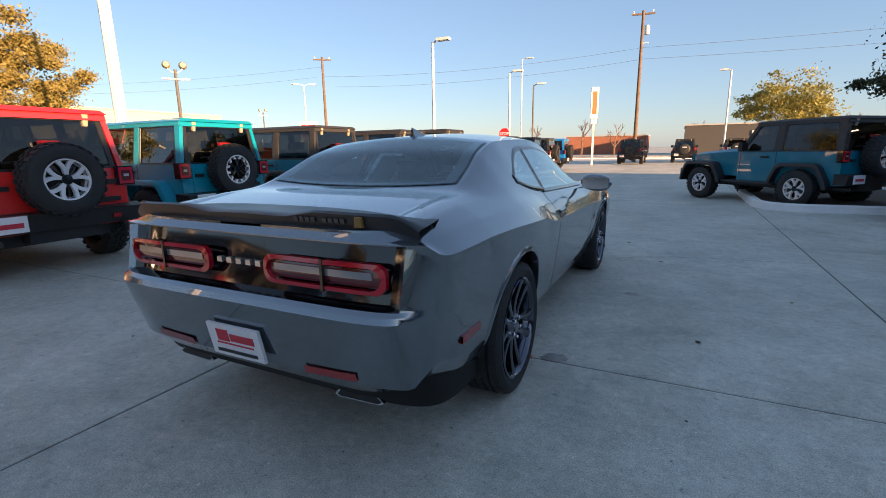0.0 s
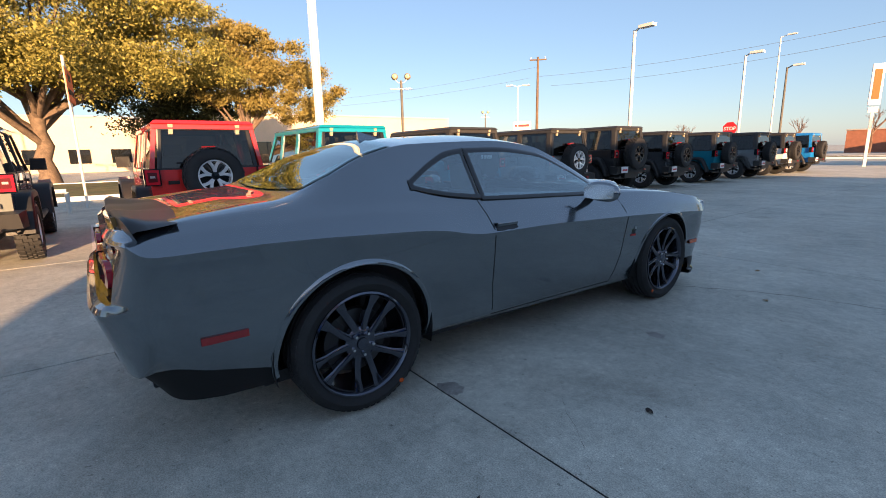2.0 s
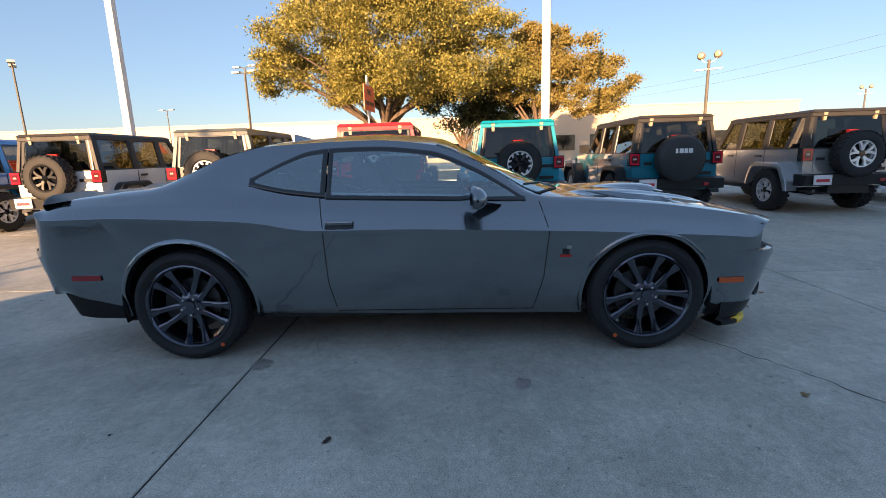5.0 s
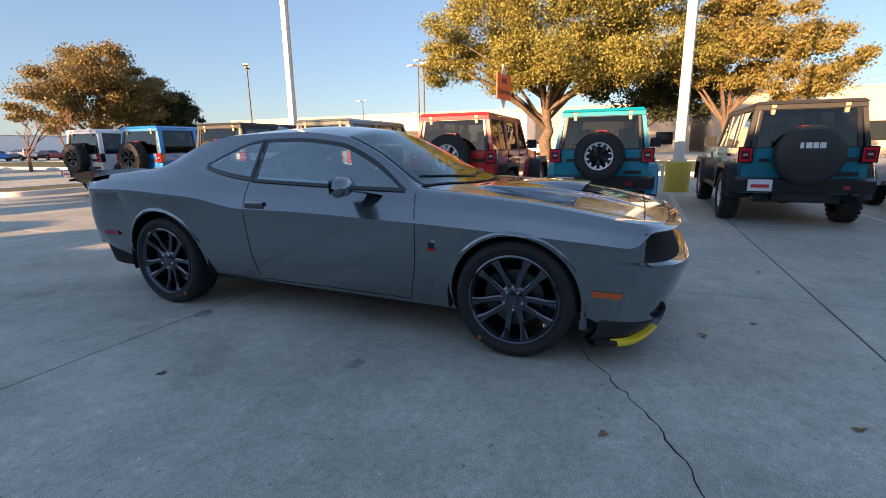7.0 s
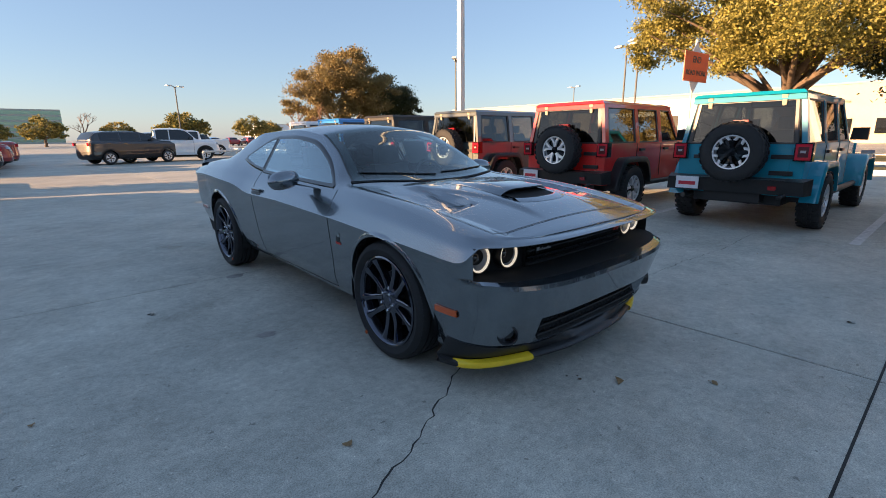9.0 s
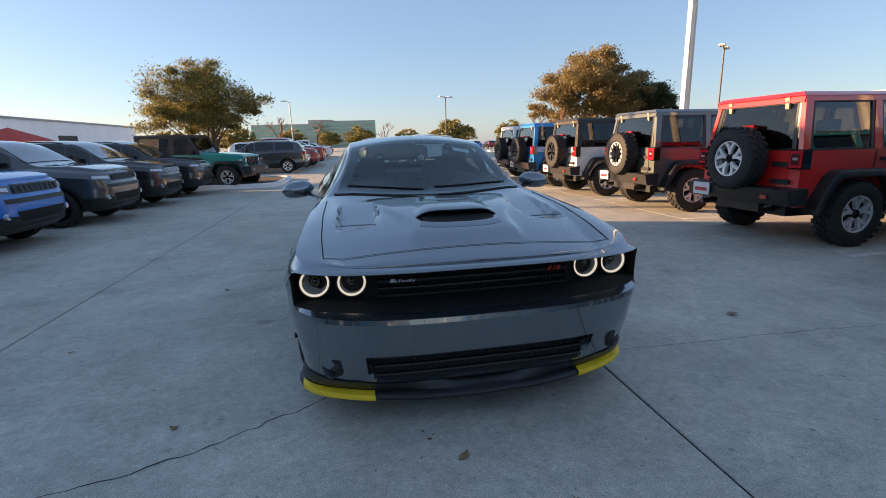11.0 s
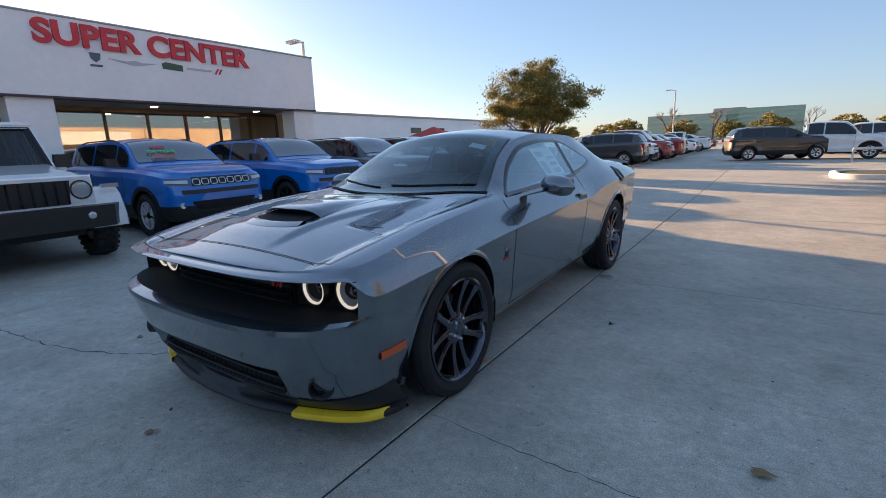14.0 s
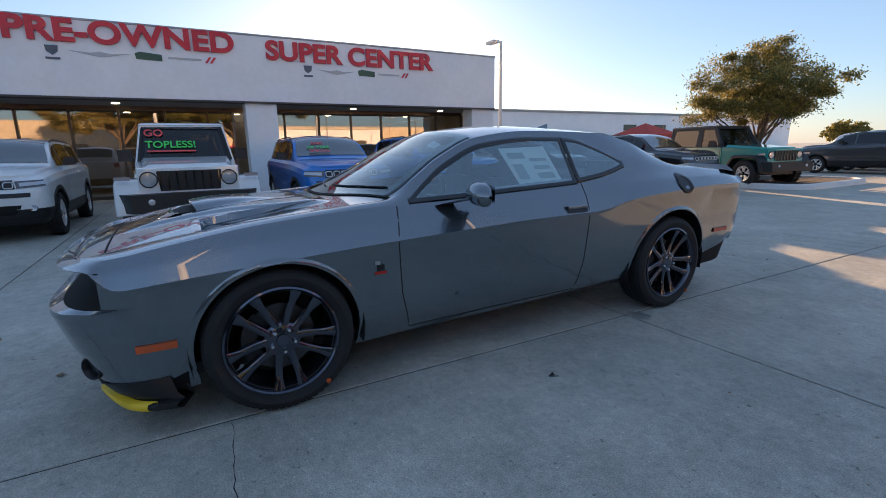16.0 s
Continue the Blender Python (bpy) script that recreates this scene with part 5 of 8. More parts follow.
def simple_suv(name, x, y, az, paint_m, label, L=4.4, H=1.64, W=1.82, style='suv', roof_m=None, slots=True, group="parked sport utility vehicles", rim='five', face=True, near=True):
    """A rounded sport utility vehicle, saloon or pickup; local +y ahead."""
    v = empty(name, pose(x, y, 0, 0, 0, az), label=label, category="pickup truck" if style == 'pickup' else "car", group=group)
    C = curve
    h = L / 2
    fa, ra = h - .88, -h + .92
    k = H / 1.64
    hw = W / 2
    belt, hoodz = (1.12 * k, 1.10 * k) if style == 'suv' else (1.04 * k, 1.0 * k)
    half = C([(-h, hw * .95), (-h * .5, hw), (h * .4, hw), (h, hw * .93)])
    edge = C([(-h, belt + .02), (-h + .5, belt + .03), (0, belt), (h - 1.25, hoodz), (h - .5, hoodz - .06), (h, hoodz - .13)])
    ein = C([(-h, .10), (h, .12)])
    lv = lambda z, ins, yf, yr, **kk: dict(z=z, inset=ins, yf=yf, yr=yr, **kk)
    K = lambda q: (lambda y: q)
    levels = [lv(K(.27), .10, h - .16, -h + .15), lv(K(.36), .03, h - .05, -h + .05), lv(K(.52), .0, h, -h), lv(K(.70), .012, h - .0, -h - .005), lv(lambda y: edge(y) - .14, .0, h - .05, -h + .03), lv(lambda y: edge(y) - .05, .03, h - .08, -h + .06), lv(edge, ein, h - .14, -h + .12)]
    if style == 'pickup':
        xp = C([(-h, hw * .7), (-.9, hw * .74), (-.7, hw * .74), (1.0, hw * .74), (1.7, hw * .86), (h, hw * .7)])
        top = [(-h, belt + .0), (-.75, belt + .0), (-.62, H - .06), (-.2, H), (.6, H - .01), (.95, H - .06), (1.75, hoodz + .05), (2.0, hoodz + .05), (h - .4, hoodz), (h, hoodz - .12)]
    elif style == 'sedan':
        xp = C([(-h, hw * .7), (-h * .3, hw * .70), (0, hw * .68), (h * .2, hw * .72), (h * .4, hw * .84), (h, hw * .66)])
        top = [(-h, belt + .02), (-h + .45, belt + .06), (-h + 1.2, H - .06), (-.1, H), (.35, H - .04), (h * .46, hoodz + .05), (h - .6, hoodz - .02), (h, hoodz - .12)]
    else:
        xp = C([(-h, hw * .74), (-h + .6, hw * .73), (0, hw * .72), (h * .2, hw * .75), (h * .44, hw * .86), (h, hw * .68)])
        top = [(-h, belt + .04), (-h + .12, belt + .1), (-h + .45, H - .07), (-h + .9, H - .015), (-.2, H), (.35, H - .06), (h - 1.12, hoodz + .05), (h - .6, hoodz + .02), (h - .2, hoodz - .05), (h, hoodz - .12)]
    zc = C(top)
    zp = C([(a, b - (.06 if b > belt + .15 else .012)) for a, b in top])
    body = Body(levels, half, h - .45, -h + .40, 3.6, 4.0, ein, xp, zp, zc, None, step=.06, sub=2)
    R = .355 * (1.1 if style == 'pickup' else 1.0)
    y_ws = h - 1.24 if style != 'pickup' else 1.70
    y_rf = .22 if style != 'pickup' else .95
    if style == 'sedan':
        y_ws = h * .44
    y_bk = {'suv': -h + .55, 'sedan': -h + 1.15, 'pickup': -.55}[style]

    def index(key, jj):
        return 1 if jj < sum(body.counts[:2 if style == 'suv' else 1]) else 0
    body.build("body", [paint_m, M_BLACK], v, [(ra, R, R + .065), (fa, R, R + .065)], None, None, index)
    for s in (-1, 1):
        cuts = [y_bk, (y_bk + y_rf) / 2 - .02, y_rf - .02, y_ws - .25] if style != 'pickup' else [y_bk, .15, y_ws - .25]
        for a, b in zip(cuts, cuts[1:]):
            bm = bm_new()
            rows = []
            for i in range(9):
                yy = a + .03 + (b - a - .06) * i / 8
                lo, hi = edge(yy) + .03, max(edge(yy) + .04, zp(yy) - .045)
                rows.append([((body.flank(yy, lo + (hi - lo) * q / 4) + .010) * s, yy, lo + (hi - lo) * q / 4) for q in range(5)])
            grid(bm, rows)
            part("side_window", bm, M_DARKGLASS, v, smooth=180)
        bm = bm_new()
        hexa(bm, [(s * (hw - .06), y_ws - .52, belt + .02), (s * (hw + .13), y_ws - .56, belt + .03), (s * (hw + .13), y_ws - .44, belt + .03), (s * (hw - .06), y_ws - .40, belt + .02)], [(s * (hw - .02), y_ws - .52, belt + .16), (s * (hw + .12), y_ws - .54, belt + .17), (s * (hw + .12), y_ws - .46, belt + .17), (s * (hw - .02), y_ws - .42, belt + .16)])
        bevel(bm, .03, 2)
        part("mirror", bm, M_BLACK, v, smooth=40)
        if face:
            for nm, m, z0, z1, off, f0 in (("headlight", M_LAMPBLK, -.268, -.158, .008, .615), ("lens", M_LENS, -.238, -.182, .016, .66)):
                bm = bm_new()
                rows = []
                for i in range(9):
                    f = f0 + (.975 - f0) * i / 8
                    rows.append([(s * (q.x + off * f), q.y + off, q.z) for q in (nose_at(body, f, hoodz + z0 + .022 * i / 8 + (z1 - z0 - .012 * i / 8) * w) for w in (0, .5, 1))])
                grid(bm, rows)
                lampo = part(nm, bm, m, v if nm == "headlight" else lampo, smooth=180)
            bm = bm_new()
            box(bm, s * (hw * .80) - .07, s * (hw * .80) + .07, -h - .01, -h + .12, belt - .22, belt - .06)
            part("tail_light", bm, M_REDLAMP, v)
    for nm, a, b in (("windshield", y_rf + .03, y_ws - .04), ("rear_window", (-h + .16) if style == 'suv' else (y_bk - .58 if style == 'sedan' else -.72), y_bk - .08 if style != 'suv' else -h + .42)):
        bm = bm_new()
        rows = []
        for i in range(13):
            s = -.92 + 1.84 * i / 12
            rows.append([(s * xp(a + (b - a) * q / 8), a + (b - a) * q / 8, body.on_top(s * xp(a + (b - a) * q / 8), a + (b - a) * q / 8) + .012) for q in range(9)])
        grid(bm, rows)
        part(nm, bm, M_SCREEN if nm == "windshield" else M_DARKGLASS, v, smooth=180)
    if face:
        def band(nm, fm, z0, z1, off, m, taper=0.0):
            b_ = bm_new()
            rows = []
            for i in range(21):
                f = -fm + 2 * fm * i / 20
                rows.append([((1 if f > 0 else -1) * q.x * (1 - taper * (1 - w)), q.y + off, q.z) for w, q in ((w, nose_at(body, abs(f), z0 + (z1 - z0) * w)) for w in (0, .33, .67, 1))])
            grid(b_, rows)
            return part(nm, b_, m, v, smooth=180)
        gr = band("grille", .60, hoodz - .275, hoodz - .155, .008, M_BLACK)
        if slots:
            for i in range(7):
                bm = bm_new()
                cx = -.435 + .145 * i
                pts = []
                for t in np.linspace(0, math.tau, 25):
                    ct, st = math.cos(t), math.sin(t)
                    px = cx + .055 * math.copysign(abs(ct) ** .5, ct)
                    q = nose_at(body, min(abs(px) / hw, .99), hoodz - .215 + .045 * math.copysign(abs(st) ** .5, st))
                    pts.append((px, q.y + .016, q.z))
                tube(bm, pts, .0085, 5)
                part("slot_ring", bm, M_ALU, gr, smooth=60)
        else:
            for i in range(9):
                bm = bm_new()
                px = -.46 + .115 * i
                q, r_ = nose_at(body, abs(px) / hw, hoodz - .26), nose_at(body, abs(px) / hw, hoodz - .17)
                tube(bm, [(px, q.y + .012, q.z), (px, r_.y + .012, r_.z)], .010, 5)
                part("grille_rib", bm, M_GLOSSBLK, gr)
        band("upper_intake", .80, hoodz - .40, hoodz - .335, .006, M_BLACK)
        band("lower_grille", .66, .44, .585, .007, M_DEEP, .10)
        band("chin", .86, .33, .37, .012, M_SATBLK)
        band("grille_brow", .62, hoodz - .152, hoodz - .140, .012, M_GLOSSBLK)
    for s in (-1, 1):
        if style == 'suv':
            bm = bm_new()
            tube(bm, [(s * xp(-h + .7) * .98, -h + .75, zp(-h + .75) + .01), (s * xp(-.6) * .98, -h + .95, zp(-h + .95) + .028), (s * xp(-.1) * .98, -.1, zp(-.1) + .030), (s * xp(.1) * .98, .15, zp(.15) + .006)], .014, 6)
            part("roof_rail", bm, M_BLACK, v)
        for ya in (ra, fa):
            if style == 'sedan' or not near:
                continue
            bm = bm_new()
            rows = []
            for i in range(15):
                a = radians(-6 + 192 * i / 14)
                q = []
                for r_ in (R + .055, R + .125):
                    yy, zz = ya + r_ * math.cos(a), R + r_ * math.sin(a)
                    q.append((s * (side_at(body, yy, max(zz, .30)) + .008), yy, max(zz, .26)))
                rows.append([(q[0][0] - s * .05, q[0][1], q[0][2]), q[0], q[1], (q[1][0] - s * .03, q[1][1], q[1][2])])
            grid(bm, rows)
            part("arch_cladding", bm, M_BLACK, v, smooth=40)
        for yy in ((y_rf - .02 + y_ws) / 2 + .1, (y_bk + y_rf) / 2 - .02, y_bk + .25):
            bm = bm_new()
            body.strip(bm, [(yy, edge(yy) - .02), (yy - .02, .45)], w=.010, off=.003, sgn=s)
            part("door_seam", bm, M_JOINT, v)
        for yy in ((y_bk + y_rf) / 2 + .06, y_bk + .32):
            bm = bm_new()
            xs = body.side_x(yy, edge(yy) - .13)
            box(bm, s * (xs + .014) - .014, s * (xs + .014) + .014, yy, yy + .16, edge(yy) - .15, edge(yy) - .115)
            bevel(bm, .006, 1)
            part("door_handle", bm, paint_m, v)
        if face:
            bm = bm_new()
            q = nose_at(body, .80, .53)
            lathe(bm, [(.05, -.03), (.046, .004), (.036, .002), (0, -.004)], 14, (s * q.x, q.y + .004, q.z), 'y')
            part("fog_lamp", bm, M_LENS, v, smooth=40)
    ms = offroad_wheel(R, .22, R * .66, rim)
    for s in (-1, 1):
        for ya in (ra, fa):
            put_wheel(v, ms, Matrix.Translation((s * (hw - .12), ya, R)) @ pose(0, 0, 0, 0, 0, 0 if s > 0 else 180))
            bm = bm_new()
            lathe(bm, [(R + .06, 0), (R + .06, .25), (.03, .25)], 16, ((hw - .30) if s > 0 else -(hw - .04), ya, R), 'x', a0=-10, a1=190)
            if s > 0:
                for q in bm.verts:
                    q.co.x = 2 * hw - .34 - q.co.x
            part("arch_liner", bm, M_BLACK, v)
    return v


M_DARKGLASS = mat("dark_window", (0.012, 0.014, 0.016), .03, spec=.6, coat=.3)
M_SCREEN = mat("pale_windshield", (0.05, 0.062, 0.066), .03, spec=1.0, coat=1.0)
M_SCREEN.node_tree.nodes["Principled BSDF"].inputs["Coat IOR"].default_value = 2.1
M_LAMPBLK = mat("lamp_housing", (0.10, 0.10, 0.11), .15, coat=.8)

# ---- fittings of the grey coupe ----
M_SIGNALW = mat("silver_script", (0.55, 0.56, 0.58), .3, .9)
M_SPMARK = mat("dull_silver", (0.09, 0.09, 0.095), .4, .6)
M_BADGERED = mat("badge_red", (0.55, 0.03, 0.02), .35)
M_BADGEY = mat("badge_yellow", (0.22, 0.13, 0.035), .4)
M_STICKTXT = mat("printed_grey", (0.30, 0.36, 0.36), .7)
M_SPLIT = mat("black_splitter", (0.014, 0.014, 0.015), .38, var=.12, scale=6)
M_TAILGLOW = mat("tail_inner", (0.10, 0.008, 0.010), .08, coat=1.0)
M_TAILCLR = mat("tail_clear", (0.30, 0.30, 0.32), .1, .5, coat=1.0)


def coupe_fittings(car, B):
    n = B.n

    def front(x, lvl):
        L = B.levels[lvl]
        v = min(abs(x) / (B.half(2.2) - (L['inset'] if not callable(L['inset']) else 0)), .999)
        return B.y0f + (L['yf'] - B.y0f) * (1 - v ** n) ** (1 / n)

    def rear(x, lvl):
        L = B.levels[lvl]
        v = min(abs(x) / (B.half(-2.2) - (L['inset'] if not callable(L['inset']) else 0)), .999)
        return B.y0r + (L['yr'] - B.y0r) * (1 - v ** B.nr) ** (1 / B.nr)

    # headlights with lit rings
    for x, yy in ((.79, 2.135), (.612, 2.17), (-.612, 2.17), (-.79, 2.135)):
        q = .93 if abs(x) > .7 else .90
        bm = bm_new()
        lathe(bm, [(a * q, b) for a, b in ((.084, -.06), (.084, -.012), (.081, .0), (.077, .0), (.0755, -.010))], 40, (x, yy, .728), 'y')
        h = part("headlight", bm, M_SATBLK, car, "round headlight", smooth=35)
        bm = bm_new()
        lathe(bm, [(a * q, b) for a, b in ((.0755, -.010), (.0745, -.002), (.071, .0), (.066, -.003), (.0645, -.012))], 40, (x, yy, .728), 'y')
        part("daytime_ring", bm, M_DRL, h, "glowing white ring", smooth=60)
        bm = bm_new()
        lathe(bm, [(a * q, b) for a, b in ((.0645, -.012), (.054, -.05), (.036, -.07))], 32, (x, yy, .728), 'y')
        part("reflector", bm, M_LENS, h, smooth=40)
        bm = bm_new()
        lathe(bm, [(a * q, b) for a, b in ((.036, -.07), (.034, -.045), (.022, -.030), (0, -.026))], 24, (x, yy, .728), 'y')
        part("projector", bm, M_GLOSSBLK, h, smooth=60)
    # upper grille slats
    for k, z in enumerate((.655, .692, .729, .766)):
        bm = bm_new()
        rows = []
        for i in range(33):
            x = -.49 + .98 * i / 32
            y = front(x, 9) - .195
            rows.append([(x, y, z - .012), (x, y + .016, z - .006), (x, y + .016, z + .004), (x, y, z + .008)])
        grid(bm, rows, close=True)
        part("grille_slat", bm, M_GLOSSBLK if k % 2 else M_BLACK, car)
    bm = bm_new()
    for i in range(47):
        x = -.49 + .98 * i / 46
        y = front(x, 9) - .203
        box(bm, x - .003, x + .003, y - .006, y + .010, .640, .785)
    part("grille_mesh", bm, M_DEEP, car)
    tagged(bpy.data.objects[car.children[-1].name], kind="stuff")
    # script and letters as plain marks
    for i, (w, h) in enumerate(((.022, .018), (.009, .008), (.007, .014), (.010, .008), (.008, .008), (.011, .013), (.012, .008))):
        x = .42 - .017 * i
        bm = bm_new()
        hexa(bm, [(x - w / 2, front(x, 9) - .176, .722), (x + w / 2, front(x, 9) - .176, .722), (x + w / 2, front(x, 9) - .171, .722), (x - w / 2, front(x, 9) - .171, .722)],
             [(x - w / 2 - .006, front(x, 9) - .176, .722 + h), (x + w / 2 - .006, front(x, 9) - .176, .722 + h), (x + w / 2 - .006, front(x, 9) - .171, .722 + h), (x - w / 2 - .006, front(x, 9) - .171, .722 + h)])
        part("script_mark", bm, M_SIGNALW, car)
    for i, x in enumerate((-.385, -.412, -.435)):
        bm = bm_new()
        w = .009 if i != 1 else .004
        hexa(bm, [(x - w, front(x, 9) - .176, .722), (x + w, front(x, 9) - .176, .722), (x + w, front(x, 9) - .171, .722), (x - w, front(x, 9) - .171, .722)],
             [(x - w - .01, front(x, 9) - .176, .744), (x + w - .01, front(x, 9) - .176, .744), (x + w - .01, front(x, 9) - .171, .744), (x - w - .01, front(x, 9) - .171, .752)])
        part("red_mark", bm, M_BADGERED, car)
    # lower grille
    deep = lambda x, z: front(x, 2) + (front(x, 3) - .13 - front(x, 2)) * min(max((z - .268) / .144, 0), 1)
    for z in (.298, .334, .370):
        bm = bm_new()
        rows = []
        for i in range(25):
            x = -.53 + 1.06 * i / 24
            rows.append([(x, deep(x, z) - .004, z - .008), (x, deep(x, z) + .014, z - .005), (x, deep(x, z) + .012, z + .004), (x, deep(x, z) - .004, z + .008)])
        grid(bm, rows, close=True)
        part("lower_slat", bm, M_BLACK, car)
    bm = bm_new()
    for i in range(31):
        x = -.53 + 1.06 * i / 30
        tube(bm, [(x, deep(x, z) + .004, z) for z in (.28, .40)], .004, 4)
    tagged(part("lower_mesh", bm, M_DEEP, car), kind="stuff")
    for s in (-1, 1):
        c = nose_at(B, .83, .348) + Vector((0, -.002, 0))
        at = Matrix.Translation((s * c.x, c.y, c.z)) @ pose(0, 0, 0, 0, 0, -s * 46)
        bm = bm_new()
        lathe(bm, [(.060, -.05), (.054, .012), (.050, .014), (.045, .008), (.040, -.012)], 28, (0, 0, 0), 'y')
        bm.transform(at)
        f = part("fog_lamp", bm, M_SATBLK, car, smooth=40)
        bm = bm_new()
        lathe(bm, [(.040, -.012), (.030, -.004), (0, .0)], 24, (0, 0, 0), 'y')
        bm.transform(at)
        part("lens", bm, M_GLOSSBLK, f, smooth=60)
    # splitter with its rising wall, and the yellow shipping guards
    lip = curve([(0, 2.35), (.25, 2.338), (.467, 2.295), (.65, 2.235), (.82, 2.15), (.885, 2.08), (.92, 1.99), (.93, 1.90)])
    bm = bm_new()
    rows = []
    fs = [k[1] for k in B.ring if k[0] == 'f']
    for f in [-q for q in fs[:0:-1]] + fs:
        s_, a = (-1 if f < 0 else 1), abs(f)
        x = a * .925
        y = lip(x)
        t = nose_at(B, a, .262 + .03 * max(0, (a - .66) / .34) ** 2 - .040 * max(0, 1 - a / .66) ** .3)
        t.x, t.y = t.x + .004, t.y + .005
        m = t.lerp(Vector((x, y, .19)), .55)
        rows.append([(s_ * q[0], q[1], q[2]) for q in ((x, y - .02, .150), (x, y, .152), (x * 1.002, y + .006, .166), (x, y - .004, .180), (x * .985, y - .03, .187), (m.x, m.y - .012, m.z * .55 + .09), tuple(t), (t.x * .97, max(t.y - .05, 1.89), t.z), (x * .9, max(y - .2, 1.89), .160))])
    grid(bm, rows, close=True)
    part("front_splitter", bm, M_SPLIT, car, "black front splitter and lower valance", smooth=50)
    for s in (-1, 1):
        bm = bm_new()
        pts = [(s * x, lip(x) + .004, .166 + max(0, (x - .72) / .2) ** 2 * .006) for x in np.linspace(.535, .895, 15)]
        rows = []
        for (px, py, pz) in pts:
            rows.append([(px, py - .03, pz - .016), (px, py + .002, pz - .020), (px, py + .012, pz - .006), (px, py + .008, pz + .012), (px, py - .03, pz + .022)])
        grid(bm, rows, close=True)
        part("splitter_guard", bm, M_YELLOW, car, "yellow plastic shipping guard", smooth=60)
        # side markers
        for y0, y1, z, m, nm in ((1.925, 2.085, .452, M_AMBER, "amber_marker"), (-2.21, -2.02, .572, M_REDLIT, "red_marker")):
            bm = bm_new()
            rows = []
            for i in range(9):
                y = y0 + (y1 - y0) * i / 8
                xs = side_at(B, y, z)
                rows.append([(s * (xs - .02), y, z - .017), (s * (xs + .011), y, z - .016), (s * (xs + .011), y, z + .016), (s * (xs - .02), y, z + .017)])
            grid(bm, rows, close=True)
            part(nm, bm, m, car)
        # door handle in its cup
        bm = bm_new()
        xs = side_at(B, -.46, .885)
        rows = [[(s * (xs + dx), -.46 + .085 * u, .885 + .022 * w) for w, dx in ((-1, .004), (-.4, .022), (.4, .022), (1, .006))] for u in np.linspace(-1, 1, 9)]
        grid(bm, rows)
        part("door_handle", bm, M_CAR, car, smooth=60)
        bm = bm_new()
        rows = [[(s * (side_at(B, -.46 + .09 * u, .868 + .02 * w) + .002), -.46 + .09 * u, .868 + .024 * w * (1 - .4 * u * u)) for w in (-1, 0, 1)] for u in np.linspace(-1, 1, 9)]
        grid(bm, rows)
        part("handle_cup", bm, M_SATBLK, car)
        # mirror
        bm = bm_new()
        c = Vector((s * 1.02, .37, 1.03))
        rows = []
        for i in range(11):
            u = -1 + 2 * i / 10
            k = max(.02, (1 - abs(u) ** 2.6)) ** .5
            rows.append([(c.x + s * u * .125, c.y + .065 * k * math.cos(a) * (1.25 if math.cos(a) > 0 else .6) + .02 * u, c.z + .070 * k * math.sin(a) - .01 * u) for a in np.linspace(0, math.tau, 17)[:-1]])
        grid(bm, rows, close=True)
        mr = part("mirror", bm, M_CAR, car, smooth=60)
        bm = bm_new()
        hexa(bm, [(s * .79, .47, .955), (s * .79, .56, .955), (s * .84, .56, .965), (s * .84, .47, .965)], [(s * .93, .36, 1.0), (s * .93, .42, 1.0), (s * .985, .42, 1.0), (s * .985, .36, 1.0)])
        bevel(bm, .012, 2)
        part("mirror_arm", bm, M_SATBLK, mr, smooth=40)
        bm = bm_new()
        rows = [[(c.x + s * .105 * u, c.y - .040 + .02 * u, c.z + .052 * w * (1 - .25 * u * u)) for w in (-1, 1)] for u in np.linspace(-1, 1, 7)]
        grid(bm, rows)
        part("mirror_glass", bm, M_CHROME, mr)
        # fender badge
        xs = side_at(B, .95, .66)
        for z0, z1, ya, yb, m in ((.632, .648, .915, .985, M_BADGERED), (.652, .685, .930, .972, M_SATBLK), (.66, .676, .948, .962, M_BADGEY), (.686, .708, .955, .985, M_SIGNALW)):
            bm = bm_new()
            rows = [[(s * (side_at(B, y, z) + .003), y, z) for z in (z0, z1)] for y in (ya, yb)]
            grid(bm, rows)
            part("fender_badge", bm, m, car)
    # round fuel door on the left flank
    bm = bm_new()
    rows = []
    for r, off in ((0, .006), (.052, .006), (.056, .012), (.074, .012), (.078, .002)):
        rows.append([(-(side_at(B, -1.57 + r * math.cos(a), .985 + r * math.sin(a)) + off), -1.57 + r * math.cos(a), .985 + r * math.sin(a)) for a in np.linspace(0, math.tau, 25)[:-1]])
    grid(bm, rows[1:], close=True)
    bm.faces.new([bm.verts.new(p) for p in rows[1]])
    part("fuel_door", bm, M_SATBLK, car, "round black fuel door", smooth=40)
    # spoiler
    bm = bm_new()
    rows = []
    deck = lambda x, y: B.zp(y) if abs(x) > B.xp(y) else B.on_top(x, y)
    for i in range(49):
        x = -.83 + 1.66 * i / 48
        a = abs(x) / .83
        yr_ = rear(x, 12) + .035 + .02 * a
        yf_ = yr_ + .26 - .10 * a ** 3
        rise = (.042 + .026 * min(1, max(0, (a - .28) / .18))) * (1 - max(0, (a - .86) / .14) ** 2 * .75)
        zd = 1.044 - .016 * a
        rows.append([(x, yf_, deck(x, max(yf_, -2.45)) + .002), (x, (yf_ + yr_) / 2 - .02, zd + rise * .55 + .012), (x, yr_ + .015, zd + rise), (x, yr_, zd + rise - .008), (x, yr_ + .015, zd - .028), (x, yr_ + .06, zd - .038)])
    grid(bm, rows, close=True)
    part("rear_spoiler", bm, M_SATBLK, car, "satin black boot spoiler", smooth=40)
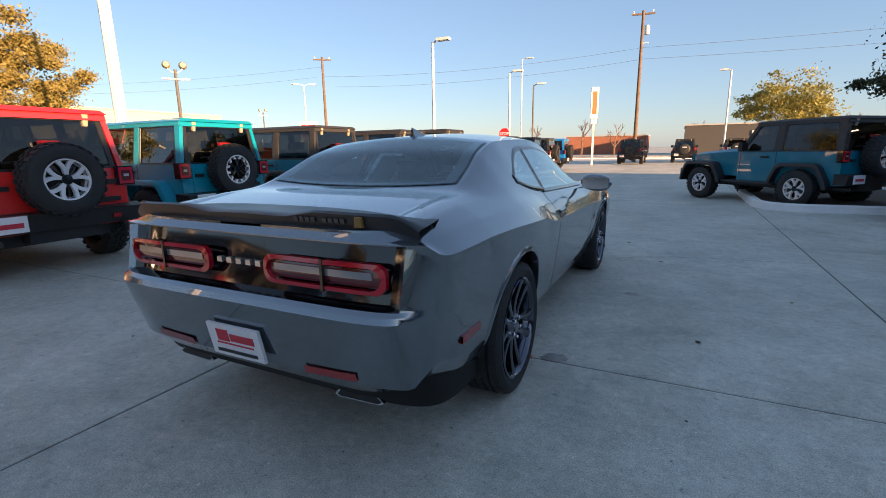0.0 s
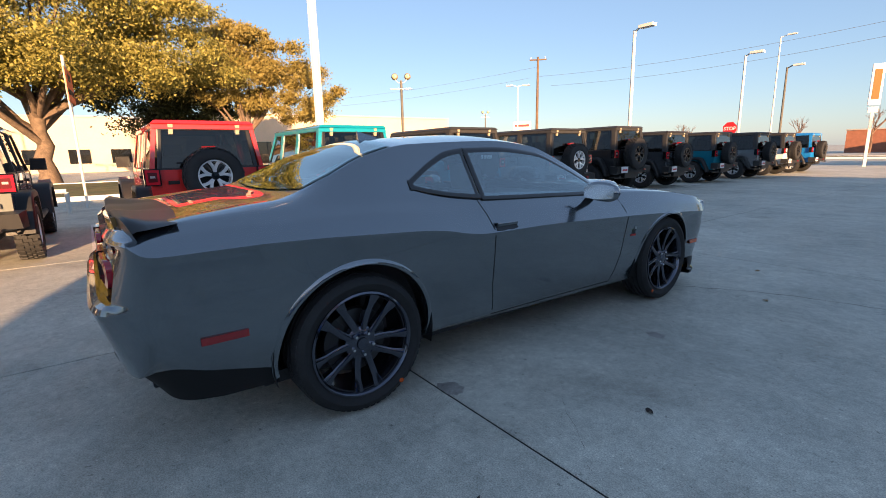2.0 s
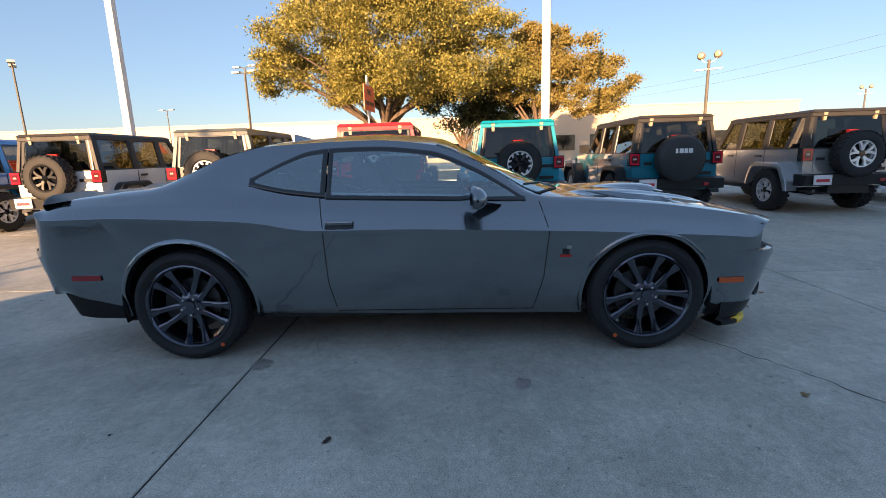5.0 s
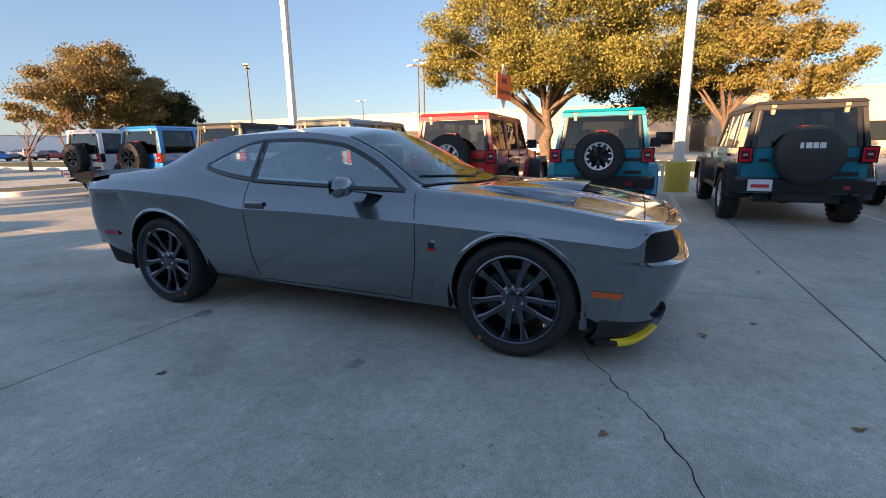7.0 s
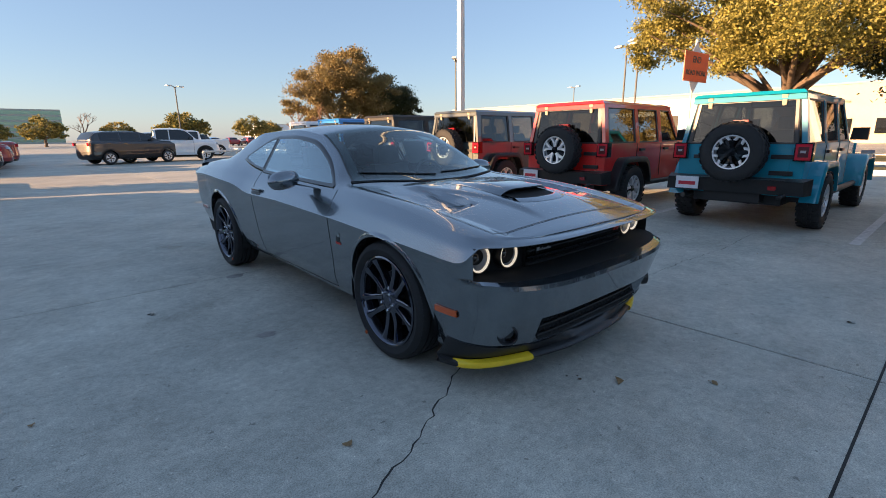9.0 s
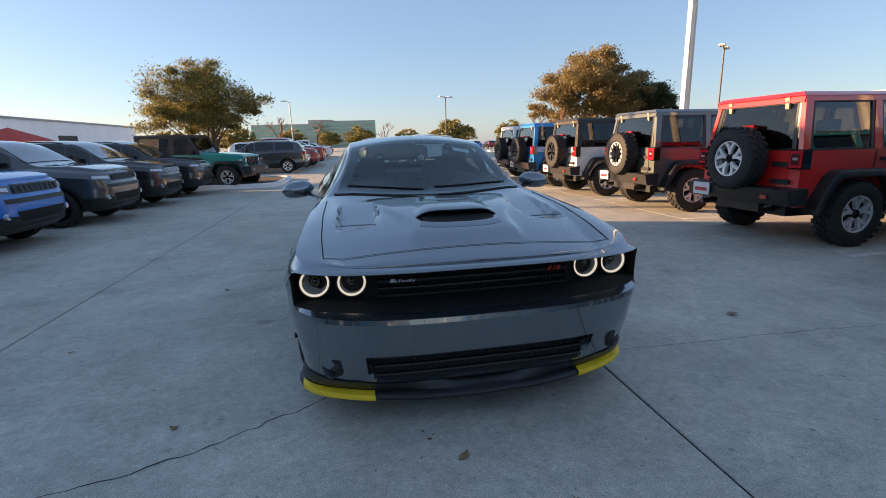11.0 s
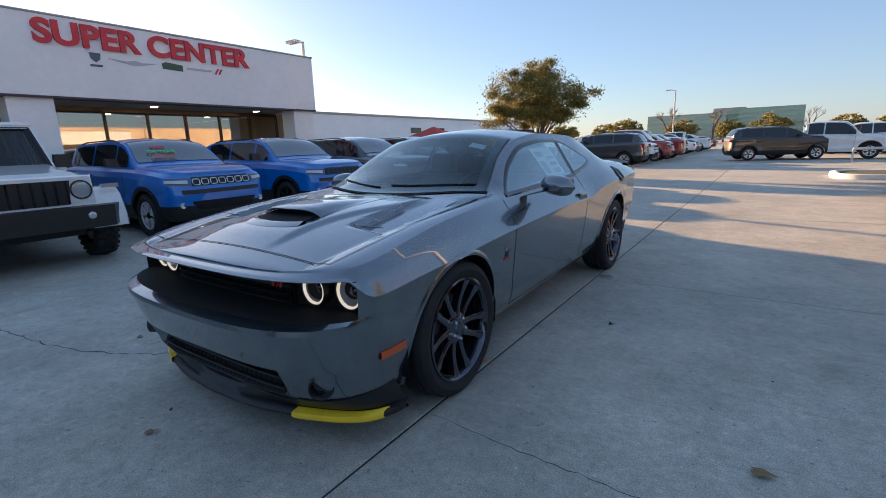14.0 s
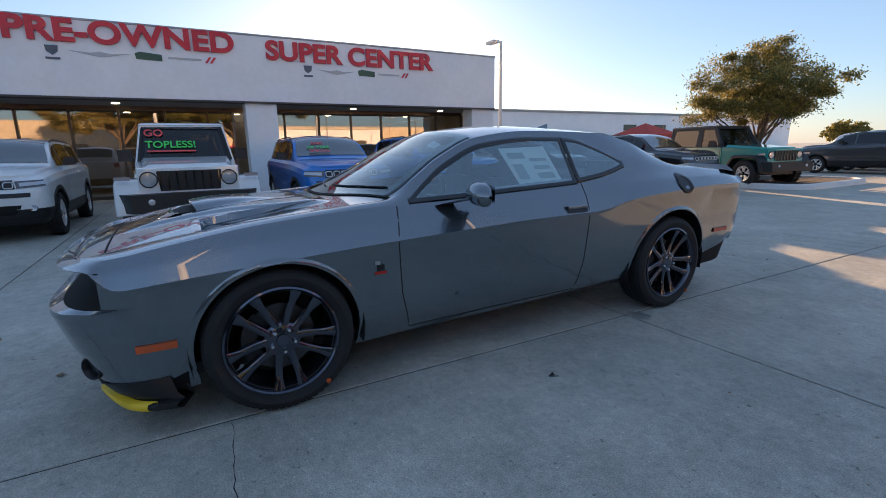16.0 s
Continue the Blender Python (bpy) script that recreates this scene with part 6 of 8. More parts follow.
    for i in range(9):
        if i == 4:
            continue
        x = .30 + .028 * i
        bm = bm_new()
        y = rear(x, 12) + .035 + .02 * x / .83 + .004
        hexa(bm, [(x - .010, y - .006, 1.060), (x + .010, y - .006, 1.060), (x + .010, y + .004, 1.060), (x - .010, y + .004, 1.060)], [(x - .010, y - .010, 1.078), (x + .010, y - .010, 1.078), (x + .010, y + .004, 1.078), (x - .010, y + .004, 1.078)])
        part("spoiler_mark", bm, M_SPMARK, car)
    bm = bm_new()
    y = rear(.60, 12) + .05
    hexa(bm, [(.582, y - .010, 1.048), (.618, y - .010, 1.048), (.618, y + .004, 1.048), (.582, y + .004, 1.048)], [(.586, y - .016, 1.088), (.614, y - .016, 1.088), (.612, y + .004, 1.088), (.588, y + .004, 1.088)])
    part("spoiler_badge", bm, M_BADGEY, car)
    # tail lights: red rings round a glossy centre
    for s in (-1, 1):
        x0, x1, z0, z1 = .165, .745, .812, .930
        ring = []
        r = .045
        for cx, cz, a0 in ((x1 - r, z1 - r, 0), (x0 + r, z1 - r, 90), (x0 + r, z0 + r, 180), (x1 - r, z0 + r, 270)):
            ring += [(cx + r * math.cos(radians(a0 + 90 * k / 6)), cz + r * math.sin(radians(a0 + 90 * k / 6))) for k in range(7)]
        full = []
        for (xa, za), (xb, zb_) in zip(ring, ring[1:] + ring[:1]):
            m = max(1, int(math.hypot(xb - xa, zb_ - za) / .04))
            full += [(xa + (xb - xa) * k / m, za + (zb_ - za) * k / m) for k in range(m)]
        yy = lambda x: rear(x, 9) + .048
        cx0, cz0 = (x0 + x1) / 2, (z0 + z1) / 2
        bm = bm_new()
        rows = []
        for x, z in full:
            dx, dz = (x - cx0), (z - cz0)
            ln = lambda w: (x - w * (1 if dx > 0 else -1) * (abs(dx) > .18), z - w * .9 * dz / (abs(dz) + 1e-6))
            xi, zi = ln(.019)
            rows.append([(s * x, yy(x), z), (s * x, yy(x) - .022, z), (s * xi, yy(xi) - .026, zi), (s * xi, yy(xi) - .004, zi)])
        rows.append(rows[0])
        grid(bm, rows)
        tl = part("tail_light", bm, M_REDLAMP, car, "long red-ringed tail light", smooth=50)
        bm = bm_new()
        rows = [[(s * x, yy(x) - .006 - .006 * math.sin(math.pi * w), z0 + .026 + (z1 - z0 - .052) * w) for w in (0, .2, .4, .6, .8, 1)] for x in np.linspace(x0 + .026, x1 - .026, 25)]
        grid(bm, rows)
        part("lens", bm, M_TAILGLOW, tl, smooth=180)
        bm = bm_new()
        rows = [[(s * x, yy(x) - .014, z0 + .055 + .028 * w) for w in (0, 1)] for x in np.linspace(x0 + .05, x1 - .06, 21)]
        grid(bm, rows)
        part("clear_strip", bm, M_TAILCLR, tl)
        bm = bm_new()
        xg = .47
        box(bm, s * xg - .006, s * xg + .006, yy(xg) - .03, yy(xg), z0 - .004, z1 + .004)
        part("lamp_gap", bm, M_GLOSSBLK, tl)
        # bumper reflectors, tail pipes
        bm = bm_new()
        rows = [[(s * x, rear(x, 3) - .012, .440 + .045 * (x - .34)), (s * x, rear(x, 4) - .020, .478 + .045 * (x - .34))] for x in np.linspace(.34, .60, 9)]
        grid(bm, rows)
        part("bumper_reflector", bm, M_REDLIT, car)
        bm = bm_new()
        ysr = rear(.52, 1) + .05
        prof = [(.39, .300), (.41, .328), (.61, .334), (.64, .310), (.62, .298), (.41, .290)]
        prism(bm, [(s * a, b) for a, b in prof], ysr, ysr + .22, 'y')
        part("tail_pipe", bm, M_CHROME, car, "bright tail pipe tip")
        bm = bm_new()
        prism(bm, [(s * (.525 + (a - .525) * .9), .322 + (b - .322) * .8) for a, b in prof], ysr - .003, ysr + .01, 'y')
        part("pipe_mouth", bm, M_BLACK, car)
    # centre marks on the tail panel
    for i in range(5):
        x = -.115 + .0575 * i
        bm = bm_new()
        box(bm, x - .015, x + .015, rear(x, 9) + .042, rear(x, 9) + .062, .865, .888)
        part("panel_mark", bm, M_SIGNALW, car)
    # plate with bars for its lettering
    bm = bm_new()
    yb = rear(0, 5) - .012
    hexa(bm, [(-.155, yb + .015, .455), (.155, yb + .015, .455), (.155, yb + .03, .455), (-.155, yb + .03, .455)], [(-.155, yb - .015, .610), (.155, yb - .015, .610), (.155, yb, .610), (-.155, yb, .610)])
    bevel(bm, .006, 2)
    pl = part("plate", bm, M_PLATEW, car, "white dealer plate", smooth=40)
    for xa, xb_, za, zb_, m in ((-.10, -.03, .53, .585, M_PLATER), (-.02, .12, .535, .57, M_PLATER), (-.11, .11, .515, .522, M_PLATER), (-.12, .12, .472, .488, M_SATBLK)):
        bm = bm_new()
        yq = lambda z: yb + .015 - .03 * (z - .455) / .155
        hexa(bm, [(xa, yq(za) - .003, za), (xb_, yq(za) - .003, za), (xb_, yq(za) + .004, za), (xa, yq(za) + .004, za)], [(xa, yq(zb_) - .003, zb_), (xb_, yq(zb_) - .003, zb_), (xb_, yq(zb_) + .004, zb_), (xa, yq(zb_) + .004, zb_)])
        part("plate_bar", bm, m, pl)
    # roof fin
    bm = bm_new()
    hexa(bm, [(-.022, -.98, B.zc(-.98) - .01), (.022, -.98, B.zc(-.98) - .01), (.012, -.80, B.zc(-.80) - .005), (-.012, -.80, B.zc(-.80) - .005)], [(-.003, -.985, B.zc(-.98) + .062), (.003, -.985, B.zc(-.98) + .062), (.003, -.95, B.zc(-.95) + .05), (-.003, -.95, B.zc(-.95) + .05)])
    part("antenna_fin", bm, M_CAR, car, smooth=40)
    # wipers and cowl
    for x0, x1 in ((-.62, -.02), (.06, .62)):
        bm = bm_new()
        pts = []
        for i in range(9):
            x = x0 + (x1 - x0) * i / 8
            y = 1.0 - .27 * (x / .74) ** 2 - .045 - .03 * i / 8
            pts.append((x, y, B.on_top(x, y) + .014))
        tube(bm, pts, .005, 6)
        part("wiper", bm, M_SATBLK, car)
    # papers behind the glass
    def paper(nm, pts, m, lab):
        b = bm_new()
        b.faces.new([b.verts.new(p) for p in pts])
        return part(nm, b, m, car, lab)
    fl = lambda y, z: -(B.flank(y, z) - .012)
    st = paper("window_sticker", [(fl(y, z), y, z) for y, z in ((-.10, 1.035), (-.46, 1.045), (-.40, 1.285), (-.02, 1.275))], M_PAPER, "white price sheet in the side window")
    for u0, u1, w0, w1 in ((.08, .45, .70, .86), (.52, .92, .62, .70), (.08, .30, .15, .55), (.52, .9, .40, .50), (.52, .9, .15, .30)):
        P = lambda u, w: (-.10 - .36 * u + .07 * w, 1.04 + .24 * w)
        b = bm_new()
        b.faces.new([b.verts.new((fl(*P(u, w)) - .003, *P(u, w))) for u, w in ((u0, w0), (u1, w0), (u1, w1), (u0, w1))])
        part("print_block", b, M_STICKTXT, st)
    tp = lambda x, y: (x, y, B.on_top(x, y) - .006)
    paper("windshield_tag", [tp(-.44, .30), tp(-.30, .28), tp(-.30, .34), tp(-.44, .36)], M_PAPER, "small white tag behind the windshield")
    paper("corner_tag", [tp(-.66, .70), tp(-.60, .72), tp(-.60, .77), tp(-.66, .75)], M_PAPER, "small white tag at the windshield's corner")
    # chalk-coloured dots on the tyres
    for s in (1, -1):
        for ya in (1.475, -1.475):
            bm = bm_new()
            a = radians(-52)
            c = (s * .945, ya - math.copysign(1, s) * 0 + (.325 * math.cos(a) if s > 0 and ya < 0 else -.325 * math.cos(a) * (1 if s > 0 else 1)), .366 + .325 * math.sin(a))
            lathe(bm, [(0, .004 * s), (.012, .004 * s), (.014, 0)], 10, c, 'x')
            part("tyre_dot", bm, M_AMBER, car, "small orange dot on the tyre wall")


def side_at(B, y, z):
    """Half width of the body at y, z, rounded ends included."""
    if B.y0r + .02 < y < B.y0f - .02:
        return B.side_x(y, z)
    P = []
    for key in B.ring:
        if key[0] == ('f' if y > 0 else 'r') and key[1] > .6:
            c = B.column(key)
            zs = [p.z for p in c]
            P.append((float(np.interp(z, zs, [p.y for p in c])), float(np.interp(z, zs, [p.x for p in c]))))
    P.sort()
    return float(np.interp(y, [p[0] for p in P], [p[1] for p in P]))


def nose_at(B, f, z):
    """Place on the rounded nose at share f of the half width and height z."""
    c = B.column(('f', f))
    zs = [p.z for p in c]
    return Vector((float(np.interp(z, zs, [p.x for p in c])), float(np.interp(z, zs, [p.y for p in c])), z))

# ---- the place ----
make_ground()
make_slabs()
COUPE, CB = make_coupe()
coupe_fittings(COUPE, CB)
_t, _r, _c, _d, _k = coupe_wheel()
_objs = [part("tyre", _t, M_RUBBER, None, smooth=35), part("rim", _r, M_RIM, None, smooth=40), part("brake_disc", _d, M_DISC, None, smooth=40), part("caliper", _k, M_SATBLK)] + [part("lug_nut", q, M_CHROME) for q in _c]
_cw = [o.data for o in _objs]
for o in _objs:
    bpy.data.objects.remove(o)
for s in (1, -1):
    for ya in (1.475, -1.475):
        put_wheel(COUPE, _cw, Matrix.Translation((s * .815, ya, .366)) @ pose(0, 0, 0, 0, 0, 0 if s > 0 else 180), "wheel", "black ten-spoke wheel with road tyre", ("tyre", "rim", "brake_disc", "caliper") + ("lug_nut",) * 5)

# ---- rows of parked vehicles ----
P_RED = paint("red_paint", (0.66, 0.014, 0.010))
P_TEAL = paint("teal_paint", (0.0, 0.25, 0.35), .0)
P_TEALD = paint("deep_teal_paint", (0.0, 0.17, 0.25), .0)
P_GREY = paint("sage_grey_paint", (0.085, 0.098, 0.09))
P_WHITE = paint("white_car_paint", (0.82, 0.82, 0.81))
P_BLUE = paint("bright_blue_paint", (0.012, 0.20, 0.58))
P_BLUED = paint("royal_blue_paint", (0.0, 0.155, 0.56), .0)
P_SILVER = paint("silver_paint", (0.42, 0.43, 0.44), .55)
P_BLACKC = paint("black_car_paint", (0.008, 0.008, 0.010))
P_DGREY = paint("dark_grey_paint", (0.055, 0.062, 0.070), .2)
P_TURQ = paint("turquoise_paint", (0.01, 0.30, 0.26))
P_TOP = mat("black_hardtop", (0.030, 0.029, 0.028), .55, var=.12, scale=10, bump=.15, bscale=220)
XR = -6.78     # centre line of the row; rear bumpers face the aisle
offroader(XR + .12, -1.05, 90, P_RED, P_RED, M_BLACK, "bright red four-door off-road vehicle with body-coloured hardtop", spare='five')
offroader(XR - .05, -4.05, 90, P_GREY, P_GREY, M_BLACK, "sage grey four-door off-road vehicle parked in the sun", spare='six')
offroader(XR + .05, -6.85, 90, P_WHITE, P_TOP, M_BLACK, "white off-road vehicle with black top and uncovered spare tyre", spare='dark')
offroader(XR + .05, -9.55, 90, P_BLUE, P_BLUE, M_BLACK, "bright blue four-door off-road vehicle", spare='dark')
offroader(XR - .3, -12.4, 90, P_WHITE, P_WHITE, M_BLACK, "white four-door off-road vehicle with white hardtop", spare='dark')
offroader(XR - .25, 1.5, 90, P_TEAL, P_TEAL, P_TEAL, "bright teal four-door off-road vehicle with body-coloured hardtop", spare='six')
offroader(XR - .2, 4.35, 90, P_TEALD, P_TOP, M_BLACK, "teal off-road vehicle with black hardtop and covered spare wheel", cover=M_COVER)
offroader(XR + .0, 7.3, 90, P_SILVER, P_TOP, P_SILVER, "silver off-road vehicle with black hardtop", spare='five')
offroader(XR - .1, 10.15, 90, P_BLACKC, P_TOP, M_BLACK, "lifted black off-road vehicle on large tyres", spare='dark', style='dark', lift=.10, R=.45)
offroader(XR - .3, 13.3, 90, P_DGREY, P_TOP, M_BLACK, "dark grey off-road vehicle with black hardtop", spare='dark')
offroader(XR - .2, 16.5, 90, P_TEALD, P_TOP, M_BLACK, "teal off-road vehicle with black soft top", spare='dark')
offroader(XR, 19.7, 90, P_SILVER, P_TOP, M_BLACK, "silver-white off-road vehicle with black top", spare='dark')
offroader(XR, 22.6, 90, P_WHITE, P_TOP, M_BLACK, "white off-road vehicle with black top", spare='dark')
offroader(XR + .2, 25.4, 90, P_BLUE, P_BLUE, M_BLACK, "bright blue off-road vehicle", spare='dark')
# row in front of the showroom, noses to the aisle
offroader(7.05, 1.72, 90, P_WHITE, P_WHITE, P_WHITE, "white four-door off-road vehicle with painted windshield", plate=False, cover=None)
simple_suv("sport_utility", 7.45, -.95, 90, P_BLUED, "royal blue sport utility vehicle with painted windshield")
simple_suv("sport_utility", 7.35, -3.62, 90, P_BLUED, "royal blue sport utility vehicle with black grille and roof", slots=False, rim='dark')
simple_suv("sport_utility", 7.25, -6.2, 90, P_DGREY, "dark grey sport utility vehicle with black roof", slots=False, rim='dark')
simple_suv("sport_utility", 7.2, -8.7, 90, P_BLACKC, "black sport utility vehicle with chrome grille rings")
simple_suv("sport_utility", 7.1, -11.2, 90, P_BLACKC, "black sport utility vehicle with chrome grille rings")
simple_suv("sport_utility", 8.2, 4.55, 90, P_WHITE, "white sport utility vehicle with black lower trim")
offroader(6.2, -13.9, 78, P_TURQ, P_TOP, M_BLACK, "turquoise two-door off-road vehicle with a black face", doors=2)
offroader(3.97, 9.45, 44, P_TEALD, P_TOP, M_BLACK, "teal two-door off-road vehicle with black hardtop", doors=2)
simple_suv("sport_utility", 7.3, 6.9, 90, P_BLUE, "bright blue sport utility vehicle")

# ---- showroom ----
def make_showroom():
    b = empty("showroom", label="white single-storey showroom with red sign letters and glass front", category="building")
    x0, yA, yB, zt = 11.7, -8.65, 12.6, 4.52
    for xa, xb, ya, yb, za in ((x0, x0 + .35, yA, yB, 2.75), (x0 + .352, x0 + 16, yA, yA + .3, 2.75), (x0 + .352, x0 + 16, yB - .3, yB, 2.82)):
        bm = bm_new()
        box(bm, xa, xb, ya, yb, za, zt)
        part("fascia", bm, M_WALL, b)
    bm = bm_new()
    box(bm, x0 - .02, x0 + .37, yA - .02, yB, zt + .002, zt + .05)
    box(bm, x0 + .37, x0 + 16, yA - .02, yA + .32, zt + .002, zt + .05)
    part("coping", bm, mat("grey_metal_coping", (.35, .35, .36), .5, .6), b)
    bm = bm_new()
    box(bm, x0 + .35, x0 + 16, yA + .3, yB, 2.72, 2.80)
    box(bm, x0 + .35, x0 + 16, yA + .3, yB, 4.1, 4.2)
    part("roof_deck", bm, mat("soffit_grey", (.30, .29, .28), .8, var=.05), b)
    bm = bm_new()
    box(bm, x0 - .01, x0 + .36, yA - .01, yB, 2.70, 2.748)
    part("drip_edge", bm, mat("dark_edge", (.06, .05, .05), .6), b)
    for yy in (-8.6, -.87, 7.4):
        bm = bm_new()
        box(bm, x0 + .10, x0 + .75, yy, yy + .87, 0, 2.72)
        part("column", bm, M_WALL, b, "white plastered column")
    gx = x0 + 2.1
    M_FRAME = mat("dark_bronze_frame", (.10, .075, .055), .4, .6)
    bm = bm_new()
    box(bm, gx - .04, gx + .06, yA + .2, yB, 0, .12)
    box(bm, gx - .04, gx + .06, yA + .2, yB, 2.60, 2.72)
    part("sill_frame", bm, M_FRAME, b)
    M_SHOW = glass("showroom_glass", (.62, .64, .60), f0=.24)
    ys = np.arange(yA + .2, yB - 1.2, 1.17)
    for i, yy in enumerate(ys):
        bm = bm_new()
        box(bm, gx - .05, gx + .07, yy - .03, yy + .03, .12, 2.60)
        part("mullion", bm, M_FRAME, b)
        bm = bm_new()
        bm.faces.new([bm.verts.new(p) for p in ((gx, yy + .03, .12), (gx, yy + 1.14, .12), (gx, yy + 1.14, 2.60), (gx, yy + .03, 2.60))])
        o = part("pane", bm, M_SHOW, b)
    bm = bm_new()
    box(bm, x0 + 9, x0 + 9.2, yA, yB, 0, 2.8)
    box(bm, x0 + .4, x0 + 16, yA + .02, yA + .18, 0, 2.72)
    box(bm, x0 + .4, x0 + 16, yB - .2, yB - .02, 0, 2.72)
    box(bm, gx - .1, x0 + 16, yA + .3, yB, -.01, .02)
    part("inner_wall", bm, mat("warm_inner_wall", (.58, .47, .33), .8, var=.15, scale=.8), b)
    # ceiling lamps inside and under the canopy
    M_LAMP = mat("warm_lamp", (1, .8, .5), .5, emit=(1.0, .72, .38), estr=5.5)
    for yy in np.arange(-7.0, 12, 3.4):
        for xx in (x0 + 1.2, x0 + 4.4):
            bm = bm_new()
            lathe(bm, [(0, 0), (.09, 0), (.10, .012)], 12, (xx, yy, 2.702), 'z')
            part("downlight", bm, M_LAMP, b, "small round ceiling lamp")
    # sign
    red = M_REDSIGN
    for txt, y0, y1, z in (("PRE-OWNED", 5.06, .16, 4.24), ("SUPER CENTER", -.65, -6.05, 4.14)):
        o = words("sign_letters", txt, .74, .03, Matrix.Identity(4), red, b, "red sign letters " + txt, bold=.034)
        w = max(v.co.x for v in o.data.vertices) - min(v.co.x for v in o.data.vertices)
        k = (y0 - y1) / w
        o.matrix_basis = Matrix.Translation((x0 - .035, (y0 + y1) / 2, z)) @ pose(0, 0, 0, 90, 0, -90) @ Matrix.Diagonal((k, .96, 1, 1))
    return b


make_showroom()



def showroom_marks():
    """Plain shapes for the makers' marks under the letters, and notes painted on windshields."""
    g = mat("mark_grey", (.10, .12, .15), .5)
    gl = mat("mark_pale", (.50, .51, .53), .5)
    gr = mat("mark_green", (.05, .11, .07), .5)
    x = 11.7 - .012
    for y0 in (4.20, -1.85):
        k = 1.0 if y0 > 0 else .93
        holder = empty("sign_marks", label="small grey and green maker marks on the fascia", category="sign")
        z = 3.79 if y0 > 0 else 3.70
        for nm, m, pts in (
                ("shield", g, [(-.13, .12), (.13, .12), (.11, -.02), (0, -.10), (-.11, -.02)]), ("bar", g, [(-.14, -.15), (.14, -.15), (.14, -.20), (-.14, -.20)]),
                ("wing_mark", gl, [(.30, .03), (.75, .0), (.95, .04), (1.15, .0), (1.60, .03), (1.15, -.06), (.95, -.09), (.75, -.06)]),
                ("word_bar", gr, [(1.68, .06), (1.80, .10), (2.28, .06), (2.28, -.10), (1.70, -.08)]),
                ("thin_bar", gl, [(2.42, .02), (3.20, .02), (3.20, -.03), (2.42, -.03)]),
                ("slash", M_REDSIGN, [(3.28, -.08), (3.34, -.08), (3.45, .08), (3.39, .08)]), ("slash", M_REDSIGN, [(3.40, -.08), (3.46, -.08), (3.57, .08), (3.51, .08)])):
            bm = bm_new()
            prism(bm, [(y0 - a * k, z + b) for a, b in pts], x - .004, x + .02, 'x')
            part(nm, bm, m, holder)
    # windshield notes: one on the white off-road vehicle, two on the blue ones
    pink = mat("note_pink", (.85, .10, .10), .6, emit=(.9, .12, .10), estr=.0)
    green = mat("note_green", (.10, .75, .12), .6)
    holder = empty("windshield_note", label="pink and green painted note reading GO TOPLESS!", category="lettering")
    # the vehicle's nose points to -x: place on its sloping pane
    def note(holder, txt, yc, z, size, m, xb, slope):
        words("note", txt, size, .001, Matrix.Translation((xb + slope * z, yc, z)) @ pose(0, 0, 0, 90, 0, -90) @ pose(0, 0, 0, -math.degrees(math.atan(slope)), 0, 0), m, holder, "hand-painted " + txt)
    wx = 7.05
    f = lambda z: wx - .75 + .36 * (z - 1.17) / .61
    sl = .36 / .61
    note(holder, "GO", 2.18, 1.66, .19, pink, wx - .775 - sl * 1.17, sl)
    note(holder, "TOPLESS!", 1.93, 1.46, .19, green, wx - .775 - sl * 1.17, sl)
    bm = bm_new()
    hexa(bm, [(f(1.34) - .03, 1.55, 1.34), (f(1.34) - .03, 2.30, 1.34), (f(1.34) - .022, 2.30, 1.34), (f(1.34) - .022, 1.55, 1.34)], [(f(1.365) - .03, 1.55, 1.365), (f(1.365) - .03, 2.30, 1.365), (f(1.365) - .022, 2.30, 1.365), (f(1.365) - .022, 1.55, 1.365)])
    part("underline", bm, pink, holder)
    return note, pink, green


NOTE, M_PINK, M_NGREEN = showroom_marks()
_h = empty("windshield_note", label="pink and green painted note END OF YEAR SPECIAL", category="lettering")
for _t, _z, _m in (("END", 1.46, M_PINK), ("OF YEAR", 1.385, M_NGREEN), ("SPECIAL", 1.31, M_PINK)):
    NOTE(_h, _t, -.72, _z, .12, _m, 6.335 - 1.15 * 1.62, 1.62)

# ---- trees ----
make_tree("live_oak", -32, -4.3, 4.4, .48, [(0, 1, 9.6, 6.2, 6.2, 4.2), (2, -4, 8.6, 4.2, 4.0, 3.0), (1, 6.4, 8.0, 4.0, 4.0, 3.0), (-1, 1, 13.0, 5, 5, 2.4), (3, 2, 6.6, 4.6, 5.0, 2.0), (2.5, -6.4, 7.4, 2.4, 2.2, 2.0), (2, -2, 6.6, 4, 3.6, 2.0), (1, 4, 12, 4, 4, 2.6)], 190000, .085, M_LEAF_GOLD, "large spreading oak with golden-green leaves", 3, shell=.35, twigs=3)
make_tree("oak", -34, 7.4, 3.6, .34, [(0, 1.0, 7.2, 3.4, 3.6, 2.9), (1, 3.8, 6.0, 2.8, 2.8, 2.2), (-1, 0, 9.0, 2.8, 2.8, 1.8), (0, -2.2, 6.6, 2.4, 2.4, 2.0)], 80000, .092, M_LEAF_ORANGE, "oak with orange-gold autumn leaves", 4, shell=.35)
make_tree("oak", -38, 1.6, 3.0, .32, [(0, 0, 5.8, 3.4, 4.4, 2.4), (0, 3, 4.8, 3, 3, 2.0)], 40000, .11, M_LEAF_DARK, "dark green oak standing behind others", 5, shell=.35)
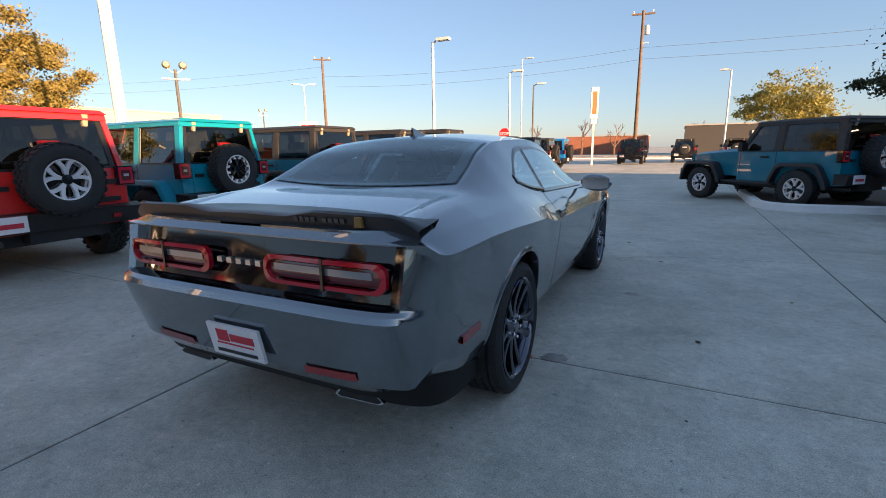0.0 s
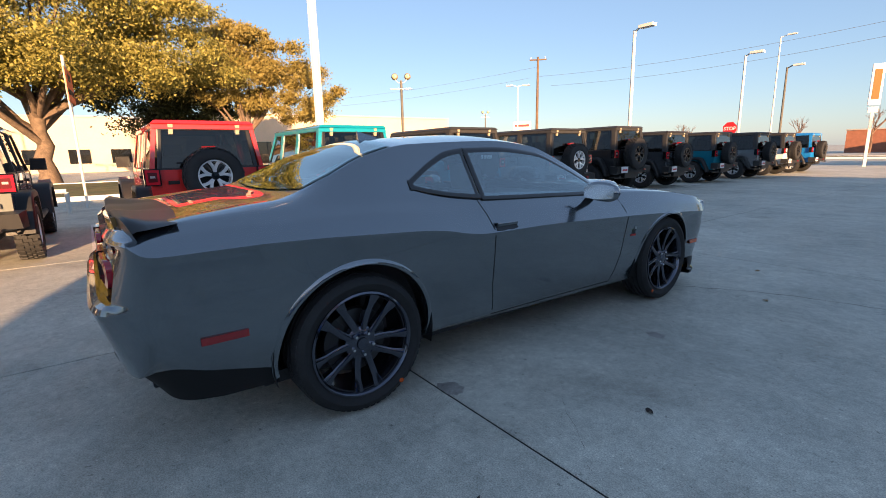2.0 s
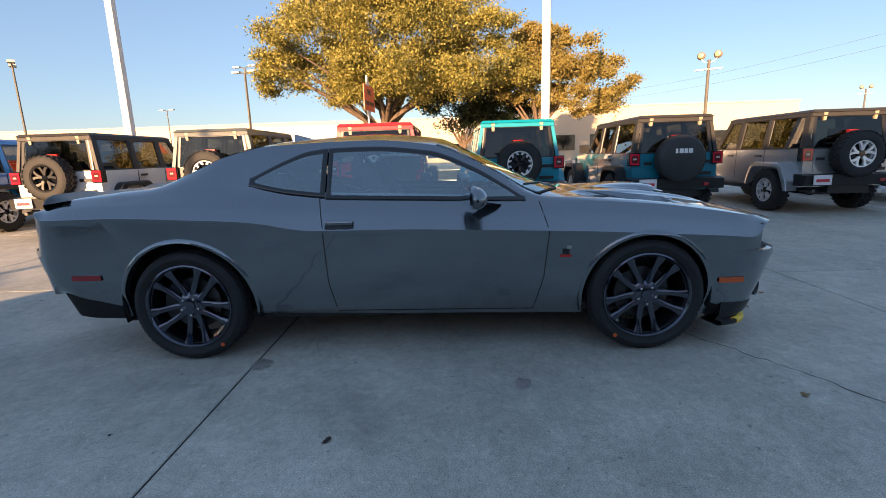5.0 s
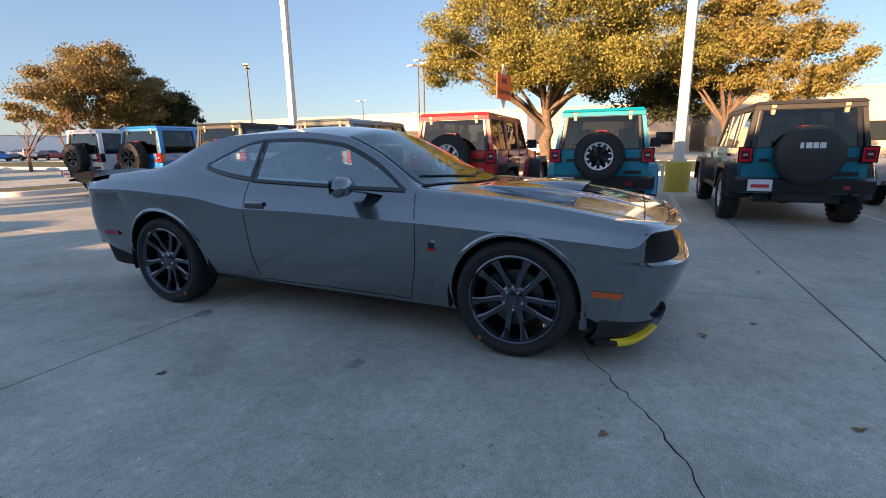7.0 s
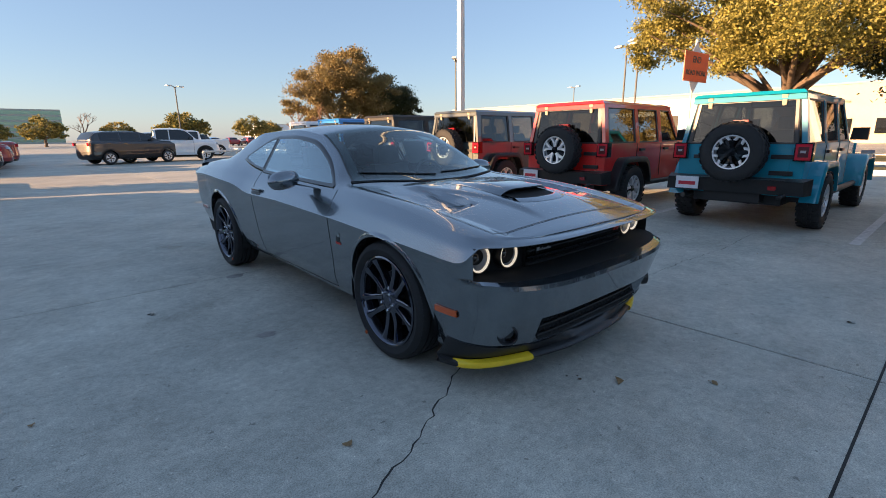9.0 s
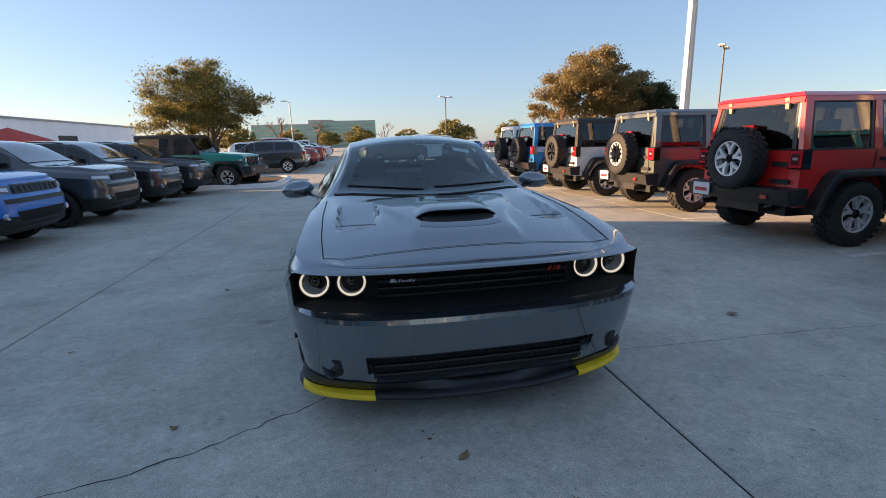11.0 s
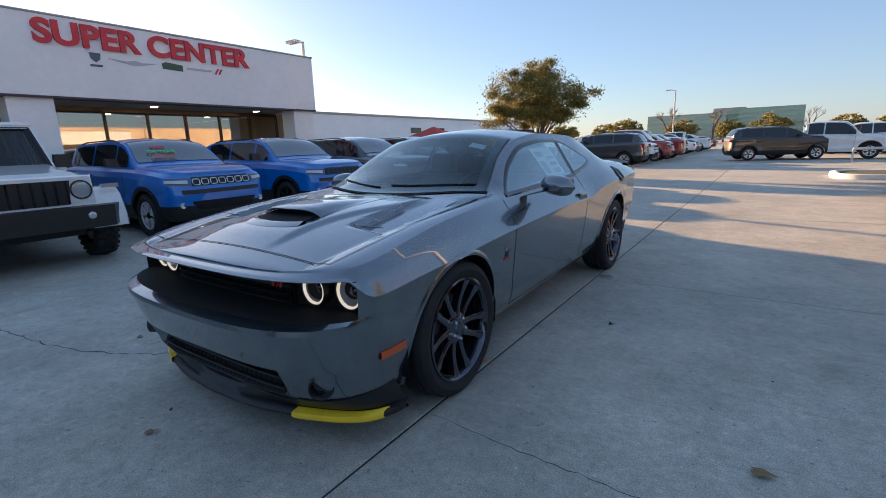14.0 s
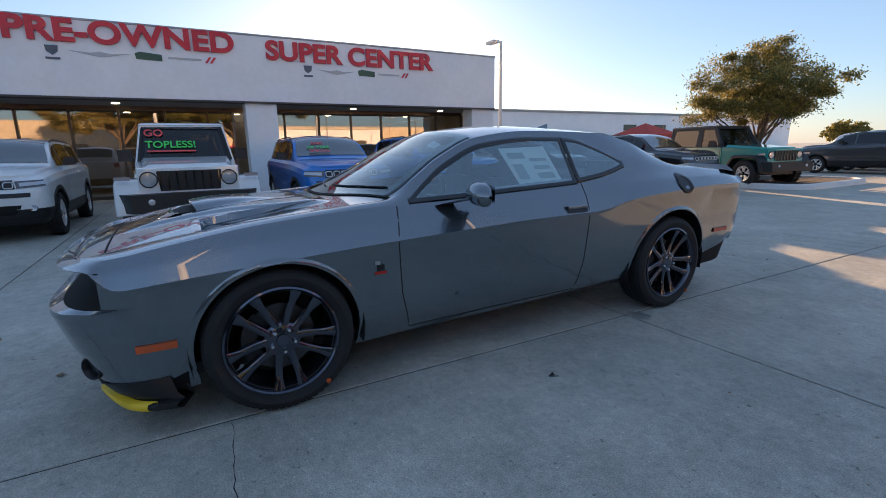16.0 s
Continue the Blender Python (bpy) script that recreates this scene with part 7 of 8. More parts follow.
make_tree("oak", 5.9, -15.4, 1.55, .11, [(0, 0, 3.1, 2.0, 2.0, 1.2), (.9, .6, 2.7, 1.3, 1.3, .8), (-.9, -.4, 2.8, 1.3, 1.3, .8), (0, 0, 3.95, 1.3, 1.3, .65), (.3, -1.0, 2.5, 1.2, 1.2, .7)], 60000, .036, M_LEAF_GREEN, "round young oak on a kerbed island", 6, shell=.3)
make_tree("oak", -20.5, -36.5, 3.6, .42, [(0, 0, 5.6, 3.6, 3.6, 2.7), (2.4, -1.2, 4.7, 2.6, 2.6, 2.0), (-2.4, 1.2, 5.2, 2.6, 2.6, 2.1), (0, 1, 7.6, 2.6, 2.6, 1.4)], 75000, .088, M_LEAF_BROWN, "oak with orange-brown leaves", 7, shell=.35)
make_tree("oak", -23.5, -40.5, 3.4, .36, [(-2, 3, 5.0, 2.8, 2.8, 2.2), (-4, 4, 4.2, 2.2, 2.2, 1.8)], 36000, .09, M_LEAF_DARK, "dark green oak behind the orange one", 8, shell=.35)
make_tree("oak", 8.6, 13.2, 1.9, .13, [(0, 0, 3.6, 2.2, 2.2, 1.5), (-1, .6, 3.0, 1.5, 1.5, 1.0), (.9, -.5, 3.2, 1.5, 1.5, 1.0), (-.4, 0, 4.5, 1.6, 1.6, .8)], 34000, .052, M_LEAF_DARK, "dense green oak on the far island", 9, shell=.3)
make_tree("oak", 7.2, 31.5, 2.2, .15, [(0, 0, 4.0, 2.3, 2.3, 1.5), (1, 1, 3.4, 1.5, 1.5, 1.1), (-1.2, 0, 3.4, 1.4, 1.4, 1.0)], 16000, .070, M_LEAF_GOLD, "small yellowing oak at the lot's edge", 10, shell=.25)
for i, (x, y, h, m) in enumerate(((-2, -120, 9, M_LEAF_GREEN), (14, -112, 8, M_LEAF_ORANGE), (-14, -118, 8, M_LEAF_ORANGE), (24, -105, 9, M_LEAF_GREEN), (-30, -125, 9, M_LEAF_GREEN), (36, -100, 8, M_LEAF_GREEN), (-44, -112, 8, M_LEAF_ORANGE), (30, -112, 8, M_LEAF_GREEN), (6, -128, 8, M_LEAF_GREEN), (-17.5, -80, 8.4, M_LEAF_GREEN), (-64, -92, 7, M_LEAF_GREEN), (-37, -104, 9.5, M_LEAF_GREEN), (44, -88, 9, M_LEAF_GREEN), (-78, -60, 6, M_LEAF_GOLD))):
    h *= .66
    make_tree("distant_tree", x, y, h * .3, .3, [(0, 0, h * .6, h * .5, h * .5, h * .34), (h * .3, h * .1, h * .5, h * .36, h * .36, h * .26), (-h * .3, 0, h * .5, h * .36, h * .36, h * .26)], 5000, .20, m, "far tree with rounded crown", 20 + i, shell=.4, twigs=1)
for i, (x, y, h) in enumerate(((-16.5, -33, 6.0), (-14.5, -34, 5.4), (16, -108, 12), (8, -110, 11), (-8, -116, 10), (-8, 78, 8), (-14, 82, 9), (4, 84, 8), (-22, 80, 8), (14, 80, 9), (-48, 70, 8), (-36, 76, 8), (22, 82, 8), (28, 80, 8), (-58, 62, 7))):
    bare_tree(x, y, h, 40 + i)

# ---- poles, lamps, wires ----
tall_pole(-10.34, 3.08, 15.0, .135, "tall white steel light pole on a yellow base")
tall_pole(-9.25, -8.45, 15.0, .135, "tall white steel light pole on a yellow base")
area_lamp(16.4, -12.3, 6.3, 0, arm=.45)
area_lamp(-9.4, 17.4, 6.35, 0, arm=.35)
area_lamp(-9.25, 28.5, 6.4, 0, arm=.35)
area_lamp(-16.5, 54.6, 11.9, 0, arm=.8, col=M_STEELP, label="tall slender street lamp")
area_lamp(-10.5, 38.8, 6.8, 0, arm=.5, col=M_POLED, label="dark street lamp by the road")
area_lamp(5.0, 45.0, 7.6, 180, arm=.3)
area_lamp(-24.3, -24.7, 7.0, 40, heads=2, arm=.5, r=.07, col=M_POLED, label="dark pole with two flat lamp heads")
area_lamp(-39.9, -17.7, 9.3, 70, heads=2, arm=.7, r=.09, col=M_POLED, label="dark pole with two flat lamp heads")
area_lamp(-23.4, -37.5, 6.2, 40, heads=2, arm=.5, r=.07, col=M_STEELP, label="steel pole with two flat lamp heads")
area_lamp(-55.0, -34.0, 7.4, 70, heads=2, arm=.6, r=.07, col=M_POLED, label="dark pole with two flat lamp heads")
area_lamp(-31.0, -14.1, 7.3, 70, heads=2, arm=.5, r=.07, col=M_POLED, label="dark pole with two flat lamp heads")
area_lamp(8.0, -62.0, 7.0, 0, heads=1, arm=.5, r=.09)
area_lamp(-12.0, -58.0, 7.0, 30, heads=2, arm=.6, r=.08, col=M_POLED, label="dark pole with two flat lamp heads")


def flood_pole(x, y, h, az):
    p = empty("floodlight_pole", pose(x, y, 0, 0, 0, az), label="slim steel pole with two round floodlights", category="floodlight")
    bm = bm_new()
    lathe(bm, [(.11, 0), (.09, h), (0, h)], 8, (0, 0, 0), 'z')
    part("pole", bm, M_POLED, p)
    bm = bm_new()
    box(bm, -.8, .8, -.08, .08, h - .62, h - .54)
    part("cross_arm", bm, M_STEELP, p)
    for s in (-1, 1):
        bm = bm_new()
        tube(bm, [(0, 0, h - .2), (s * .28, 0, h - .1), (s * .45, 0, h + .1)], .03, 6)
        part("bracket", bm, M_STEELP, p)
        bm = bm_new()
        lathe(bm, [(0, -.22), (.16, -.18), (.24, .02), (.25, .10), (0, .10)], 16, (s * .47, 0, h + .28), 'y')
        part("floodlight", bm, mat("floodlight_tan", (.42, .34, .22), .5, .3), p, smooth=50)
    return p


flood_pole(-27.8, 16.9, 6.6, 55)
flood_pole(-62, 56, 8.0, 50)


def utility_pole(x, y, h, az, gear=True, label="brown timber utility pole with a cross arm"):
    p = empty("utility_pole", pose(x, y, 0, 0, 0, az), label=label, category="utility pole")
    bm = bm_new()
    lathe(bm, [(.17, 0), (.11, h), (0, h)], 10, (0, 0, 0), 'z')
    part("post", bm, M_WOODP, p, smooth=40)
    bm = bm_new()
    box(bm, -.9, .9, -.06, .06, h - .35, h - .22)
    part("cross_arm", bm, M_WOODP, p)
    for s in (-.75, 0, .75):
        bm = bm_new()
        lathe(bm, [(.03, -.22), (.05, -.1), (.03, .0), (0, .02)], 8, (s, 0, h), 'z')
        part("insulator", bm, M_STEELP, p)
    if gear:
        bm = bm_new()
        lathe(bm, [(0, 0), (.2, 0), (.2, .7), (0, .74)], 14, (.38, 0, h - 1.9), 'z')
        part("transformer", bm, M_STEELP, p, "grey can transformer")
        bm = bm_new()
        tube(bm, [(0, 0, h - 2.6), (.4, 0, h - 2.5), (.6, 0, h - 2.6)], .03, 6)
        part("lamp_arm", bm, M_STEELP, p)
    return p


utility_pole(-2.0, 41.0, 12.3, 10)
utility_pole(-33.5, 38.0, 11.2, 40, False)
area_lamp(-34.5, 36.0, 8.2, 45, heads=2, arm=.7, r=.09)


def wire(a, b, sag):
    bm = bm_new()
    A, Bv = Vector(a), Vector(b)
    tube(bm, [A.lerp(Bv, t) - Vector((0, 0, sag * 4 * t * (1 - t))) for t in np.linspace(0, 1, 15)], .010, 4)
    o = part("overhead_wire", bm, M_POLED)
    return tagged(o, "thin dark overhead wire between poles", "wire")


for k in (0, 1):
    wire((-33.5 + k, 38 + k, 9.2 - k), (-2 + .3 * k, 41, 9.4 - .9 * k), .6)
    wire((-2 + .3 * k, 41, 9.4 - .9 * k), (60, 44, 11.0 - 1.2 * k), .8)
    wire((-33.5 - k, 38, 10.2 - k), (-90, 20, 11 - k), 1.2)

# ---- signs ----
def make_stop_sign():
    p = empty("stop_sign", pose(-8.9, 26.5, 0), label="red octagonal stop sign on a steel post", category="sign")
    bm = bm_new()
    tube(bm, [(0, .04, 0), (0, .04, 2.5)], .03, 6)
    part("post", bm, M_STEELP, p)
    bm = bm_new()
    prism(bm, [(.38 * math.cos(radians(22.5 + 45 * k)), 2.28 + .38 * math.sin(radians(22.5 + 45 * k))) for k in range(8)], -.01, .008, 'y')
    b = part("board", bm, mat("stop_red", (.45, .015, .02), .45), p)
    words("lettering", "STOP", .26, .004, Matrix.Translation((0, -.016, 2.28)) @ pose(0, 0, 0, 90, 0, 0), M_WHITE, b, "white letters STOP")


def make_work_sign():
    p = empty("road_work_sign", pose(-13.72, -2.57, 0, 0, 0, 175.5), label="orange road work sign on a post behind the parked row", category="sign")
    bm = bm_new()
    tube(bm, [(0, .06, 0), (0, .06, 4.1)], .035, 6)
    part("post", bm, M_STEELP, p)
    bm = bm_new()
    box(bm, -.75, .75, -.012, .012, 2.87, 3.73)
    bevel(bm, .005, 1)
    b = part("board", bm, mat("work_orange", (.95, .11, .01), .45, var=.06), p, "orange board")
    for t, z in (("END", 3.50), ("ROAD WORK", 3.12)):
        words("lettering", t, .26 if t == "END" else .20, .003, Matrix.Translation((0, -.017, z)) @ pose(0, 0, 0, 90, 0, 0), M_SATBLK, b, "black letters " + t)
    bm = bm_new()
    prism(bm, [(0, 4.05), (.62, 3.30), (0, 2.52), (-.62, 3.30)], .022, .040, 'y')
    part("sign_back", bm, mat("bare_aluminium", (.55, .56, .58), .45, .6, var=.05), p, "bare metal diamond plate behind the board")


def make_pylon_sign():
    p = empty("pylon_sign", pose(-4.3, 33.2, 0, 0, 0, 20), label="narrow white pylon sign on a grey post", category="sign")
    bm = bm_new()
    box(bm, -.07, .07, -.07, .07, 0, 3.0)
    part("post", bm, M_STEELP, p)
    bm = bm_new()
    box(bm, -.26, .26, -.12, .12, 3.4, 5.6)
    bevel(bm, .02, 1)
    b = part("board", bm, M_WHITE, p)
    bm = bm_new()
    box(bm, -.16, .16, -.13, -.118, 3.7, 5.3)
    part("logo_bar", bm, M_BADGEY, b)
    bm = bm_new()
    box(bm, -.22, .22, -.1, .1, 3.0, 3.3)
    part("lower_board", bm, M_WHITE, p)


def make_board_sign():
    p = empty("road_sign_board", pose(-40.5, 43.0, 0, 0, 0, 40), label="white roadside board with red and green bands", category="sign")
    bm = bm_new()
    for s in (-1, 1):
        box(bm, s * .9 - .08, s * .9 + .08, -.08, .08, 0, 2.6)
    part("post", bm, M_STEELP, p)
    bm = bm_new()
    box(bm, -1.1, 1.1, -.12, .12, 2.4, 5.0)
    b = part("board", bm, M_WHITE, p)
    for z, m in ((4.5, P_RED), (3.9, M_STEELP), (3.3, P_RED), (2.8, M_STEELP)):
        bm = bm_new()
        box(bm, -.9, .9, -.135, -.118, z - .15, z + .15)
        part("band", bm, m, b)


make_stop_sign()
make_work_sign()
make_pylon_sign()
make_board_sign()

# ---- far buildings ----
def shed(name, x0, x1, y0, y1, h, m, label, doors=(), windows=()):
    b = empty(name, label=label, category="building")
    bm = bm_new()
    box(bm, x0, x1, y0, y1, -.02, h)
    part("wall", bm, m, b)
    bm = bm_new()
    box(bm, x0 - .1, x1 + .1, y0 - .1, y1 + .1, h + .003, h + .18)
    part("roof_edge", bm, mat("roof_trim", (.40, .38, .36), .7), b)
    for (xa, xb, ya, yb, za, zb) in doors:
        bm = bm_new()
        box(bm, xa, xb, ya, yb, za, zb)
        part("door", bm, mat("shaded_opening", (.05, .048, .045), .7), b)
    for (xa, xb, ya, yb, za, zb) in windows:
        bm = bm_new()
        box(bm, xa, xb, ya, yb, za, zb)
        part("window", bm, M_DARKGLASS, b)
    return b


shed("warehouse", 26, 60, -60, -8, 3.95, M_WALL, "long low white warehouse wall behind the lot", windows=[(25.96, 26.1, -34 - 4 * k, -32.4 - 4 * k, 2.6, 3.1) for k in range(2)], doors=[(25.95, 26.1, -47, -44, 0, 2.8)])
shed("depot", -88, -46, -134, -118, 4.4, M_WALL, "low white depot wall beyond the far lot")
shed("retail_block", -110, -66, -70, 8, 6.2, M_BEIGE, "long beige retail building with a flat roof", doors=[(-66.1, -65.9, -30, -24, 0, 4.0), (-66.1, -65.9, -20, -15, 0, 4.0)], windows=[(-66.1, -65.9, -8 + 4 * k, -6 + 4 * k, 1, 2.6) for k in range(4)])
shed("retail_wing", -66, -60, -34, -12, 5.4, M_WALL, "white entrance wing of the retail building", doors=[(-60.1, -59.9, -31, -22, 0, 3.4), (-60.1, -59.9, -19, -15, 0, 3.0)])
shed("beige_hall", -100, -60, 10, 46, 6.6, M_BEIGE, "beige hall seen behind the oaks", windows=[(-60.1, -59.9, 14 + 5 * k, 17 + 5 * k, 1.2, 3.2) for k in range(5)])
shed("dark_shop", 2, 34, 76, 92, 4.2, mat("charcoal_cladding", (.06, .058, .055), .7, var=.1), "dark low shop building across the road", windows=[(14 + 4 * k, 16.5 + 4 * k, 75.9, 76.1, .6, 2.4) for k in range(4)])
for k, w in enumerate((.55, .5, .5, .5, .55)):
    bm = bm_new()
    box(bm, 10.4 + .75 * k, 10.4 + .75 * k + w, 75.88, 75.98, 2.6, 3.3)
    tagged(part("shop_sign_mark", bm, M_WHITE), "white plain mark on the dark shop front", "sign")
shed("brick_house", -18, -4, 88, 98, 3.2, mat("brick_red", (.30, .12, .07), .85, var=.15, scale=2), "low red brick house across the road")
for xa, xb, ya, yb, h in ((-12, 10, -250, -232, 12.5), (14, 44, -250, -226, 11.0), (8, 20, -262, -240, 13.4)):
    b = empty("office_block", label="distant green glass office block", category="building")
    bm = bm_new()
    box(bm, xa, xb, ya, yb, 0, h)
    part("wall", bm, mat("office_stone", (.42, .42, .36), .6), b)
    for k in range(int(h / 2)):
        bm = bm_new()
        box(bm, xa - .05, xb + .05, ya - .05, yb + .05, .6 + 2 * k, 1.9 + 2 * k)
        part("window_band", bm, mat("office_glass", (.28, .40, .32), .15, .4), b)


def tent():
    t = empty("canopy_tent", pose(19.5, -27, 0), label="red pop-up canopy tent by the warehouse", category="tent")
    bm = bm_new()
    rows = [[(-1.6, -1.6, 2.0), (1.6, -1.6, 2.0)], [(-.05, -.05, 2.75), (.05, -.05, 2.75)], [(-.05, .05, 2.75), (.05, .05, 2.75)], [(-1.6, 1.6, 2.0), (1.6, 1.6, 2.0)]]
    lo = [bm.verts.new(p) for p in ((-1.6, -1.6, 2.0), (1.6, -1.6, 2.0), (1.6, 1.6, 2.0), (-1.6, 1.6, 2.0))]
    lo2 = [bm.verts.new((v.co.x, v.co.y, 1.75)) for v in lo]
    top = bm.verts.new((0, 0, 2.8))
    for i in range(4):
        bm.faces.new((lo[i], lo[(i + 1) % 4], top))
        bm.faces.new((lo2[i], lo2[(i + 1) % 4], lo[(i + 1) % 4], lo[i]))
    part("canopy", bm, mat("red_canvas", (.50, .06, .04), .8), t)
    for sx in (-1.55, 1.55):
        for sy in (-1.55, 1.55):
            bm = bm_new()
            tube(bm, [(sx, sy, 0), (sx, sy, 1.9)], .025, 6)
            part("leg", bm, M_STEELP, t)


tent()

# ---- islands with painted kerbs ----
def island(name, x0, x1, y0, y1, top, label, r=.8):
    e = empty(name, label=label, category="island", kind="structure")

    def outline(d, z):
        P = []
        for cx, cy, a in ((x1 - r, y1 - r, 0), (x0 + r, y1 - r, 90), (x0 + r, y0 + r, 180), (x1 - r, y0 + r, 270)):
            P += [(cx + (r - d) * math.cos(radians(a + 15 * k)), cy + (r - d) * math.sin(radians(a + 15 * k)), z) for k in range(7)]
        return P
    bm = bm_new()
    grid(bm, [outline(-.02, -.01), outline(0, .13), outline(.03, .15), outline(.15, .15), outline(.16, .08)], close=True)
    part("kerb", bm, M_WHITE, e, "white-painted concrete kerb", smooth=40)
    bm = bm_new()
    bm.faces.new([bm.verts.new(p) for p in outline(.155, .11)])
    part("bed", bm, top, e)
    return e


island("tree_island", 3.1, 9.5, -17.0, -12.6, M_SOIL, "white-kerbed island with mulch under a young oak")
island("tree_island", 3.15, 10.5, 7.6, 12.6, M_SOIL, "white-kerbed island beside the teal vehicle")
island("grass_island", -9.4, -3.8, -16.6, -14.2, M_GRASS, "kerbed island with dry winter grass")
island("verge", -60, 60, 52, 58, M_GRASS, "grass verge along the road")
island("verge", -30, -17, -60, 60, M_GRASS, "grass strip behind the parked row with oaks", r=2)
bm = bm_new()
box(bm, -200, 200, 60, 70, -.013, -.004)
tagged(part("road", bm, M_ASPHALT), "dark asphalt road beyond the lot", "road", kind="structure")


def pipe_rail(x, y, az, n, label):
    p = empty("pipe_barrier", pose(x, y, 0, 0, 0, az), label=label, category="barrier")
    bm = bm_new()
    tube(bm, [(0, 0, .58), (2.2 * n, 0, .58)], .06, 8)
    part("rail", bm, M_STEELP, p, smooth=60)
    for k in range(n + 1):
        bm = bm_new()
        tube(bm, [(2.2 * k, 0, 0), (2.2 * k, 0, .56)], .05, 8)
        part("post", bm, M_STEELP, p, smooth=60)


pipe_rail(-12.2, .6, 90, 1, "low grey pipe barrier by the pole base")
pipe_rail(-5.35, -25.40, -160, 2, "low grey pipe barrier at the lot's edge")
pipe_rail(-12.2, -7.4, 90, 2, "low grey pipe barrier behind the parked row")

# ---- more vehicles further off ----
simple_suv("sport_utility", -2.4, -28.6, 108, P_BLACKC, "black large sport utility vehicle crossing the lot", L=4.9, H=1.78, W=1.95)
simple_suv("pickup_truck", -4.4, -29.4, 82, P_WHITE, "white crew-cab pickup truck", L=5.8, H=1.95, W=2.0, style='pickup', slots=False)
P_RDK = paint("dark_red_paint", (.25, .012, .014))
far_cols = [P_WHITE, P_DGREY, P_RDK, P_SILVER, P_BLACKC, P_WHITE, P_BLUED, P_SILVER]
protos = {}
rr = random.Random(11)


def far_car(x, y, az, ci, style):
    key = (ci, style)
    nm = {"suv": "sport_utility", "sedan": "saloon_car", "pickup": "pickup_truck"}[style]
    words_ = {P_WHITE: "white", P_DGREY: "dark grey", P_RDK: "dark red", P_SILVER: "silver", P_BLACKC: "black", P_BLUED: "royal blue"}[far_cols[ci]]
    if key not in protos:
        protos[key] = simple_suv(nm, x, y, az, far_cols[ci], f"{words_} {style if style != 'suv' else 'utility'} parked in the far lot", L={'suv': 4.6, 'sedan': 4.7, 'pickup': 5.7}[style], H={'suv': 1.68, 'sedan': 1.45, 'pickup': 1.92}[style], style=style, group="cars in the far lot", slots=False, near=False)
    else:
        copy_thing(protos[key], pose(x, y, 0, 0, 0, az))


for k in range(13):
    far_car(5.2 + rr.uniform(-.2, .3), -22.3 - 2.9 * k, 90 if k % 3 else -90, [1, 0, 2, 2, 0, 3, 5, 4, 3, 0, 6, 7, 2][k], ['suv', 'suv', 'pickup', 'pickup', 'suv', 'suv', 'sedan', 'suv', 'sedan', 'pickup', 'suv', 'suv', 'sedan'][k])
for k in range(9):
    far_car(-7.6 + rr.uniform(-.2, .3), -36.5 - 2.9 * k, -90, [0, 4, 3, 1, 7, 2, 5, 6, 0][k], ['pickup', 'suv', 'sedan', 'suv', 'pickup', 'suv', 'sedan', 'suv', 'suv'][k])
for k in range(10):
    far_car(-22.5 - 2.75 * k, -83 + .8 * k + rr.uniform(-.3, .3), 180, [6, 2, 2, 0, 6, 3, 2, 4, 6, 1][k], ['sedan', 'sedan', 'sedan', 'suv', 'sedan', 'suv', 'sedan', 'suv', 'sedan', 'suv'][k])
for k in range(7):
    far_car(-44, -26 + 3.1 * k, 90, [0, 4, 3, 0, 1, 3, 5][k], ['suv', 'sedan', 'sedan', 'suv', 'suv', 'sedan', 'suv'][k])
offroader(-1.8, 37.0, 0, P_BLACKC, P_TOP, M_BLACK, "black off-road vehicle parked across the far aisle", spare='dark')
offroader(1.9, 40.5, 0, P_BLACKC, P_TOP, M_BLACK, "black off-road vehicle parked across the far aisle", spare='dark', cover=M_COVER)
offroader(5.6, 42.5, 0, P_WHITE, P_TOP, M_BLACK, "white off-road vehicle parked across the far aisle", spare='dark', cover=M_COVER)

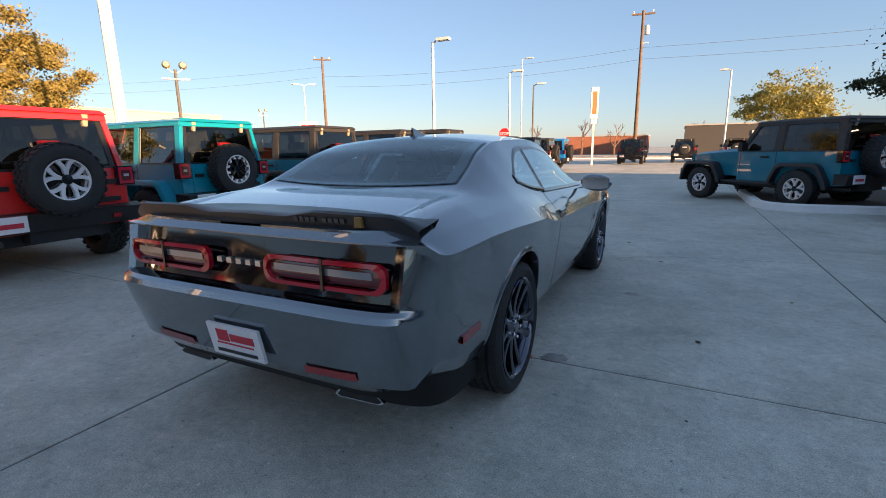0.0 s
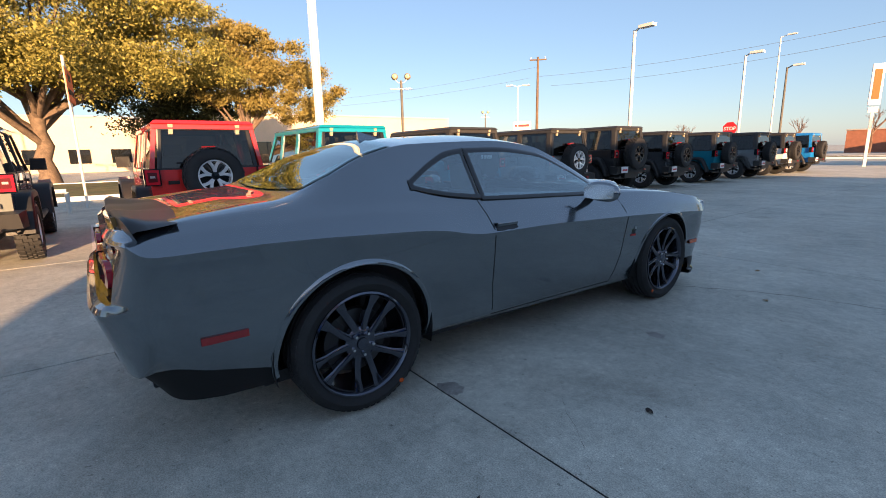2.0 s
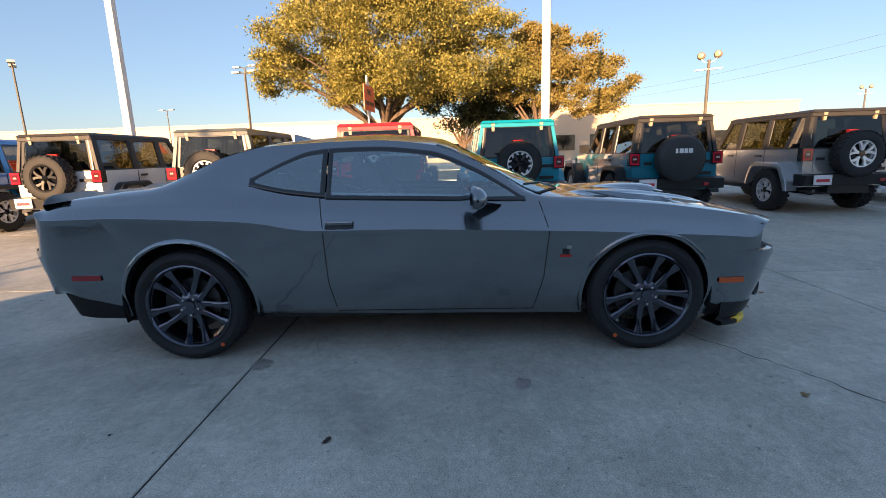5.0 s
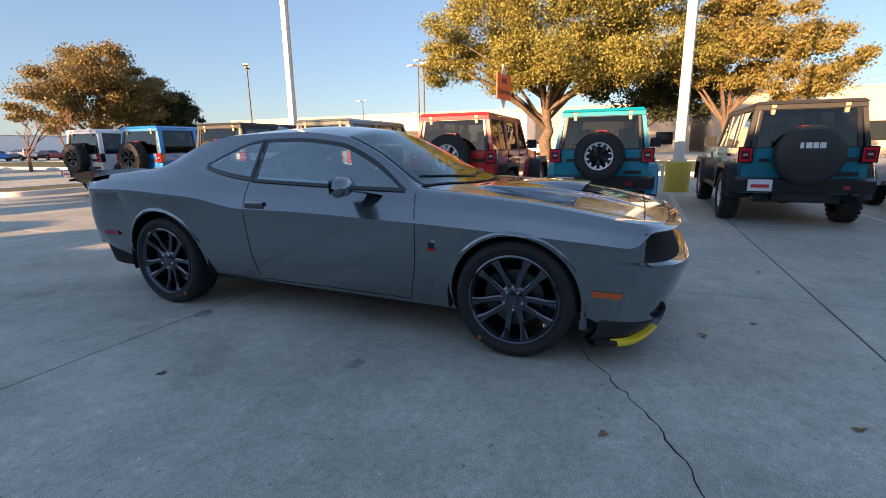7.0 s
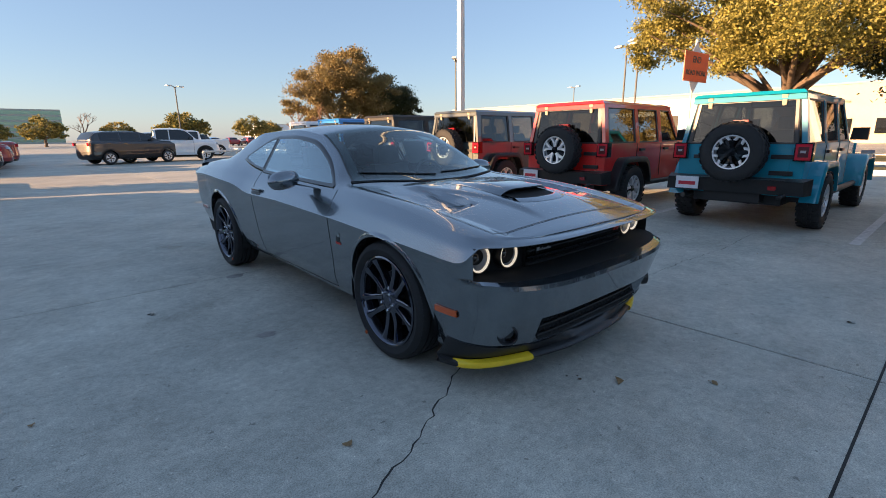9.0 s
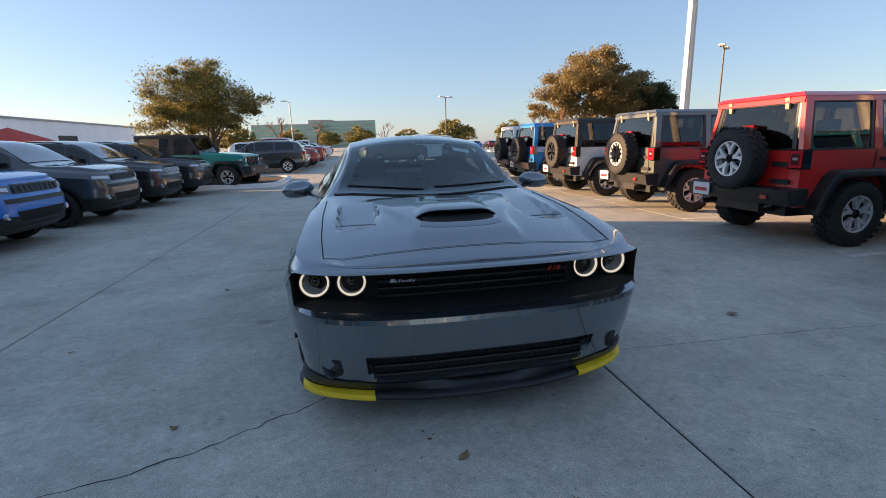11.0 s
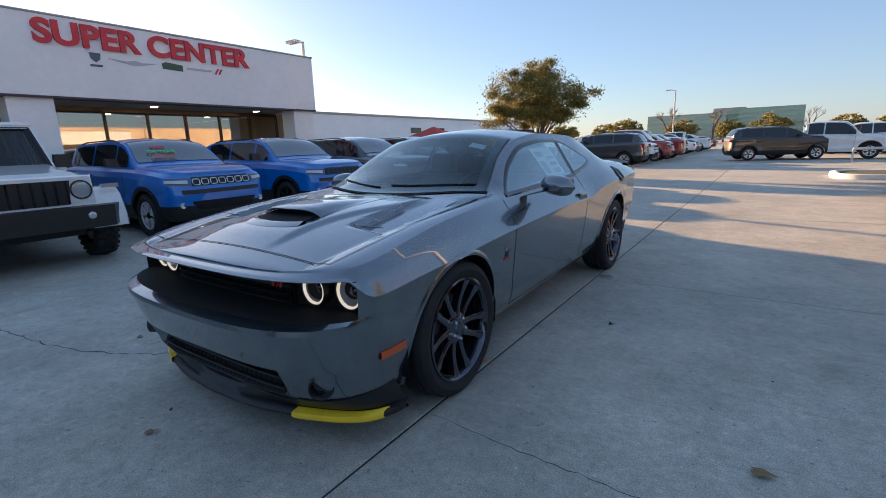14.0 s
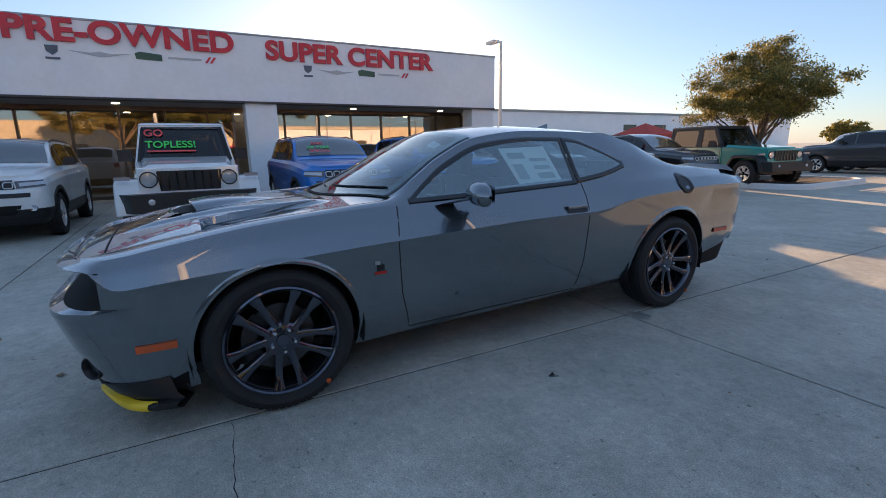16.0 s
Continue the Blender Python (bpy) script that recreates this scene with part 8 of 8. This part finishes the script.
# ---- dry leaves, stains and small litter on the slabs ----
def make_litter():
    rnd = random.Random(8)
    browns = [mat("dry_leaf_brown", (.10, .055, .03), .8, var=.2, scale=40), mat("dark_leaf", (.03, .022, .018), .8), mat("tan_leaf", (.26, .17, .08), .8)]
    spots = [(1.86, -.365, .028), (1.55, 2.05, .03), (1.10, 3.12, .035), (.16, 2.60, .035), (-2.28, 1.42, .05), (-1.35, .10, .03), (2.6, .9, .02), (2.9, -2.2, .03), (-.2, 2.95, .03), (-1.8, 3.3, .03)]
    for k in range(70):
        spots.append((rnd.uniform(-4.5, 5), rnd.uniform(-5, 5.5), rnd.uniform(.006, .016)))
    for x, y, r in spots:
        if abs(x) < .9 and -2.4 < y < 2.3:
            continue
        bm = bm_new()
        n = 9
        c = bm.verts.new((0, 0, r * .35))
        ring = []
        for i in range(n):
            a = math.tau * i / n
            q = r * rnd.uniform(.55, 1.1) * (1.3 if i % 3 == 0 else .8)
            ring.append(bm.verts.new((q * math.cos(a), q * .7 * math.sin(a), r * rnd.uniform(.03, .45))))
        for i in range(n):
            bm.faces.new((c, ring[i], ring[(i + 1) % n]))
        o = part("dry_leaf", bm, rnd.choice(browns), None)
        o.matrix_basis = pose(x, y, .001, 0, 0, rnd.uniform(0, 360))
        tagged(o, "small curled dry leaf on the concrete", "leaf", group="dry leaves on the lot")
    # oil and water stains: thin uneven films with a shape of their own
    M_STAIN = mat("old_oil_stain", (.25, .235, .215), .6, var=.35, scale=6)
    for x, y, r in ((1.02, -1.0, .07), (1.35, .62, .05), (-.95, -1.12, .07)):
        bm = bm_new()
        pts = []
        for i in range(22):
            a = math.tau * i / 22
            q = r * (1 + .35 * noise.noise(Vector((math.cos(a) * 1.5 + x, math.sin(a) * 1.5 + y, 3)))) * rnd.uniform(.85, 1.1)
            pts.append((x + q * 1.3 * math.cos(a), y + q * math.sin(a), .0012))
        bm.faces.new([bm.verts.new(p) for p in pts])
        tagged(part("oil_stain", bm, M_STAIN), "small dark oil stain on the concrete", "stain")


make_litter()
# parking stripes, worn
M_STRIPE = mat("worn_white_line", (.62, .60, .57), .8, var=.25, scale=14)
for _y in (-8.15, -5.45, -2.55, .2, 2.9, 5.8, 8.7, 11.7, 14.9):
    bm = bm_new()
    box(bm, -9.3, -4.9, _y - .05, _y + .05, -.002, .0016)
    tagged(part("parking_line", bm, M_STRIPE), "worn white parking line on concrete", "road marking", kind="structure")
